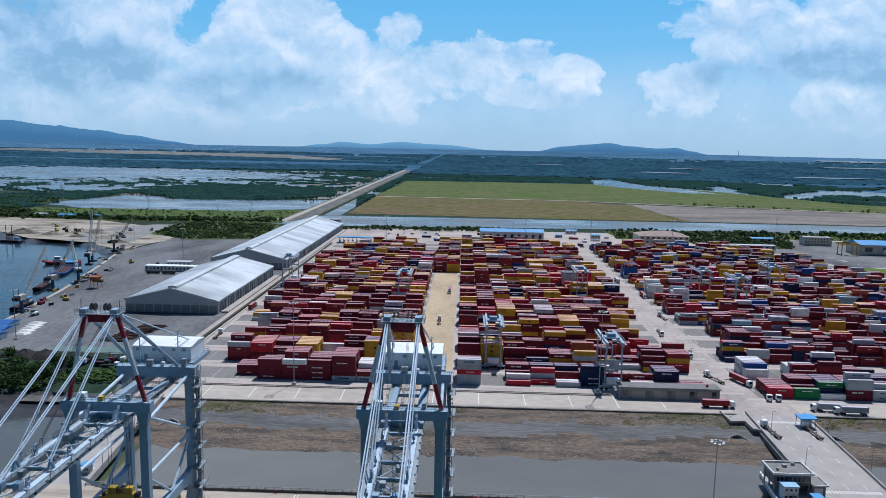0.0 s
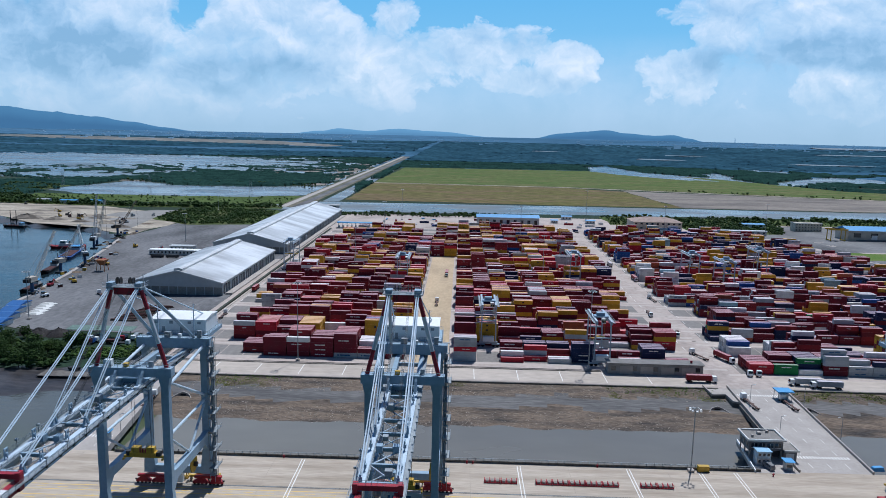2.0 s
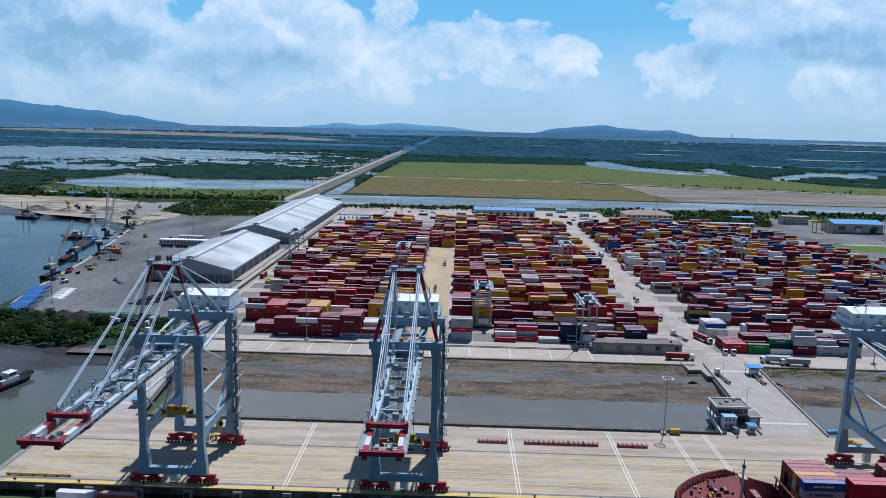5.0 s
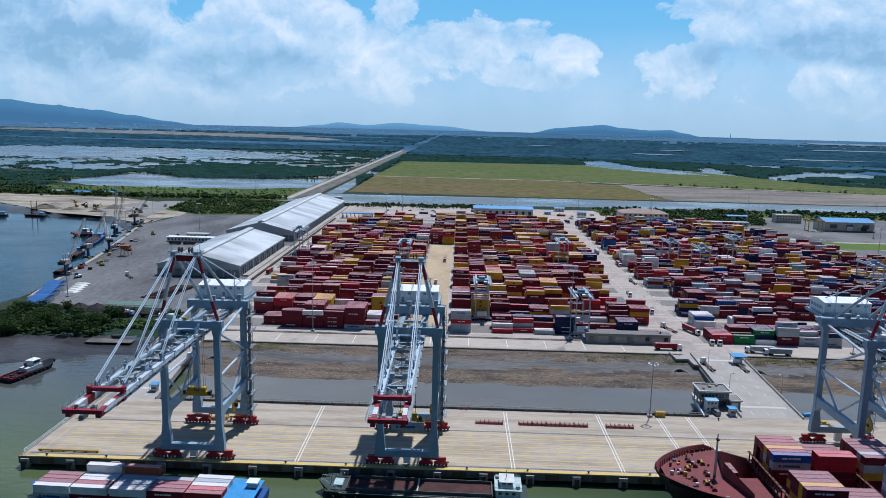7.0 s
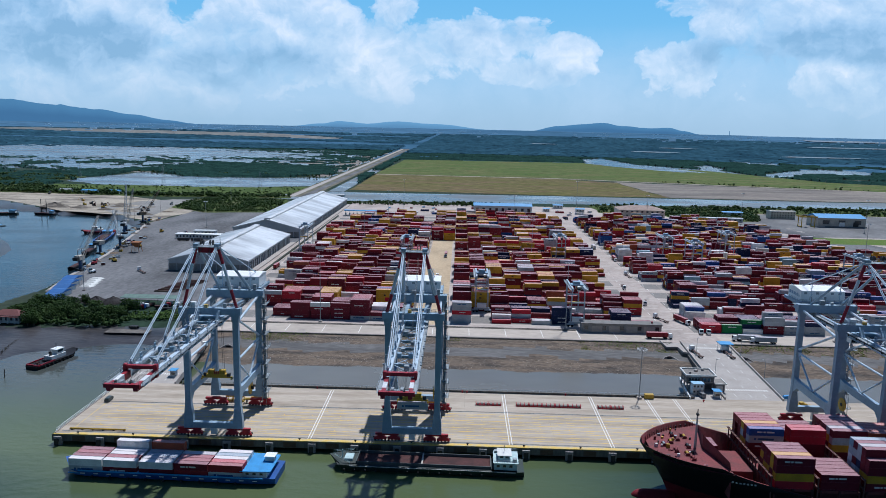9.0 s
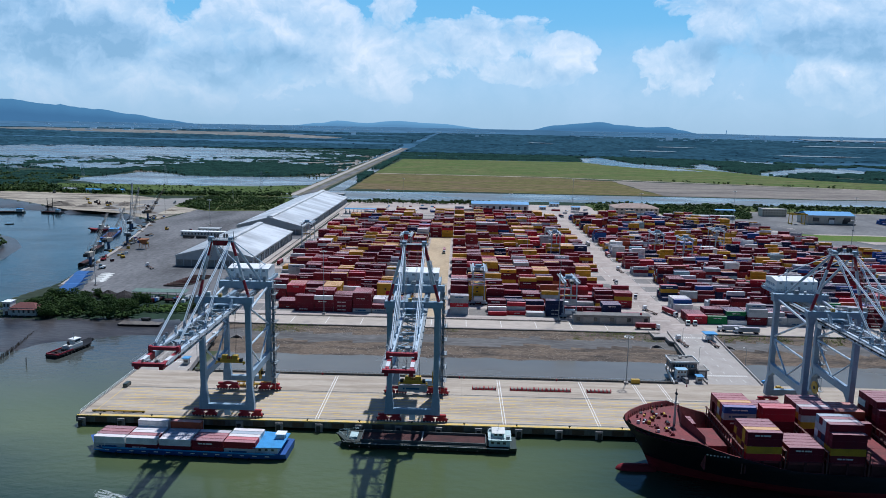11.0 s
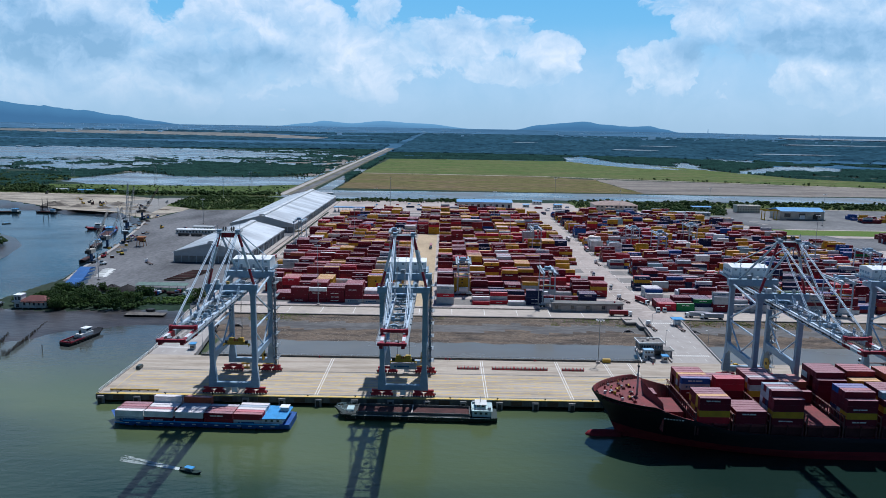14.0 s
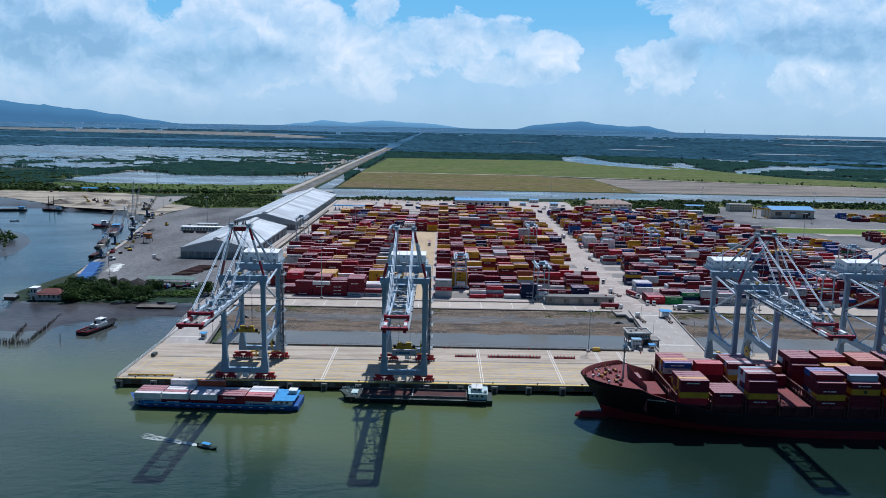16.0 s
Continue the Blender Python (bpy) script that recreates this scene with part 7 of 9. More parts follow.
def build_bulk_barge():
    b = thing("bulk_barge", "dark green open-hold river barge moored below the crane", "barge", at=pose(10.0, -10.8, WATER - 0.6, 0, 0, -1.5))
    b.scale = (1.055, 1.1, 1.0)
    L_ = 69
    part("hull", hull_loft(L_, 11.5, 3.0, 8, 1.6), hull_green, b, "dark green hull")
    part("deck", Shape().box(3.5, -5.3, 3.0, 66, -3.9, 3.25).box(3.5, 3.9, 3.0, 66, 5.3, 3.25).box(3.0, -4.5, 3.0, 10, 4.5, 3.25).box(57.5, -5.3, 3.0, 66.5, 5.3, 3.25), mat("deck_grey", (0.045, 0.055, 0.052), 0.8, 0, 0.2, 0.5), b)
    s = Shape()
    for x0, y0, x1, y1 in ((10, -4.3, 57.5, -4.0), (10, 4.0, 57.5, 4.3), (10, -4.3, 10.3, 4.3), (57.2, -4.3, 57.5, 4.3)):
        s.box(x0, y0, 3.0, x1, y1, 4.3)
    part("coaming", s, mat("coaming_pale", (0.075, 0.085, 0.085), 0.7, 0, 0.15, 0.5), b)
    part("hold", Shape().box(10.3, -4.0, 3.1, 57.2, 4.0, 3.3), rust, b, "rust-brown open hold")
    part("hold_beam", Shape().box(33, -4.2, 4.0, 33.5, 4.2, 4.35), plaster, b)
    s = Shape()
    for k in range(16):
        s.bar((6 + 3.7 * k, -6.05, 1.8), (6.4 + 3.7 * k, -6.05, 1.8), 0.9, sides=10)
    part("tyre_fenders", s, rubber, b)
    h = part("deckhouse", Shape().box(58.6, -4.4, 3.25, 66.5, 4.4, 5.9), mat("pale_green", (0.45, 0.58, 0.58), 0.7, 0, 0.1, 0.5), b)
    part("deckhouse_roof", Shape().box(58.2, -4.8, 5.9, 67.0, 4.8, 6.1), mat("pale_green", (0.45, 0.58, 0.58)), h)
    w = part("wheelhouse", Shape().box(60.0, -2.6, 6.1, 64.0, 2.6, 8.0), mat("pale_green", (0.45, 0.58, 0.58)), b)
    part("wheelhouse_roof", Shape().box(59.6, -3.0, 8.0, 64.6, 3.0, 8.15), plaster_white, w)
    gear = Shape().box(65.0, -3.6, 6.1, 66.4, -2.2, 7.2).box(58.6, 3.0, 6.1, 60.0, 4.2, 6.9).bar((62, 0, 8.15), (62, 0, 11.0), 0.16).bar((62, -1.2, 10.2), (62, 1.2, 10.2), 0.1)
    rails(gear, (58.4, -4.7, 6.1), (66.8, -4.7, 6.1), 7)
    rails(gear, (58.4, 4.7, 6.1), (66.8, 4.7, 6.1), 7)
    part("roof_gear", gear, grey_steel, b)
    part("rail_strake", Shape().box(8, -5.72, 2.9, 66, -5.6, 3.15), plaster_white, b, "pale rubbing strake along the hull")
    for y in (-2.2, -0.5, 1.2):
        part("window", Shape().box(59.92, y, 7.0, 60.02, y + 1.1, 7.9), glass_dark, w)
    for x in (60.5, 62.4):
        part("window", Shape().box(x, -2.68, 7.0, x + 1.2, -2.58, 7.9), glass_dark, w)
    for x in (59.4, 61.6, 63.8):
        part("window", Shape().box(x, -4.48, 4.4, x + 1.1, -4.38, 5.3), glass_dark, h)
    s = Shape().box(5.5, -2.2, 3.25, 8.5, 2.2, 4.1).bar((4.5, 0, 3.3), (4.5, 0, 6.5), 0.25)
    rails(s, (1.2, -0.8, 4.6), (8, -5.2, 3.4), 6)
    rails(s, (1.2, 0.8, 4.6), (8, 5.2, 3.4), 6)
    part("anchor_gear", s, mat("pale_green", (0.45, 0.58, 0.58)), b)


build_bulk_barge()


def build_tug(at, label="small dark tug with a pale wheelhouse on the water", hullm=None, size=1.0):
    t = thing("tugboat", label, "tug", "workboats", at=at)
    hm = hullm or hull_black
    part("hull", hull_loft(30 * size, 8.5 * size, 2.8 * size, 8 * size, 1.5 * size), hm, t)
    part("deck", Shape().prism([(3 * size, 0), (8 * size, -3.4 * size), (28 * size, -3.5 * size), (28 * size, 3.5 * size), (8 * size, 3.4 * size)], 2.5 * size, 2.62 * size), deck_red, t)
    s = Shape()
    for k in range(8):
        for y in (-4.2, 4.2):
            s.bar(((7 + 2.6 * k) * size, y * size, 1.9 * size), ((7.5 + 2.6 * k) * size, y * size, 1.9 * size), 0.9 * size, sides=8)
    part("tyre_fenders", s, rubber, t)
    h = part("deckhouse", Shape().box(9 * size, -2.4 * size, 2.6 * size, 19 * size, 2.4 * size, 4.8 * size), plaster_white, t)
    w = part("wheelhouse", Shape().box(10 * size, -1.9 * size, 4.8 * size, 14.5 * size, 1.9 * size, 7.2 * size), plaster_white, t)
    part("window", Shape().box(9.9 * size, -1.7 * size, 5.8 * size, 10.0 * size, 1.7 * size, 6.9 * size), glass_dark, w)
    for y in (-1.96, 1.88):
        part("window", Shape().box(10.3 * size, y * size, 5.8 * size, 14.2 * size, (y + 0.08) * size, 6.9 * size), glass_dark, w)
    part("wheelhouse_roof", Shape().box(9.6 * size, -2.2 * size, 7.2 * size, 15 * size, 2.2 * size, 7.4 * size), house_white, w)
    part("mast", Shape().bar((13 * size, 0, 7.4 * size), (13 * size, 0, 11 * size), 0.25 * size, sides=6).bar((13 * size, -1, 9.6 * size), (13 * size, 1, 9.6 * size), 0.12 * size), grey_steel, t)
    rim = Shape()
    for y in (-3.95, 3.65):
        rim.box(18 * size, y * size, 2.6 * size, 29.2 * size, (y + 0.3) * size, 3.5 * size)
    rim.box(29.0 * size, -3.7 * size, 2.6 * size, 29.4 * size, 3.7 * size, 3.5 * size)
    part("stern_bulwark", rim, signal_red, t, "red stern bulwark")
    part("bow_fender", Shape().bar((0.6 * size, -1.6 * size, 3.4 * size), (0.6 * size, 1.6 * size, 3.4 * size), 1.6 * size, sides=10), rubber, t)
    part("tow_winch", Shape().bar((21 * size, -1.2 * size, 3.3 * size), (21 * size, 1.2 * size, 3.3 * size), 1.2 * size, sides=10), black_steel, t)
    part("deck_gear", Shape().box(24 * size, -1.8 * size, 2.6 * size, 25.4 * size, -0.4 * size, 3.4 * size).box(25.8 * size, 0.6 * size, 2.6 * size, 27.2 * size, 2.0 * size, 3.2 * size), rust, t)
    part("funnel", Shape().bar((17 * size, 0, 4.8 * size), (17.4 * size, 0, 7 * size), 1.4 * size, sides=8), black_steel, t)
    return t


build_tug(pose(-151.5, 110.5, WATER - 1.0, 0, 0, 256), "small black tug with a pale wheelhouse beside the mud")
build_tug(pose(-361.0, 522.0, WATER - 0.9, 0, 0, 12), "red-hulled workboat with a white wheelhouse in the creek", hull_red, 1.15)


def build_motorboat(x, y, turn):
    m = thing("motorboat", "small dark motorboat under a blue canopy", "boat", at=pose(x, y, WATER - 0.35, 0, 0, turn))
    part("hull", hull_loft(9.5, 2.4, 1.0, 3.5, 0.5), hull_green, m)
    part("canopy", Shape().box(3.6, -1.0, 2.1, 7.4, 1.0, 2.2), roof_blue, m)
    s = Shape()
    for a in (3.7, 7.3):
        for b in (-0.95, 0.95):
            s.bar((a, b, 0.8), (a, b, 2.1), 0.07)
    part("canopy_posts", s, grey_steel, m)
    part("engine", Shape().box(9.3, -0.3, 0.4, 9.9, 0.3, 1.5), black_steel, m)


build_motorboat(-30.5, -69.3, 158)
random.seed(12)
s = Shape()
for k in range(620):                       # streaks drawn out along the trail, dense behind the stern
    d = random.random() ** 2.0
    x = -40 - 25 * d + random.uniform(-1, 1)
    y = -65.5 + 8.1 * d + random.choice([-1, 1]) * random.random() ** 0.5 * (0.5 + 1.9 * d)
    l, w = random.uniform(0.8, 2.6), random.uniform(0.05, 0.20) * (1.2 - 0.8 * d)
    s.sheet([(x - l, y + 0.31 * l), (x - 0.4 * l, y + 0.12 * l - w), (x + l, y - 0.31 * l), (x + 0.3 * l, y - 0.09 * l + w)], WATER + 0.02 + 0.0002 * k)
tagged(part("boat_wake", s, foam), "broken white foam wake behind the motorboat", "wake", kind="stuff")

# ---- warehouses and other buildings ----
def build_warehouse(x0, x1, y0, y1, eave, ridge, bays, doors):
    w = thing("warehouse", "long steel warehouse with a silvery low-pitched roof and ridge vent", "warehouse", "warehouses")
    mx = (x0 + x1) / 2
    wall = Shape().box(x0 + 0.3, y0 + 0.4, 0, x1 - 0.3, y0 + 0.8, eave - 3.4).box(x0 + 0.3, y1 - 0.8, 0, x1 - 0.3, y1 - 0.4, eave)
    wall.box(x0 + 0.3, y0 + 0.8, 0, x0 + 0.7, y1 - 0.8, eave)
    part("wall", wall, mat("block_wall", (0.30, 0.29, 0.27), 0.9, 0, 0.12, 0.3), w)
    for y in (y0, y1 - 0.3):
        g = Shape().loft([[(x0, y, eave - 3.4), (x1, y, eave - 3.4), (x1, y, eave), (mx, y, ridge - 0.2), (x0, y, eave)], [(x0, y + 0.3, eave - 3.4), (x1, y + 0.3, eave - 3.4), (x1, y + 0.3, eave), (mx, y + 0.3, ridge - 0.2), (x0, y + 0.3, eave)]])
        part("gable", g, wall_sheet, w, "pale sheet gable")
    for side in (-1, 1):
        xe = x0 - 0.6 if side < 0 else x1 + 0.6
        s = Shape().loft([[(mx, y0 - 0.8, ridge), (xe, y0 - 0.8, eave - 0.1), (xe, y0 - 0.8, eave + 0.15), (mx, y0 - 0.8, ridge + 0.25)], [(mx, y1 + 0.8, ridge), (xe, y1 + 0.8, eave - 0.1), (xe, y1 + 0.8, eave + 0.15), (mx, y1 + 0.8, ridge + 0.25)]])
        part("roof", s, roof_sheet, w, "silvery weathered sheet roof")
    vent = Shape().loft([[(mx - 3.2, y, ridge - 0.6), (mx + 3.2, y, ridge - 0.6), (mx + 3.2, y, ridge + 1.0), (mx, y, ridge + 1.7), (mx - 3.2, y, ridge + 1.0)] for y in (y0 + 2, y1 - 2)])
    part("ridge_vent", vent, roof_trim, w, "pale raised ridge vent")
    for side in (-1, 1):
        xe = x0 - 0.7 if side < 0 else x1 + 0.7
        for y in (y0 - 0.95, y1 + 0.80):
            part("barge_board", Shape().loft([[(mx, q, ridge - 0.6), (xe, q, eave - 0.7), (xe, q, eave + 0.3), (mx, q, ridge + 0.4)] for q in (y, y + 0.15)]), roof_trim, w)
    n = int((y1 - y0) / 6)
    for k in range(n + 1):
        y = y0 + 0.4 + (y1 - y0 - 0.8) * k / n
        part("column", Shape().box(x1 - 0.4, y - 0.35, 0, x1 + 0.1, y + 0.35, eave - 0.1), wall_sheet, w)
        if k < n:
            part("bay_panel", Shape().box(x1 - 0.9, y + 0.4, 0, x1 - 0.6, y + (y1 - y0 - 0.8) / n - 0.4, eave - (3.2 if k % 3 else 0.6)), mat("bay_grey", (0.22, 0.235, 0.245), 0.8, 0, 0.15, 0.2) if k % 3 else wall_sheet, w)
    part("eave_band", Shape().box(x1 - 0.5, y0, eave - 2.0, x1 + 0.2, y1, eave - 0.1), wall_sheet, w)
    for k in range(11):
        x = x0 + (x1 - x0) * k / 10
        part("front_column", Shape().box(x - 0.3, y0 + 0.1, 0, x + 0.3, y0 + 0.5, eave - 3.4), wall_sheet, w)
    s = Shape()
    for k in range(n):
        y = y0 + 3 + (y1 - y0) * k / n
        s.box(x1 + 0.3, y - 0.05, eave - 0.12, x1 + 0.8, y + 0.05, eave + 0.05)
    part("gutter", s.box(x1 + 0.6, y0 - 0.8, eave - 0.35, x1 + 0.9, y1 + 0.8, eave - 0.05), roof_sheet, w)
    part("loading_dock", Shape().box(x1 + 1.0, y0 + 4, -0.2, x1 + 6, y1, 1.1), pale_concrete, w)


build_warehouse(-181.5, -116.0, 316, 465, 9.3, 17.6, 24, 8)
build_warehouse(-186.0, -113.5, 503, 828, 9.3, 18.8, 50, 16)
structure("drain_wall", Shape().box(-104.5, 210, 0, -102.8, 690, 1.3), mat("hedge_dark", (0.05, 0.06, 0.045), 0.95, 0, 0.3, 0.5), "dark low wall along the yard road", category="wall")
structure("yard_kerb", Shape().box(-101.6, 210, 0, -100.9, 690, 0.35), pale_concrete, "pale kerb along the yard road", category="kerb")


def block_building(name, label, x0, y0, x1, y1, h, wall_m, roof_m, storeys=2, windows=6, pitch=0.0, parapet=False, turn=0.0):
    b = thing(name, label, "building")
    part("wall", Shape().box(x0, y0, 0, x1, y1, h), wall_m, b)
    if pitch:
        mx, my = (x0 + x1) / 2, (y0 + y1) / 2
        e = 0.8
        inset = min((y1 - y0) / 2, (x1 - x0) / 2) if pitch > 0 else 0
        v = [(x0 - e, y0 - e, h), (x1 + e, y0 - e, h), (x1 + e, y1 + e, h), (x0 - e, y1 + e, h), (x0 - e + inset, my, h + abs(pitch)), (x1 + e - inset, my, h + abs(pitch))]
        part("roof", Shape().add(v, [(0, 1, 5, 4), (2, 3, 4, 5), (1, 2, 5), (3, 0, 4), (3, 2, 1, 0)]), roof_m, b)
    elif parapet:
        s = Shape()
        for a in ((x0 - 0.4, y0 - 0.4, x1 + 0.4, y0), (x0 - 0.4, y1, x1 + 0.4, y1 + 0.4), (x0 - 0.4, y0, x0, y1), (x1, y0, x1 + 0.4, y1)):
            s.box(a[0], a[1], h - 0.2, a[2], a[3], h + 0.7)
        part("parapet", s, roof_m, b)
    else:
        part("roof", Shape().box(x0 - 0.6, y0 - 0.6, h, x1 + 0.6, y1 + 0.6, h + 0.4), roof_m, b)
    for k in range(storeys):
        z = h * (k + 0.35) / storeys
        for i in range(windows):
            x = x0 + (x1 - x0) * (i + 0.3) / windows
            ww = (x1 - x0) / windows * 0.42
            win = part("window", Shape().box(x, y0 - 0.06, z, x + ww, y0 + 0.02, z + h / storeys * 0.42), glass_dark, b)
            part("sill", Shape().box(x - 0.1, y0 - 0.18, z - 0.12, x + ww + 0.1, y0 + 0.02, z - 0.02), wall_m, win)
    return b


block_building("office_building", "pale building with bright blue roof behind the yard", 77, 738, 157, 760, 13.5, wall_sheet, roof_blue, 1, 9, -3.0)
s = Shape()
b = bpy.data.objects["office_building"]
part("gallery", Shape().box(95, 734, 4.5, 130, 738, 5.0), roof_blue, b)
for k in range(8):
    part("doorway", Shape().box(93 + 5 * k, 737.8, 0, 96.5 + 5 * k, 738.02, 4.2), black_steel, b)
block_building("villa_block", "pale building with a faded pink-grey hipped roof behind the stacks", 281, 752, 344, 790, 10.5, plaster, mat("roof_faded", (0.36, 0.27, 0.23), 0.9, 0, 0.12, 0.2), 2, 9, 5.0)
hall = block_building("industrial_hall", "tan industrial hall with a bright blue roof", 528, 694, 590, 726, 12.5, plaster, roof_blue, 1, 3, -4.0)
part("gate", Shape().box(556, 693.8, 0, 563, 694.02, 7), house_white, hall)
part("gate", Shape().box(574, 693.8, 0, 581, 694.02, 7.5), black_steel, hall)
part("plinth", Shape().box(537.7, 693.7, 0, 592.3, 726.3, 1.6), mat("stone_grey", (0.2, 0.2, 0.2), 0.9), hall)
block_building("office_block", "cream three-storey office block among trees", 500, 775, 535, 790, 10.5, mat("cream", (0.58, 0.53, 0.42), 0.85, 0, 0.08, 0.2), plaster_white, 3, 9, 0, True)
block_building("site_office", "long low white site office", -239, 478, -190, 486, 4.6, plaster_white, house_white, 1, 14)
block_building("site_office", "low white annexe behind the site office", -228, 500, -205, 508, 5.0, plaster_white, wall_sheet, 1, 6)
block_building("low_store", "long low grey concrete store along the yard front", 133, 164, 181.3, 171, 5.6, mat("store_grey", (0.27, 0.265, 0.255), 0.9, 0, 0.15, 0.3), mat("store_roof", (0.20, 0.19, 0.18), 0.9, 0, 0.2, 0.3), 1, 9)
b = bpy.data.objects["low_store"]
for k in range(4):
    part("wall_panel", Shape().box(139 + 10.5 * k, 163.9, 0.2, 145.5 + 10.5 * k, 164.02, 4.3), pale_concrete, b)
part("tank", Shape().bar((176, 167, 6.0), (176, 167, 7.2), 1.2, sides=10), signal_red, b)
block_building("long_shed", "long pale shed roof at the back of the terminal", 372, 724, 442, 733, 5.0, wall_sheet, roof_sheet, 1, 10)
for x, y, w, d, h, m in ((200, 842, 14, 8, 5, roof_blue), (228, 800, 12, 9, 4.5, roof_blue), (440, 800, 30, 10, 5, roof_blue), (-170, 905, 40, 10, 7, roof_sheet), (180, 800, 9, 6, 4, roof_blue), (-560, 905, 24, 9, 5, roof_blue), (-520, 910, 20, 9, 5, roof_blue), (-600, 912, 18, 9, 5, roof_sheet)):
    block_building("shed", "small shed with a sheet-metal roof", x, y, x + w, y + d, h, plaster_white, m, 1, 3, -1.2)
# creek-side house and sheds
house = block_building("river_house", "small white house with a red tiled roof on the bank", -222, 150, -206, 159, 5.0, plaster_white, roof_red, 1, 5, 2.6)
part("tower_room", Shape().box(-227, 150, 0, -222.2, 156, 8.4), plaster_white, house)
part("tower_roof", Shape().box(-227.5, 149.5, 8.4, -221.9, 156.5, 8.7), house_white, house)
for i in range(4):
    part("porch_post", Shape().box(-221 + 4.4 * i, 148.0, 0, -220.7 + 4.4 * i, 148.3, 4.2), plaster_white, house)
part("porch_roof", Shape().box(-222, 147.6, 4.2, -206, 150, 4.5), roof_red, house)
hut = thing("stilt_hut", "small dark wooden hut on stilts over the mud", "hut", at=pose(-246.0, 151.0, -0.6))
part("floor", Shape().box(-1, -1, -0.2, 10, 6, 0.0), bark, hut)
part("wall", Shape().box(0, 0, 0, 8, 5, 2.4), bark, hut)
part("roof", Shape().loft([[(-0.6, -0.8, 2.4), (-0.6, 2.5, 3.8), (-0.6, 5.8, 2.4)], [(8.6, -0.8, 2.4), (8.6, 2.5, 3.8), (8.6, 5.8, 2.4)]]), grey_steel, hut, "grey sheet roof")
for a in (-0.6, 4.5, 9.6):
    for c in (-0.6, 5.6):
        part("stilt", Shape().bar((a, c, -5), (a, c, -0.2), 0.3, sides=6), bark, hut)
part("balcony", Shape().box(-227.9, 148.6, 4.0, -221.9, 150, 4.3).box(-227.9, 148.6, 4.3, -221.9, 148.75, 5.2), plaster_white, house)
for k in range(2):
    part("tower_window", Shape().box(-226.4 + 2.2 * k, 149.9, 5.3, -225.2 + 2.2 * k, 150.02, 7.4), glass_dark, house)
part("tower_door", Shape().box(-226.0, 149.9, 0.2, -224.0, 150.02, 2.6), glass_dark, house)
for k, (x, y, w, d) in enumerate(((-221, 200, 9, 13), (-225, 213.5, 9, 15), (-229.5, 229, 9, 14), (-234, 243.5, 8.5, 15), (-239, 259, 8, 14))):
    block_building("boat_shed", "long shed with a blue sheet roof beside the creek", x, y, x + w, y + d, 3.2, plaster_white, mat("shed_blue", (0.025, 0.115, 0.33), 0.6, 0, 0.15, 0.1), 1, 2, -1.6)
canopy_ = thing("gate_canopy", "blue-roofed truck gate with booths under a long canopy", "gate")
part("roof", Shape().box(-98, 700, 6.2, -54, 709, 7.0), roof_blue, canopy_, "blue canopy roof")
for k in range(9):
    x = -97 + 5.3 * k
    part("booth", Shape().box(x, 703, 0, x + 1.8, 706.5, 3.0), house_white, canopy_)
    part("post", Shape().box(x + 0.6, 701, 0, x + 1.1, 701.5, 6.2), grey_steel, canopy_)

# control house at the quay end of the east trestle
gate_grey = mat("gate_grey", (0.17, 0.175, 0.18), 0.9, 0, 0.14, 0.3)
roof_felt = mat("roof_felt", (0.24, 0.225, 0.21), 0.95, 0, 0.25, 0.3)
g = thing("gatehouse", "two-storey grey control house with a flat roof on the trestle", "building")
part("platform", Shape().prism([(165.5, 56.0), (182, 56.0), (182, 84), (169, 84)], -1.5, 0.02), pale_concrete, g)
part("platform_rail", Shape().bar((165.7, 56.2, 0.5), (169.1, 84, 0.5), 0.4, 1.0), house_white, g)
for px, py in ((166.6, 60), (167.4, 67), (168.4, 75)):
    part("pile", Shape().bar((px + 0.8, py, -9), (px + 0.8, py, -1.5), 1.0, sides=8), dark_concrete, g)
part("upper_wall", Shape().box(167.3, 67.8, 3.5, 180.2, 77.0, 7.3), gate_grey, g)
part("lower_wall", Shape().box(171.5, 70.5, 0.02, 180.0, 76.6, 3.5), gate_grey, g)
for px, py in ((167.7, 68.2), (171.8, 68.2), (175.9, 68.2), (179.8, 68.2), (167.7, 76.6), (167.7, 72.4)):
    part("pillar", Shape().box(px - 0.25, py - 0.25, 0.02, px + 0.25, py + 0.25, 3.5), pale_concrete, g)
part("roof", Shape().box(166.9, 67.4, 7.3, 180.6, 77.4, 7.6), roof_felt, g)
coping = Shape()
for q in ((166.5, 67.0, 181.0, 67.5), (166.5, 77.3, 181.0, 77.8), (166.5, 67.5, 167.0, 77.3), (180.5, 67.5, 181.0, 77.3)):
    coping.box(q[0], q[1], 7.4, q[2], q[3], 8.2)
part("parapet", coping, plaster_white, g, "pale parapet round the flat roof")
for hx, hy, hw in ((172.5, 73.2, 1.4), (176.4, 75.0, 1.0), (169.2, 70.6, 0.8)):
    part("roof_vent", Shape().box(hx, hy, 7.6, hx + hw, hy + hw, 8.5), pale_concrete, g)
part("annexe", Shape().box(180.3, 66.8, 0.02, 185.2, 73.0, 3.9), gate_grey, g)
part("annexe_roof", Shape().box(180.2, 66.3, 3.9, 185.8, 73.6, 4.2), roof_felt, g)
part("annexe_edge", Shape().box(185.5, 66.2, 3.9, 185.9, 73.7, 4.5).box(180.2, 66.0, 3.9, 185.9, 66.3, 4.5), plaster_white, g)
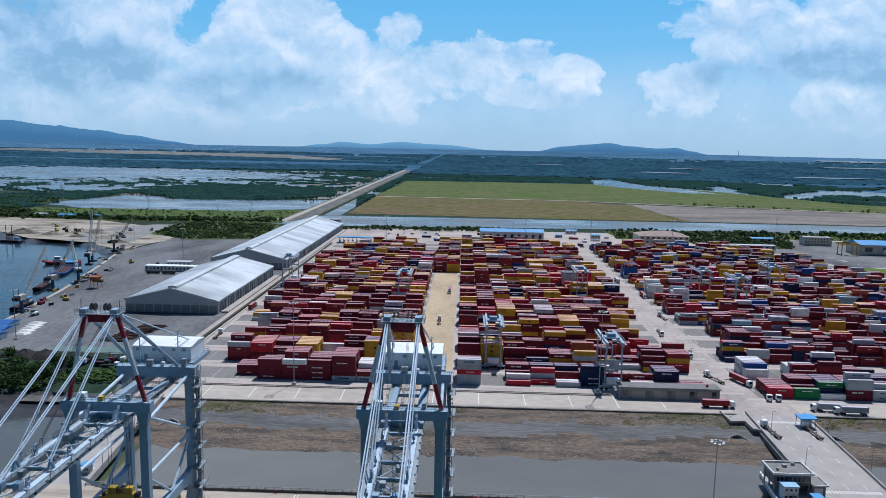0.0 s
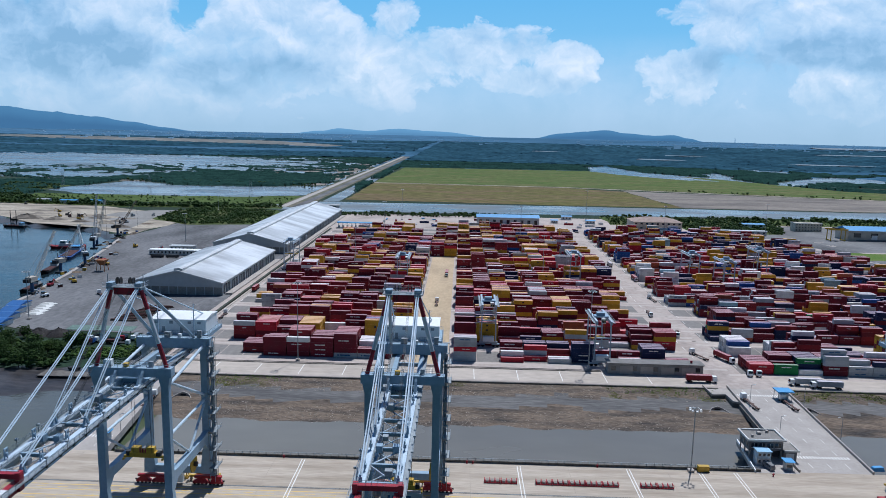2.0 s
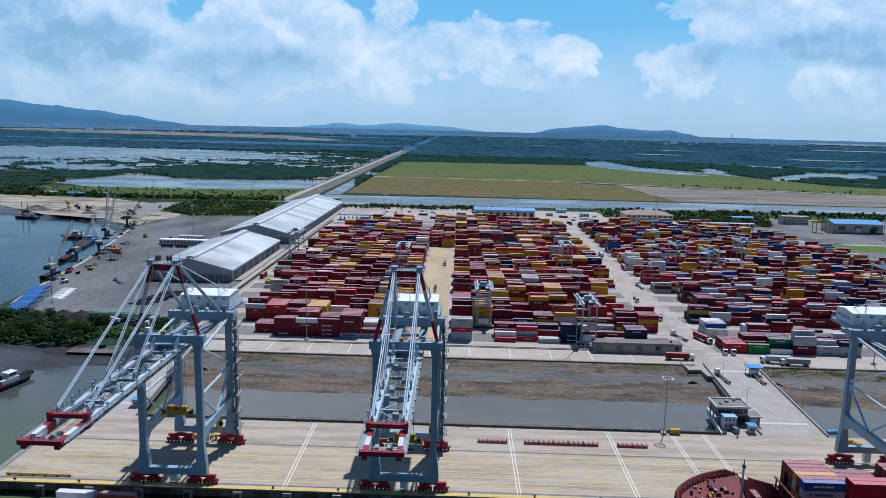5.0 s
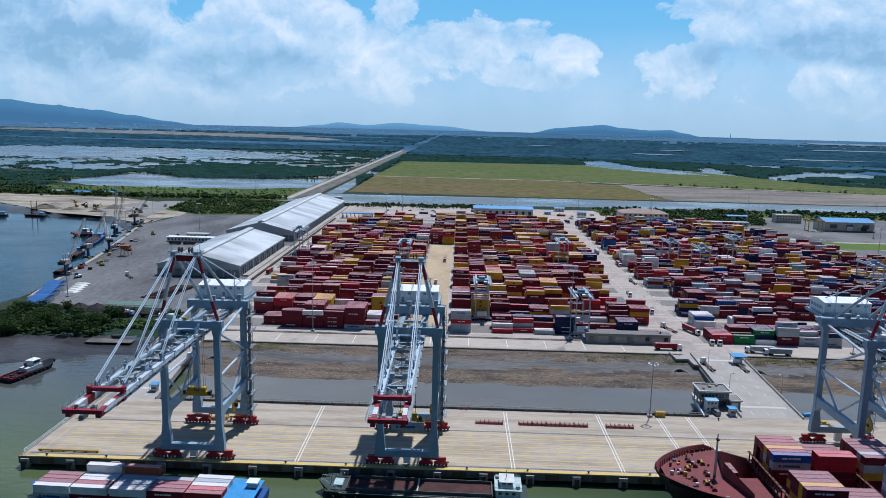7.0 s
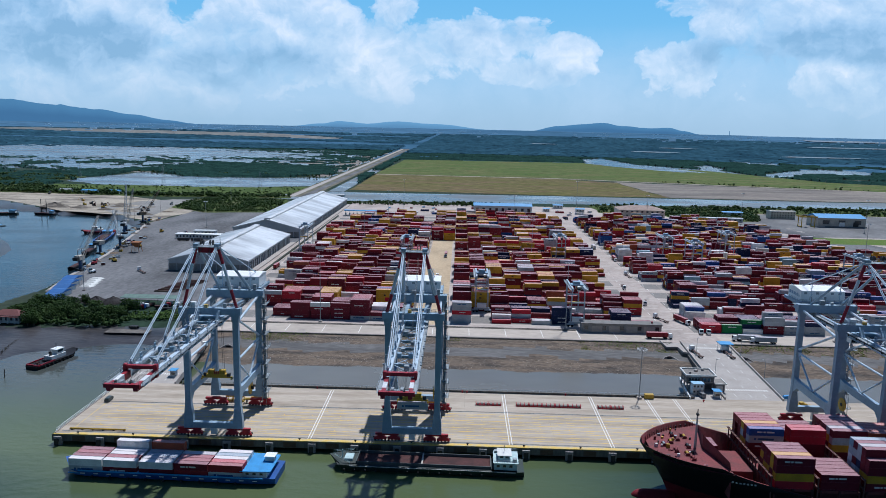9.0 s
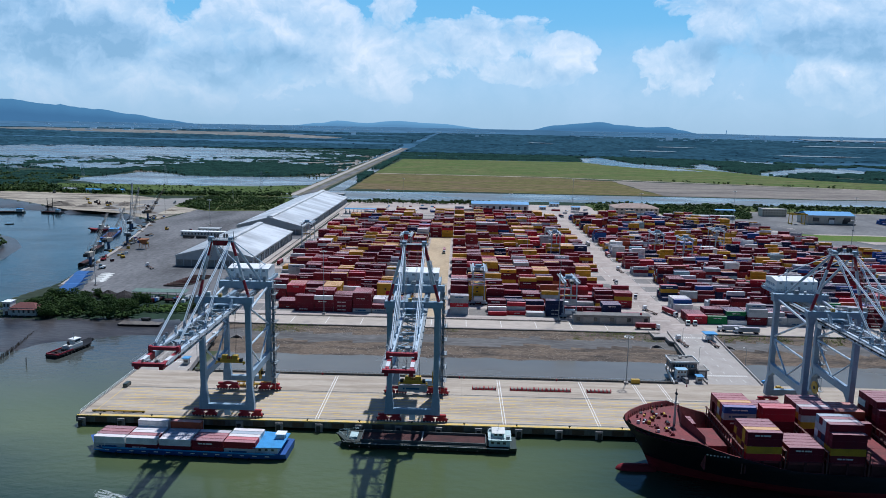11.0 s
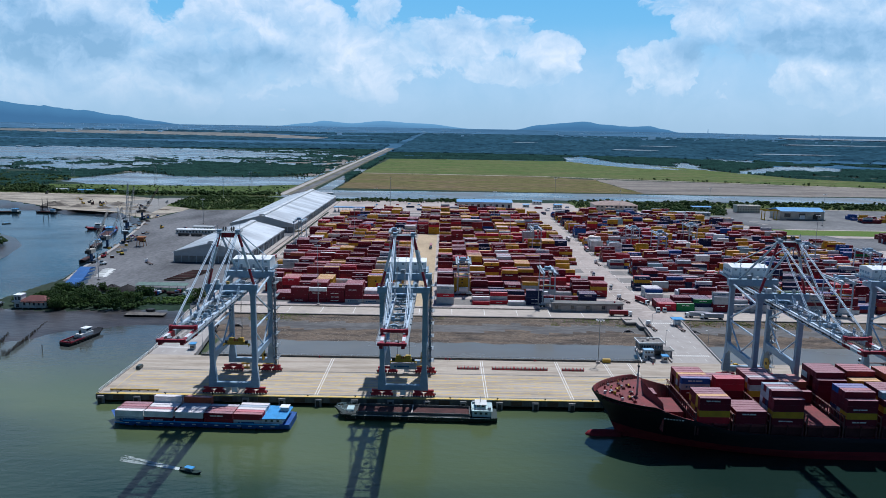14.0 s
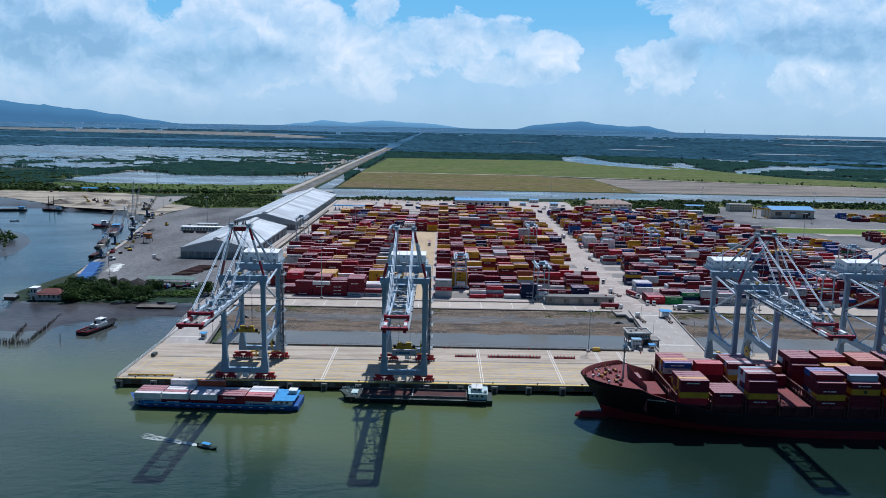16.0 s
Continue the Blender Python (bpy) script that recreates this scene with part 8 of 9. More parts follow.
for x in (168.2, 171.2, 174.2, 177.2):
    w = part("window", Shape().box(x, 67.7, 4.7, x + 2.2, 67.82, 6.4), glass_dark, g)
    part("frame", Shape().box(x - 0.1, 67.64, 4.55, x + 2.3, 67.72, 4.7).box(x + 1.05, 67.66, 4.7, x + 1.15, 67.72, 6.4), plaster_white, w)
for y in (69.0, 72.0, 75.0):
    part("window", Shape().box(167.2, y, 4.7, 167.32, y + 1.6, 6.2), glass_dark, g)
part("shutter", Shape().box(181.2, 66.7, 0.1, 184.2, 66.82, 3.0), plaster_white, g)
cabin = thing("site_cabin", "white stacked site cabin with a pale blue roof", "cabin")
part("lower", Shape().box(168.6, 62.4, 0.02, 173.6, 66.2, 2.7), plaster_white, cabin)
part("upper", Shape().box(168.6, 62.4, 2.72, 173.6, 66.2, 5.3), mat("cabin_blue", (0.55, 0.66, 0.72), 0.6, 0, 0.08, 0.4), cabin, "pale blue upper cabin")
part("roof", Shape().box(168.3, 62.1, 5.3, 173.9, 66.5, 5.55), mat("cabin_roof", (0.30, 0.52, 0.70), 0.6, 0, 0.1, 0.3), cabin)
for x in (169.0, 170.6, 172.2):
    for z in (1.1, 3.7):
        part("window", Shape().box(x, 62.32, z, x + 0.9, 62.42, z + 1.0), glass_dark, cabin)
part("stair", Shape().bar((174.1, 62.6, 0.1), (174.1, 66.0, 2.8), 0.8, 0.2), grey_steel, cabin)
for kx, ky in ((177.8, 58.9), (-81.5, 66.5)):
    kiosk = thing("kiosk", "small guard kiosk with a bright blue canopy", "kiosk", "kiosks")
    part("booth", Shape().box(kx, ky, 0.02, kx + 2.6, ky + 2.6, 2.8), plaster_white, kiosk)
    part("canopy", Shape().prism([(kx - 0.6, ky - 0.8), (kx + 3.2, ky - 0.8), (kx + 3.2, ky + 3.4), (kx - 0.6, ky + 3.4)], 3.2, 3.45), roof_blue, kiosk)
    for a in (kx - 0.4, kx + 3.0):
        part("post", Shape().box(a, ky - 0.6, 0.02, a + 0.12, ky - 0.48, 3.2), grey_steel, kiosk)
    part("window", Shape().box(kx + 0.3, ky - 0.06, 1.1, kx + 2.3, ky + 0.02, 2.2), glass_dark, kiosk)
shelter = thing("checkpoint_shelter", "blue-roofed checkpoint shelter at the end of the trestle", "shelter")
part("roof", Shape().prism([(205.2, 131.0), (212.8, 131.0), (212.8, 137.4), (205.2, 137.4)], 4.2, 4.6), roof_blue, shelter)
for a, c in ((205.8, 131.6), (212.0, 131.6), (205.8, 136.6), (212.0, 136.6)):
    part("post", Shape().box(a, c, 0, a + 0.2, c + 0.2, 4.2), grey_steel, shelter)
part("booth", Shape().box(207.4, 132.8, 0.02, 211.0, 135.8, 2.9), plaster_white, shelter)


# ---- masts ----
def build_mast(h):
    m = thing("light_mast", "tall grey floodlight mast with a ring of lamps", "light mast", "light masts")
    part("base", Shape().box(-1.0, -1.0, 0, 1.0, 1.0, 0.9), pale_concrete, m)
    part("pole", Shape().bar((0, 0, 0.9), (0, 0, h), 0.55, sides=8, w2=0.28), grey_steel, m)
    ring = Shape()
    for k in range(10):
        a, b = k * math.pi / 5, (k + 1) * math.pi / 5
        ring.bar((1.6 * math.cos(a), 1.6 * math.sin(a), h - 0.6), (1.6 * math.cos(b), 1.6 * math.sin(b), h - 0.6), 0.14)
        if k % 2 == 0:
            ring.bar((0, 0, h - 0.3), (1.6 * math.cos(a), 1.6 * math.sin(a), h - 0.6), 0.1)
    part("lamp_ring", ring, grey_steel, m)
    for k in range(8):
        a = k * math.pi / 4
        part("lamp", Shape().box(2.0 * math.cos(a) - 0.35, 2.0 * math.sin(a) - 0.35, h - 1.1, 2.0 * math.cos(a) + 0.35, 2.0 * math.sin(a) + 0.35, h - 0.7), house_white, m)
    return m


tall, mid = build_mast(42.5), build_mast(31.0)
tall.matrix_basis = pose(-28.5, 171.6, 0)
for x, y in ((124.0, 170.0), (282.5, 157.0), (-30.7, 397.0), (121.9, 373.0), (294.9, 393.0), (430, 400), (-30, 620), (122, 600), (290, 640), (-25, 800), (236, 850), (430, 700), (560, 640)):
    copy_thing(tall, pose(x, y, 0))
mid.matrix_basis = pose(-212.0, 238.0, 0)
low = build_mast(24.6)
low.matrix_basis = pose(141.9, 55.4, 0)
for x, y in ((-235.0, 560.0), (-300, 860)):
    copy_thing(mid, pose(x, y, 0))


# ---- trucks ----
def build_truck(kind, box=None):
    t = thing("container_truck", "white-cabbed terminal tractor with an %s trailer" % ("empty skeletal" if not box else "loaded"), "truck", "terminal trucks")
    cab = part("cab", Shape().loft([[(-1.2, 13.0, 0.9), (1.2, 13.0, 0.9), (1.2, 15.4, 0.9), (-1.2, 15.4, 0.9)], [(-1.2, 13.0, 3.3), (1.2, 13.0, 3.3), (1.2, 14.9, 3.3), (-1.2, 14.9, 3.3)]]), house_white, t)
    part("windscreen", Shape().add([(-1.05, 15.28, 1.9), (1.05, 15.28, 1.9), (1.05, 15.0, 3.1), (-1.05, 15.0, 3.1)], [(0, 1, 2, 3)]), glass_dark, cab)
    part("chassis", Shape().box(-0.5, 0, 0.95, 0.5, 13.2, 1.25).box(-1.2, 0.2, 1.05, 1.2, 0.5, 1.3).box(-1.2, 5.8, 1.05, 1.2, 6.2, 1.3).box(-1.2, 11.6, 1.05, 1.2, 12.0, 1.3), mat("trailer_rust", (0.12, 0.07, 0.06), 0.8, 0, 0.25, 0.8), t)
    for y in (1.2, 2.5, 10.6, 11.8, 14.4):
        for x in (-1.15, 0.75):
            part("wheel", Shape().bar((x, y, 0.5), (x + 0.4, y, 0.5), 1.0, sides=12), rubber, t)
    if box:
        part("load", container_shape(12.19).mesh("load", BOX_MATS[box]), None, t, "carried container").matrix_basis = pose(1.22, 0.1, 1.3, 0, 0, 90)
    return t


bare, red_load, grey_load = build_truck("bare"), build_truck("red", "oxblood"), build_truck("grey", "grey")
bare.matrix_basis = pose(191.0, 118.0, 0, 0, 0, 5)
for x, y, r in ((208.5, 118.0, 4), (212.5, 180.0, 172), (208.0, 180.0, 172), (192.5, 190.0, 20), (193.0, 250.0, 165), (187.0, 300.0, 175), (200.5, 330.0, 5), (40.0, 300, 0), (-96, 250, 3), (-80, 100, 4), (300, 60, 90), (-195, 300, 40)):
    copy_thing(bare, pose(x, y, 0, 0, 0, r))
red_load.matrix_basis = pose(170.0, 155.0, 0, 0, 0, -90)
for x, y, r in ((199.5, 200.0, 200), (45, 420, 180), (-97.5, 330, 0), (204, 420, 180)):
    copy_thing(red_load, pose(x, y, 0, 0, 0, r))
grey_load.matrix_basis = pose(236.0, 154.0, 0, 0, 0, 88)
for x, y, r in ((245.0, 150.5, 88), (196, 470, 0), (35, 520, 0)):
    copy_thing(grey_load, pose(x, y, 0, 0, 0, r))


def build_van(name, label, at, body, w=1.8, l=4.6, h=1.8):
    v = thing(name, label, "vehicle", at=at)
    part("body", Shape().loft([[(-w / 2, 0, 0.35), (w / 2, 0, 0.35), (w / 2, l, 0.35), (-w / 2, l, 0.35)], [(-w / 2, 0, h * 0.6), (w / 2, 0, h * 0.6), (w / 2, l, h * 0.55), (-w / 2, l, h * 0.55)],
                               [(-w / 2 + 0.12, 0.2, h), (w / 2 - 0.12, 0.2, h), (w / 2 - 0.12, l * 0.78, h), (-w / 2 + 0.12, l * 0.78, h)]]), body, v)
    part("glass", Shape().box(-w / 2 - 0.01, 0.5, h * 0.62, w / 2 + 0.01, l * 0.72, h * 0.86), glass_dark, v)
    for y in (0.9, l - 0.9):
        for x in (-w / 2 - 0.02, w / 2 - 0.2):
            part("wheel", Shape().bar((x, y, 0.34), (x + 0.22, y, 0.34), 0.68, sides=10), rubber, v)


build_van("minibus", "grey minibus parked by the control house", pose(172.6, 57.6, 0.02, 0, 0, 12), mat("van_grey", (0.2, 0.2, 0.21), 0.4), 1.9, 5.2, 2.2)
build_van("pickup", "dark green utility vehicle parked on the quay end", pose(-96.0, 32.0, 0.0, 0, 0, 0), mat("van_dark", (0.04, 0.06, 0.06), 0.4), 1.9, 4.8, 1.9)
build_van("car", "white car parked near the office building", pose(176.0, 742.0, 0.0, 0, 0, 70), house_white)
build_van("car", "white car parked near the office building", pose(186.0, 738.0, 0.0, 0, 0, 100), house_white)

random.seed(52)
for k in range(22):
    x, y = random.uniform(-40, 250), random.uniform(712, 820)
    if 70 < x < 162 and 725 < y < 775:
        continue
    container(x, y, 0.02, random.choice(["white", "grey", "maroon", "oxblood", "navy", "blue", "white"]), random.choice([20, 20, 40]), "standing alone behind the yard", False, random.choice([0, 0, 90]), "loose containers")
for k in range(26):
    x, y = random.uniform(-60, 250), random.uniform(705, 830)
    if 70 < x < 162 and 725 < y < 775:
        continue
    paint = random.choice([house_white, house_white, mat("van_grey", (0.2, 0.2, 0.21)), mat("van_dark", (0.04, 0.06, 0.06)), signal_red, roof_blue])
    build_van("car", "small car parked behind the container yard", pose(x, y, 0.0, 0, 0, random.uniform(0, 180)), paint)

# lashing-gear racks on the quay apron
def build_rack(x, y):
    r = thing("gear_rack", "low red steel lashing-gear rack on the quay", "rack", "gear racks", at=pose(x, y, 0))
    part("tray", Shape().box(0, 0, 0.15, 5.6, 2.2, 0.4), bogie_red, r)
    for a in (0, 1.8, 3.6, 5.35):
        part("side_frame", Shape().box(a, 0, 0.4, a + 0.25, 0.15, 1.3).box(a, 2.05, 0.4, a + 0.25, 2.2, 1.3).box(a, 0, 1.15, a + 0.25, 2.2, 1.3), bogie_red, r)
    for a in (0.5, 2.3, 4.1):
        part("gear", Shape().box(a, 0.3, 0.4, a + 1.0, 1.9, 0.95), mat("gear_grey", (0.25, 0.22, 0.2), 0.8, 0, 0.3, 1.5), r)


for k, x in enumerate((66.0, 71.8, 84.0, 89.8, 95.6, 101.4, 107.2, 120.4, 126.2)):
    build_rack(x, 41.2 - 0.02 * k)
crate = thing("generator_box", "yellow generator set beside the quay mast", "generator", at=pose(144.5, 55.0, 0))
part("body", Shape().box(0, 0, 0.2, 4.0, 1.8, 2.2), machine_yellow, crate)
part("skid", Shape().box(-0.2, -0.1, 0, 4.2, 1.9, 0.2), black_steel, crate)

barrier = thing("edge_barrier", "long yellow and black barrier pipe on the quay end", "barrier", at=pose(-97, 3.6, 0))
part("pipe", Shape().bar((0, 0, 0.55), (22.5, 0, 0.55), 0.7, sides=10), machine_yellow, barrier)
for k in range(6):
    part("foot", Shape().box(0.6 + 4.2 * k, -0.5, 0, 1.2 + 4.2 * k, 0.5, 0.3), black_steel, barrier)
for x, y, turn in ((212.0, 46.5, 12), (-31.0, 37.0, 4), (46.0, 37.5, 0)):
    stand = thing("spreader_stand", "yellow spreader resting on its maintenance stand", "spreader", "parked spreaders", at=pose(x, y, 0.01, 0, 0, turn))
    part("beam", Shape().box(-5.2, -0.5, 1.5, 5.2, 0.5, 2.2).box(-5.4, -1.2, 1.5, -4.9, 1.2, 2.1).box(4.9, -1.2, 1.5, 5.4, 1.2, 2.1), machine_yellow, stand)
    part("head", Shape().box(-2.4, -1.0, 2.2, 2.4, 1.0, 3.2).box(-1.0, -0.7, 3.2, 1.0, 0.7, 4.0), machine_yellow, stand)
    for a in (-4.4, -1.5, 1.5, 4.4):
        part("leg", Shape().box(a - 0.15, -1.0, 0, a + 0.15, 1.0, 1.5), black_steel, stand)
tarp = thing("covered_gear", "gear under a blue tarpaulin beside the trestle", "tarpaulin", at=pose(210.5, 60.0, 0.01))
part("cover", Shape().loft([[(0, 0, 0), (4.2, 0, 0), (4.2, 2.6, 0), (0, 2.6, 0)], [(0.3, 0.3, 1.3), (3.8, 0.4, 1.6), (3.7, 2.2, 1.5), (0.4, 2.2, 1.2)]]), roof_blue, tarp)
part("drums", Shape().bar((5.2, 0.6, 0), (5.2, 0.6, 0.9), 0.7, sides=10), machine_yellow, tarp)
for k, (x, y) in enumerate(((187.8, 88), (190.3, 125.5), (212.6, 88), (214.8, 125.5), (-75.6, 70), (-79.6, 105))):
    pole = thing("lamp_post", "slim grey lamp post on the trestle parapet", "lamp post", "trestle lamps", at=pose(x, y, 0))
    part("post", Shape().bar((0, 0, 0), (0, 0, 9.5), 0.26, sides=8, w2=0.16), grey_steel, pole)
    part("arm", Shape().bar((0, 0, 9.4), (1.4 if x < 200 else -1.4, 0, 9.8), 0.14), grey_steel, pole)
    part("lamp", Shape().box((1.0 if x < 200 else -1.9), -0.18, 9.7, (1.9 if x < 200 else -1.0), 0.18, 9.9), house_white, pole)
for k, (x, y) in enumerate(((60.0, 56.3), (62.2, 56.2), (-8.0, 56.3), (108.0, 56.3), (171.0, 53.5))):
    hydrant = thing("hydrant", "small red fire hydrant at the back of the quay", "hydrant", "quay hydrants", at=pose(x, y, 0))
    part("body", Shape().bar((0, 0, 0), (0, 0, 1.2), 0.55, sides=8, w2=0.4), signal_red, hydrant)
    part("cap", Shape().bar((-0.5, 0, 0.8), (0.5, 0, 0.8), 0.3, sides=8), signal_red, hydrant)

# ---- the creek side ----
def heap(name, label, x, y, rx, ry, h, material, category):
    """A loose pile with an uneven crest."""
    s = Shape()
    n, rings = 22, 6
    for r in range(rings):
        k = r / (rings - 1)
        for i in range(n):
            a = 2 * math.pi * i / n
            w = 1 + 0.25 * noise.noise((math.cos(a) * 2 + x, math.sin(a) * 2 + y, k))
            s.v.append((x + rx * (1 - k) * w * math.cos(a), y + ry * (1 - k) * w * math.sin(a), h * k ** 0.8 * (1 + 0.35 * noise.noise((a * 1.5, k * 3, x))) - 0.1))
    s.f = [(r * n + i, r * n + (i + 1) % n, (r + 1) * n + (i + 1) % n, (r + 1) * n + i) for r in range(rings - 1) for i in range(n)]
    tagged(part(name, s, material), label, category)


coal = mat("coal", (0.022, 0.018, 0.018), 0.85, 0, 0.4, 0.5, bump=0.8, bump_scale=1.5)
timber = mat("timber", (0.115, 0.085, 0.066), 0.9, 0, 0.3, 0.4)
for x, y, rx, ry, h in ((-187, 206, 8, 7, 4.2), (-176, 207, 8, 7, 4.0), (-196, 208, 6, 6, 3.2)):
    heap("coal_mound", "long black heap of coal on the depot ground", x, y, rx, ry, h, coal, "heap")
for x, y, rx, ry, h, m in ((-500, 720, 22, 10, 6, dirt), (-460, 715, 15, 8, 4, dirt), (-385, 690, 14, 7, 3, sand), (-350, 660, 12, 6, 3, dirt), (-420, 700, 12, 6, 3, dirt)):
    heap("earth_mound", "loose heap of excavated earth", x, y, rx, ry, h, m, "heap")
random.seed(31)
for k in range(11):
    x, y = -162.0 + 0.9 * k, 240.0 + 3.7 * k
    st = thing("pipe_stack", "rusty stack of steel pipe on the depot ground", "stack", "depot stacks", at=pose(x, y, 0.02, 0, 0, random.uniform(-3, 3)))
    for i in range(4):
        part("pipe", Shape().bar((0, 0.55 * i, 0.35), (random.uniform(14, 18), 0.55 * i, 0.35), 0.55, sides=8), timber if random.random() < 0.6 else rust, st)
    for i in range(3):
        part("pipe", Shape().bar((0.3, 0.27 + 0.55 * i, 0.85), (random.uniform(13, 17), 0.27 + 0.55 * i, 0.85), 0.55, sides=8), rust if random.random() < 0.6 else timber, st)
shed = thing("depot_roof", "low open depot shed with a faded green roof", "shed")
part("roof", Shape().loft([[(-168, 200, 5.0), (-168, 208, 5.6), (-168, 208, 5.8), (-168, 200, 5.2)], [(-130, 200, 5.0), (-130, 208, 5.6), (-130, 208, 5.8), (-130, 200, 5.2)]]), mat("faded_green", (0.13, 0.20, 0.17), 0.8, 0, 0.2, 0.2), shed)
for k in range(7):
    part("post", Shape().box(-167 + 6 * k, 200.5, 0, -166.7 + 6 * k, 200.8, 5.1), grey_steel, shed)
for k in range(12):
    x, y = random.uniform(-170, -124), random.uniform(188, 199)
    pl = thing("parked_truck", "dark parked lorry in the depot yard", "truck", "depot lorries", at=pose(x, y, 0, 0, 0, random.choice([0, 8, -10, 90])))
    part("cab", Shape().box(-1.2, 0, 0.8, 1.2, 2.0, 2.9), random.choice([signal_red, house_white, hull_blue, black_steel]), pl)
    part("bed", Shape().box(-1.2, 2.2, 0.9, 1.2, 8.5, random.uniform(1.4, 2.6)), random.choice([rust, black_steel, grey_steel]), pl)
    for y2 in (0.9, 6.0, 7.4):
        part("axle", Shape().bar((-1.2, y2, 0.5), (1.2, y2, 0.5), 1.0, sides=10), rubber, pl)
for k in range(2):
    bus = thing("coach_row", "dark parked coach in front of the site office", "bus", "parked coaches", at=pose(-231 + 14 * k, 462, 0))
    part("body", Shape().box(0, 0, 0.5, 12, 2.6, 3.3), black_steel, bus, bevel=0.15)
    part("glass", Shape().box(0.4, -0.02, 1.8, 11.6, 2.62, 2.7), glass_dark, bus)
    for a in (2, 9.5):
        part("axle", Shape().bar((a, 0, 0.5), (a, 2.6, 0.5), 1.0, sides=10), rubber, bus)

# wharf wall along the creek
s = Shape()
line = [(-238, 236), (-247, 275), (-266, 384), (-296, 508), (-312, 570)]
for (ax, ay), (bx, by) in zip(line, line[1:]):
    d = Vector((by - ay, ax - bx)).normalized() * 3.0
    s.prism([(ax, ay), (bx, by), (bx + d.x, by + d.y), (ax + d.x, ay + d.y)], -6, 0.35)
structure("wharf", s, pale_concrete, "pale concrete wharf edge along the creek")


def lattice(s, p, q, w, n, t=0.22):
    """A square lattice boom from p to q."""
    p, q = Vector(p), Vector(q)
    d = (q - p).normalized()
    r = d.cross(Vector((0, 0, 1)))
    r = r.normalized() if r.length > 0.01 else Vector((1, 0, 0))
    u = r.cross(d)
    corner = [r * w / 2 + u * w / 2, r * w / 2 - u * w / 2, -r * w / 2 - u * w / 2, -r * w / 2 + u * w / 2]
    for c in corner:
        s.bar(p + c, q + c * 0.5, t)
    for i in range(n):
        a, b = p.lerp(q, i / n), p.lerp(q, (i + 1) / n)
        for k in range(4):
            s.bar(a + corner[k] * (1 - 0.5 * i / n), b + corner[(k + 1) % 4] * (1 - 0.5 * (i + 1) / n), t * 0.7)


def harbour_crane(x, y, reach, height, turn, tint, label):
    c = thing("harbour_crane", label, "crane", "wharf cranes", at=pose(x, y, 0, 0, 0, turn))
    part("undercarriage", Shape().box(-3, -3, 0, 3, 3, 1.6), black_steel, c)
    part("column", Shape().bar((0, 0, 1.6), (0, 0, 9), 2.4, sides=10), mat("column_blue", (0.03, 0.075, 0.17), 0.6, 0, 0.2, 0.3), c)
    part("cabin", Shape().box(-2.4, -3.5, 9, 2.4, 3.2, 12.5), tint, c)
    part("counterweight", Shape().box(-2.2, -6, 9, 2.2, -3.5, 11.5), black_steel, c)
    s = Shape()
    lattice(s, (0, 3, 10), (0, reach, height), 2.2, 12)
    part("boom", s, tint, c, "pale lattice boom")
    part("stay", Shape().bar((0, -2, 17), (0, reach, height), 0.15).bar((0, -2, 12.5), (0, -2, 17), 0.5), grey_steel, c)
    part("hoist_rope", Shape().bar((0, reach, height), (0, reach, 8), 0.12), black_steel, c)


harbour_crane(-250, 306, 27, 42, -8, plaster, "cream wharf crane with a steep lattice boom")
harbour_crane(-270, 380, 22, 38, -20, plaster, "cream wharf crane with a steep lattice boom")
harbour_crane(-303, 500, 16, 52, 10, wall_sheet, "pale grey wharf crane with a steep lattice boom")
harbour_crane(-310, 520, 14, 46, -15, plaster, "cream crawler crane on the dirt lot")
harbour_crane(-322, 590, 22, 38, -45, mat("crane_brown", (0.20, 0.14, 0.09), 0.7, 0, 0.2, 0.4), "brown crawler crane on the dirt lot")
harbour_crane(-268, 415, 20, 34, 40, wall_sheet, "pale grey wharf crane with a steep lattice boom")
random.seed(88)
for k in range(46):    # loose gear and spoil along the wharf and the bank behind it
    d = random.random()
    y = 300 + 330 * d
    x = -232 - 0.205 * (y - 236) + random.uniform(-6, 14) - (14 if y > 500 else 0)
    kind = random.random()
    if kind < 0.5:
        heap("spoil_mound", "small mound of dark spoil along the wharf", x, y, random.uniform(2, 6), random.uniform(2, 5), random.uniform(0.8, 2.4), random.choice([dirt, coal, rubble]), "mound")
    else:
        q = thing("wharf_crate", "weathered crate of loose gear on the wharf", "crate", "wharf crates", at=pose(x, y, 0.02, 0, 0, random.uniform(0, 90)))
        a, b, c = random.uniform(1.5, 5), random.uniform(1.2, 2.6), random.uniform(0.8, 2.4)
        part("body", Shape().box(0, 0, 0, a, b, c), random.choice([rust, black_steel, grey_steel, hull_blue, plaster_white, machine_yellow]), q, bevel=0.06)
        part("lid", Shape().box(-0.08, -0.08, c, a + 0.08, b + 0.08, c + 0.12), grey_steel, q)
for k in range(24):
    x, y = random.uniform(-620, -330), random.uniform(640, 800)
    if y < 640 + (-330 - x) * 0.48 + 30 or y > 690 + (-330 - x) * 0.55 + 60:
        continue
    heap("spoil_mound", "low mound of brown earth on the sand lot", x, y, random.uniform(6, 16), random.uniform(4, 9), random.uniform(1.0, 3.2), random.choice([dirt, dirt, rubble, sand]), "mound")
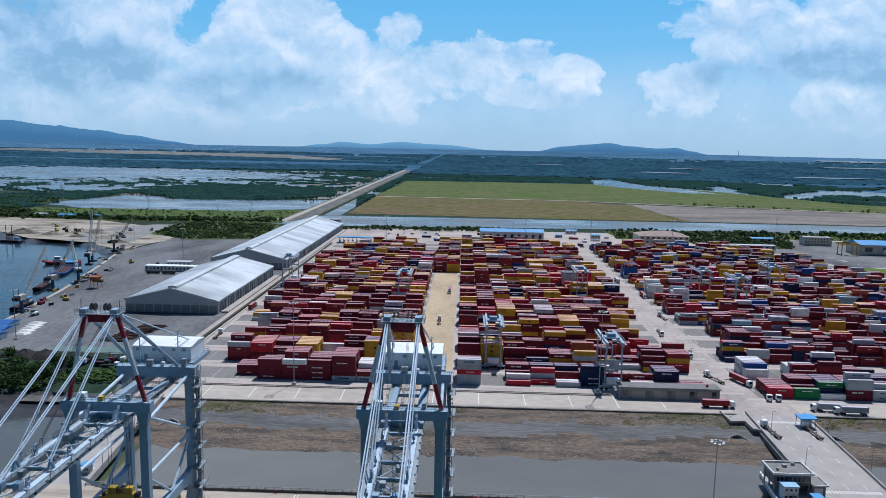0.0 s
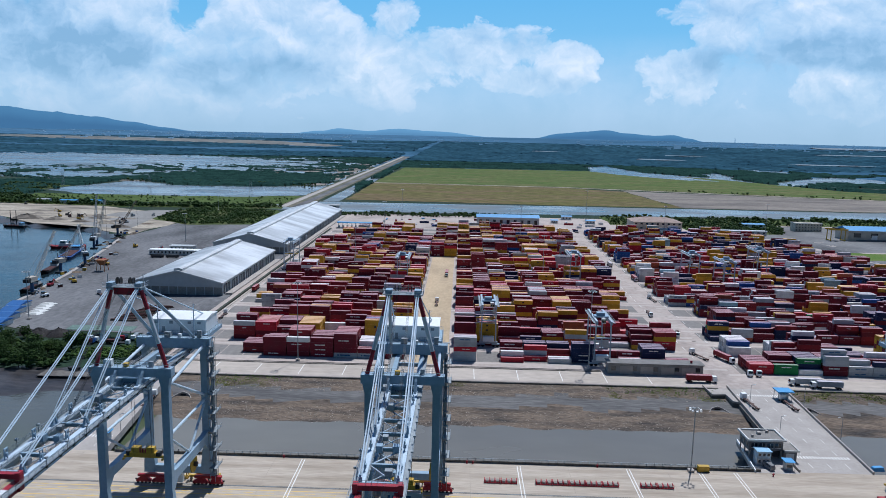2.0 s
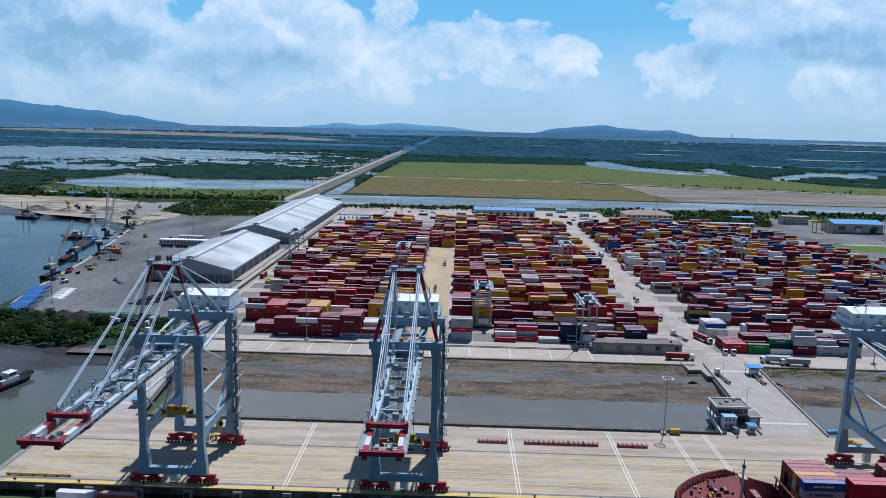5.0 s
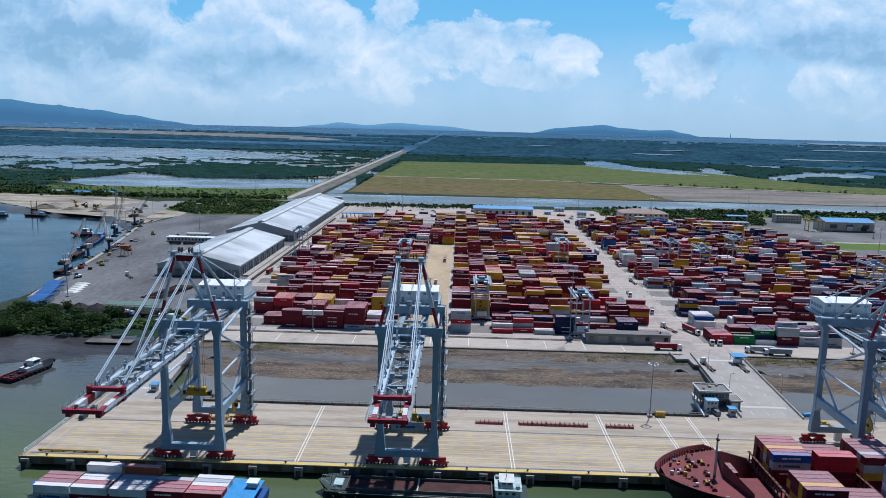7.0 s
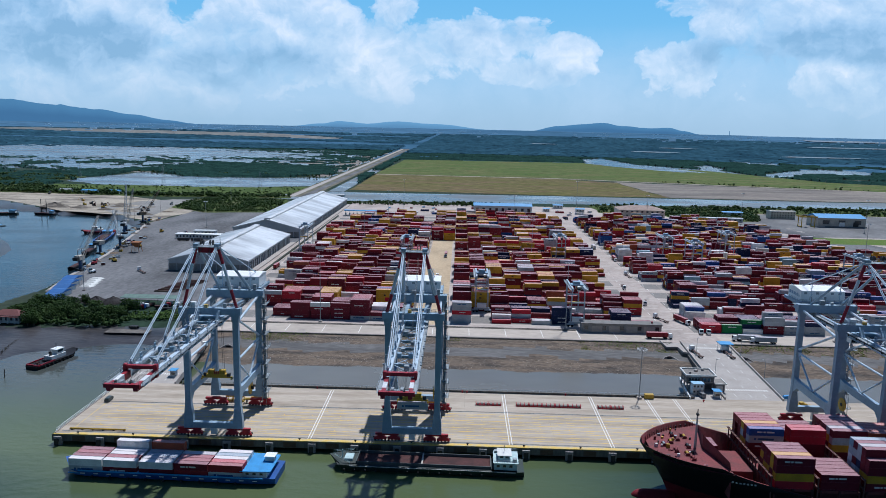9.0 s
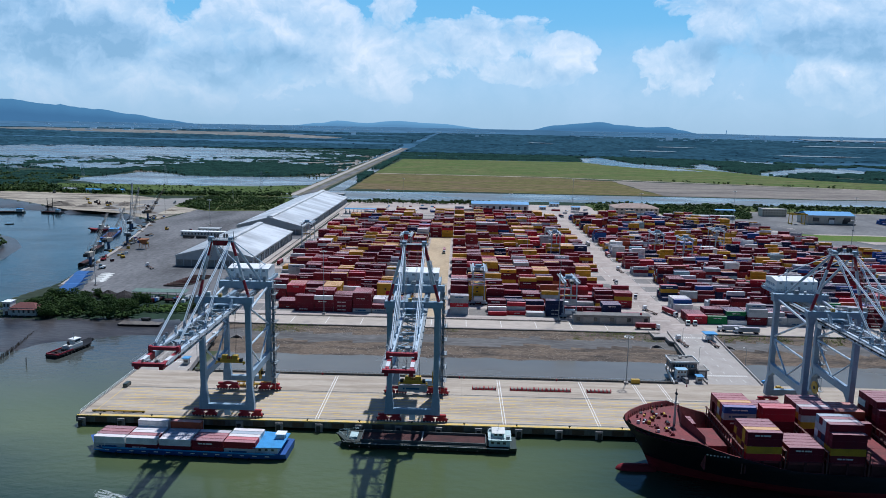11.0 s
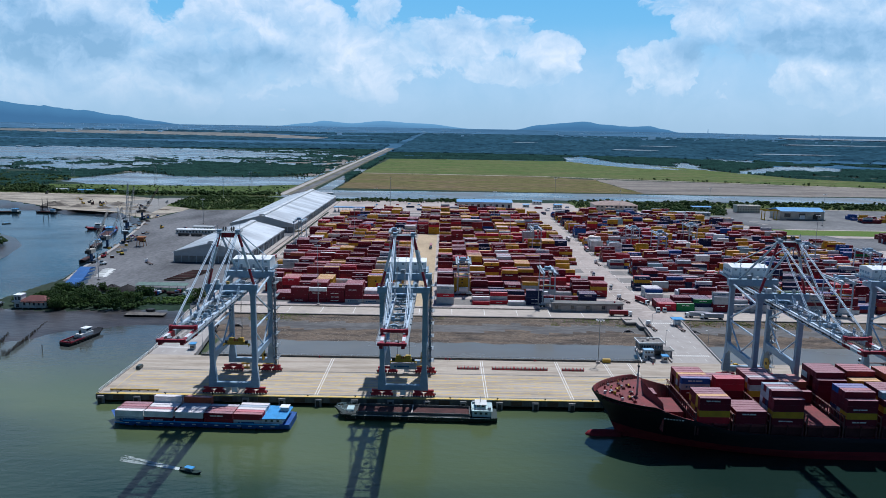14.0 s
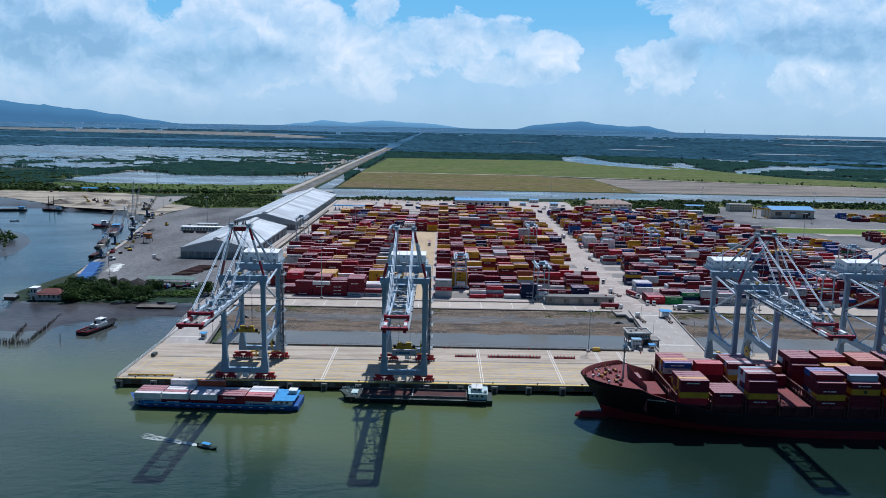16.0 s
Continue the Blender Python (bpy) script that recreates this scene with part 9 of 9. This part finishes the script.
for k in range(13):
    x = random.uniform(-600, -330)
    y = 668 + (-330 - x) * 0.52 + random.uniform(-8, 95)
    m = thing("site_machine", "dusty excavator on the graded sand lot", "machine", "site machines", at=pose(x, y, -0.08, 0, 0, random.uniform(0, 360)))
    paint = random.choice([machine_yellow, rust, black_steel, grey_steel])
    part("track", Shape().box(-1.6, -2.2, 0, -0.9, 2.2, 0.9).box(0.9, -2.2, 0, 1.6, 2.2, 0.9), black_steel, m)
    part("body", Shape().box(-1.5, -2.4, 0.9, 1.5, 1.6, 2.6), paint, m)
    part("cab", Shape().box(-1.4, 0.2, 2.6, 0.0, 1.8, 4.0), glass_dark, m)
    part("arm", Shape().bar((0.5, 1.4, 2.2), (0.5, 4.6, 5.0), 0.5).bar((0.5, 4.6, 5.0), (0.5, 6.8, 1.2), 0.4), paint, m)
for k in range(5):
    t = k / 4
    part_x, part_y = -222 - 6 * t, 250 + 26 * t
    tagged(part("tarpaulin", Shape().loft([[(part_x, part_y, 0), (part_x + 9, part_y - 2, 0), (part_x + 11, part_y + 4, 0), (part_x + 1, part_y + 5, 0)], [(part_x + 2, part_y + 1, 0.9), (part_x + 7, part_y, 1.1), (part_x + 8, part_y + 2.5, 1.0), (part_x + 3, part_y + 3, 0.8)]]), plaster_white), "pale tarpaulin over loose cargo on the wharf apron", "tarpaulin")
for k, (x, y, m) in enumerate(((-252, 330, signal_red), (-240, 345, machine_yellow), (-250, 420, machine_yellow), (-262, 440, signal_red), (-235, 300, house_white), (-270, 520, machine_yellow), (-240, 505, signal_red))):
    v = thing("loader", "small loading machine on the wharf apron", "machine", "wharf machines", at=pose(x, y, 0, 0, 0, 37 * k))
    part("body", Shape().box(-1.5, 0, 0.9, 1.5, 5, 2.4), m, v, bevel=0.15)
    part("cab", Shape().box(-1.0, 2.8, 2.4, 1.0, 4.6, 4.0), glass_dark, v)
    part("arm", Shape().bar((0, 5, 2), (0, 8, 4.5), 0.5).bar((0, 8, 4.5), (0, 9.5, 1.5), 0.4), m, v)
    for y2 in (1.0, 4.0):
        part("axle", Shape().bar((-1.6, y2, 0.8), (1.6, y2, 0.8), 1.6, sides=12), rubber, v)
hop = thing("hopper", "rusty orange cargo hopper on legs on the wharf", "hopper", at=pose(-243, 395, 0))
part("bin", Shape().loft([[(-1.5, -1.5, 5), (1.5, -1.5, 5), (1.5, 1.5, 5), (-1.5, 1.5, 5)], [(-4, -4, 9.5), (4, -4, 9.5), (4, 4, 9.5), (-4, 4, 9.5)]]), mat("rust_orange", (0.30, 0.12, 0.05), 0.85, 0, 0.25, 0.5), hop)
for a in (-3.5, 3.5):
    for b in (-3.5, 3.5):
        part("leg", Shape().bar((a, b, 0), (a * 0.8, b * 0.8, 7), 0.4), mat("rust_orange", (0.30, 0.12, 0.05)), hop)


def cargo_boat(x, y, turn, length, hullm, label):
    c = thing("cargo_boat", label, "boat", "creek boats", at=pose(x, y, WATER - 0.8, 0, 0, turn))
    part("hull", hull_loft(length, length * 0.2, 2.8, length * 0.15, 1.2), hullm, c)
    part("hold", Shape().box(length * 0.18, -length * 0.075, 2.5, length * 0.72, length * 0.075, 3.3), rust, c)
    h = part("deckhouse", Shape().box(length * 0.78, -length * 0.07, 2.6, length * 0.95, length * 0.07, 6.2), plaster_white, c)
    part("roof", Shape().box(length * 0.77, -length * 0.08, 6.2, length * 0.96, length * 0.08, 6.4), roof_blue, h)
    part("window", Shape().box(length * 0.776, -length * 0.06, 4.8, length * 0.782, length * 0.06, 5.7), glass_dark, h)


cargo_boat(-268, 322, 97, 30, hull_black, "dark river cargo boat alongside the wharf")
cargo_boat(-312, 458, 105, 62, hull_blue, "blue river cargo boat alongside the wharf")
cargo_boat(-292, 392, 103, 36, hull_black, "dark river cargo boat alongside the wharf")
cargo_boat(-560, 655, 12, 42, hull_green, "grey-green barge moored off the sand lot")
cargo_boat(-500, 668, -8, 30, hull_black, "dark barge with spud poles off the sand lot")
s = Shape()
for x in (-490, -483):
    s.bar((x, 668, -8), (x, 668, 16), 0.8, sides=8)
tagged(part("spud_poles", s, black_steel), "two tall dark mooring piles", "piles", kind="stuff")
build_motorboat(-470, 560, 200)

# grounded pontoon on the mud, fishing stakes
p = thing("pontoon", "rusty flat pontoon grounded on the mud", "pontoon", at=pose(-149.5, 138.5, -3.1, 0, 0, 1))
part("hull", Shape().loft([[(2, 0.5, 0), (24, 0.5, 0), (24, 17, 0), (2, 17, 0)], [(0, 0, 2.4), (26, 0, 2.4), (26, 18, 2.4), (0, 18, 2.4)]]), hull_black, p)
part("deck", Shape().box(0.2, 0.2, 2.4, 25.8, 17.8, 2.5), mat("pontoon_deck", (0.15, 0.135, 0.12), 0.9, 0, 0.3, 0.15, dark=(0.07, 0.06, 0.055), amount=0.9), p, "pale grey-brown muddy deck")
part("winch", Shape().box(12, 8, 2.5, 16, 11, 4.2).bar((11, 9.5, 3.6), (17, 9.5, 3.6), 1.4, sides=10), black_steel, p)
random.seed(17)
s = Shape()
for k in range(520):
    d = random.random()
    if k < 230:
        x, y = -181 - 13 * d + random.uniform(-0.5, 0.5), 62 + 74 * d
    elif k < 330:
        x, y = -190 - 12 * d + random.uniform(-0.5, 0.5), 60 + 40 * d
    else:
        x, y = random.uniform(-206, -181), 61 + random.choice([0, 1.5, 3.5, 6])
    s.bar((x, y, -6), (x + random.uniform(-0.3, 0.3), y, random.uniform(-2.6, -1.2)), 0.12)
s.bar((-165.5, 70, -7), (-165.2, 70, 0.2), 0.5, sides=6).bar((-157.0, 84, -7), (-157.0, 84, -1.6), 0.4, sides=6)
tagged(part("fishing_stakes", s, bark), "rows of thin wooden fishing stakes in the shallows", "stakes", kind="stuff")


# ---- trees on the near bank ----
def build_tree(x, y, h, seed):
    random.seed(seed)
    t = thing("tree", "bushy dark green mangrove tree on the bank", "tree", "bank trees", at=pose(x, y, -0.4, 0, 0, random.uniform(0, 360)))
    trunk = Shape().bar((0, 0, 0), (0.1 * h * 0.3, 0, h * 0.5), 0.5, sides=6, w2=0.28)
    for k in range(5):
        a = random.uniform(0, 6.3)
        trunk.bar((0.02 * h, 0, h * (0.25 + 0.05 * k)), (0.28 * h * math.cos(a), 0.28 * h * math.sin(a), h * random.uniform(0.55, 0.8)), 0.22, sides=5, w2=0.08)
    part("trunk", trunk, bark, t)
    crown = Shape()
    for k in range(230):
        a, r, z = random.uniform(0, 6.3), random.random() ** 0.6, random.uniform(0.28, 1.0)
        wide = 0.52 * h * math.sin(math.pi * min(0.95, max(0.12, 1.05 - z * 0.85))) ** 0.7
        clump(crown, r * wide * math.cos(a), r * wide * math.sin(a), h * z, h * random.uniform(0.025, 0.070), 0.75)
    part("crown", crown, leaves, t)


n = 0
for k in range(400):
    random.seed(1000 + k)
    x, y = random.uniform(-222, -150), random.uniform(146, 200)
    if (y > 184 and x > -190) or (x < -203 and y < 164) or n >= 62:
        continue
    n += 1
    build_tree(x, y, random.uniform(5.0, 9.0), k)
for k, (x, y, h) in enumerate(((-110.5, 172.0, 10.5), (-113.5, 178.0, 9.0), (-231.0, 158.0, 5.5))):
    build_tree(x, y, h, 900 + k)
thicket("bank_palms", [(-150, 163), (-116, 166), (-116, 184), (-150, 182)], 240, 1.0, 2.8, "low bright green palms and bananas behind the pontoon", mat("bright_leaves", (0.075, 0.125, 0.03), 0.8, 0, 0.45, 0.3, dark=(0.03, 0.055, 0.016), amount=0.9, island=0.35, spec=0.08), 25)
thicket("bank_shrubs", [(-226, 166), (-205, 150), (-150, 148), (-144, 160), (-150, 178), (-190, 190), (-226, 205)], 520, 2, 4.5, "low shrubs along the muddy bank", seed=21)
thicket("quay_weeds", [(-60, 138), (-30, 138), (-30, 146), (-60, 146)], 80, 0.4, 1.0, "weeds on the rubble bank", grass, 22)
thicket("quay_weeds", [(135, 134), (182, 134), (182, 146), (135, 146)], 130, 0.4, 1.0, "weeds on the rubble bank", grass, 23)
thicket("quay_weeds", [(216, 134), (330, 136), (330, 146), (216, 146)], 200, 0.4, 1.0, "weeds on the rubble bank", grass, 24)


# pylons over the marsh
def build_pylon(x, y, h):
    t = thing("pylon", "grey lattice power pylon in the marsh", "pylon", "pylons", at=pose(x, y, 0))
    s = Shape()
    lattice(s, (0, 0, 0), (0, 0, h), 5.0, 8, 0.16)
    part("tower", s, grey_steel, t)
    for z in (0.7, 0.82, 0.94):
        part("arm", Shape().bar((-6, 0, h * z), (6, 0, h * z), 0.22), grey_steel, t)


for x, y, h in ((-295, 1010, 34), (-500, 1090, 34), (-700, 1170, 34), (-900, 1250, 34)):
    build_pylon(x, y, h)

# stony surface of the bank: broken rubble
random.seed(40)
s = Shape()
for k in range(7000):
    x, y = random.uniform(-72, 182), 0
    y = random.choice([random.uniform(131, 146), random.uniform(97, 117) + 4 * n2(x, 0, 0.03, 5)])
    z = -0.3 + (y - 147) * 0.079 + 0.25 * n2(x, y, 0.06) - 0.05
    r = random.uniform(0.15, 0.42)
    clump(s, x, y, z, r, 0.45)
tagged(part("rubble_stones", s, mat("pale_stones", (0.25, 0.215, 0.18), 0.95, 0, 0.4, 0.3, dark=(0.12, 0.10, 0.085), amount=0.9, island=0.4, spec=0.05)), "loose rubble stones on the muddy bank", "stones", kind="stuff")

# grass on the crest of the bank
for x0, x1, y0, y1, n in ((-70, -25, 134, 146, 2600), (128, 182, 132, 146, 3000), (214, 300, 133, 146, 4200), (20, 60, 141, 146, 700)):
    random.seed(int(x0) + 500)
    s = Shape()
    for k in range(n):
        x, y = random.uniform(x0, x1), random.uniform(y0, y1)
        if n2(x, y, 0.09, 6) < -0.08:
            continue
        z, h, a = -0.3 + (y - 147) * 0.079 - 0.1, random.uniform(0.12, 0.32), random.uniform(0, 3.1)
        dx, dy = 0.45 * math.cos(a), 0.45 * math.sin(a)
        s.add([(x - dx, y - dy, z), (x + dx, y + dy, z), (x + dx * 0.6 + 0.15, y + dy * 0.6, z + h), (x - dx * 0.4, y - dy * 0.4 + 0.8, z + h * 0.8)], [(0, 1, 2, 3)])
    tagged(part("bank_grass", s, mat("bank_grass", (0.15, 0.16, 0.05), 0.95, 0, 0.3, 0.1, dark=(0.10, 0.09, 0.045), amount=0.9, spec=0.05)), "green grass tufts on the crest of the bank", "grass", kind="stuff")
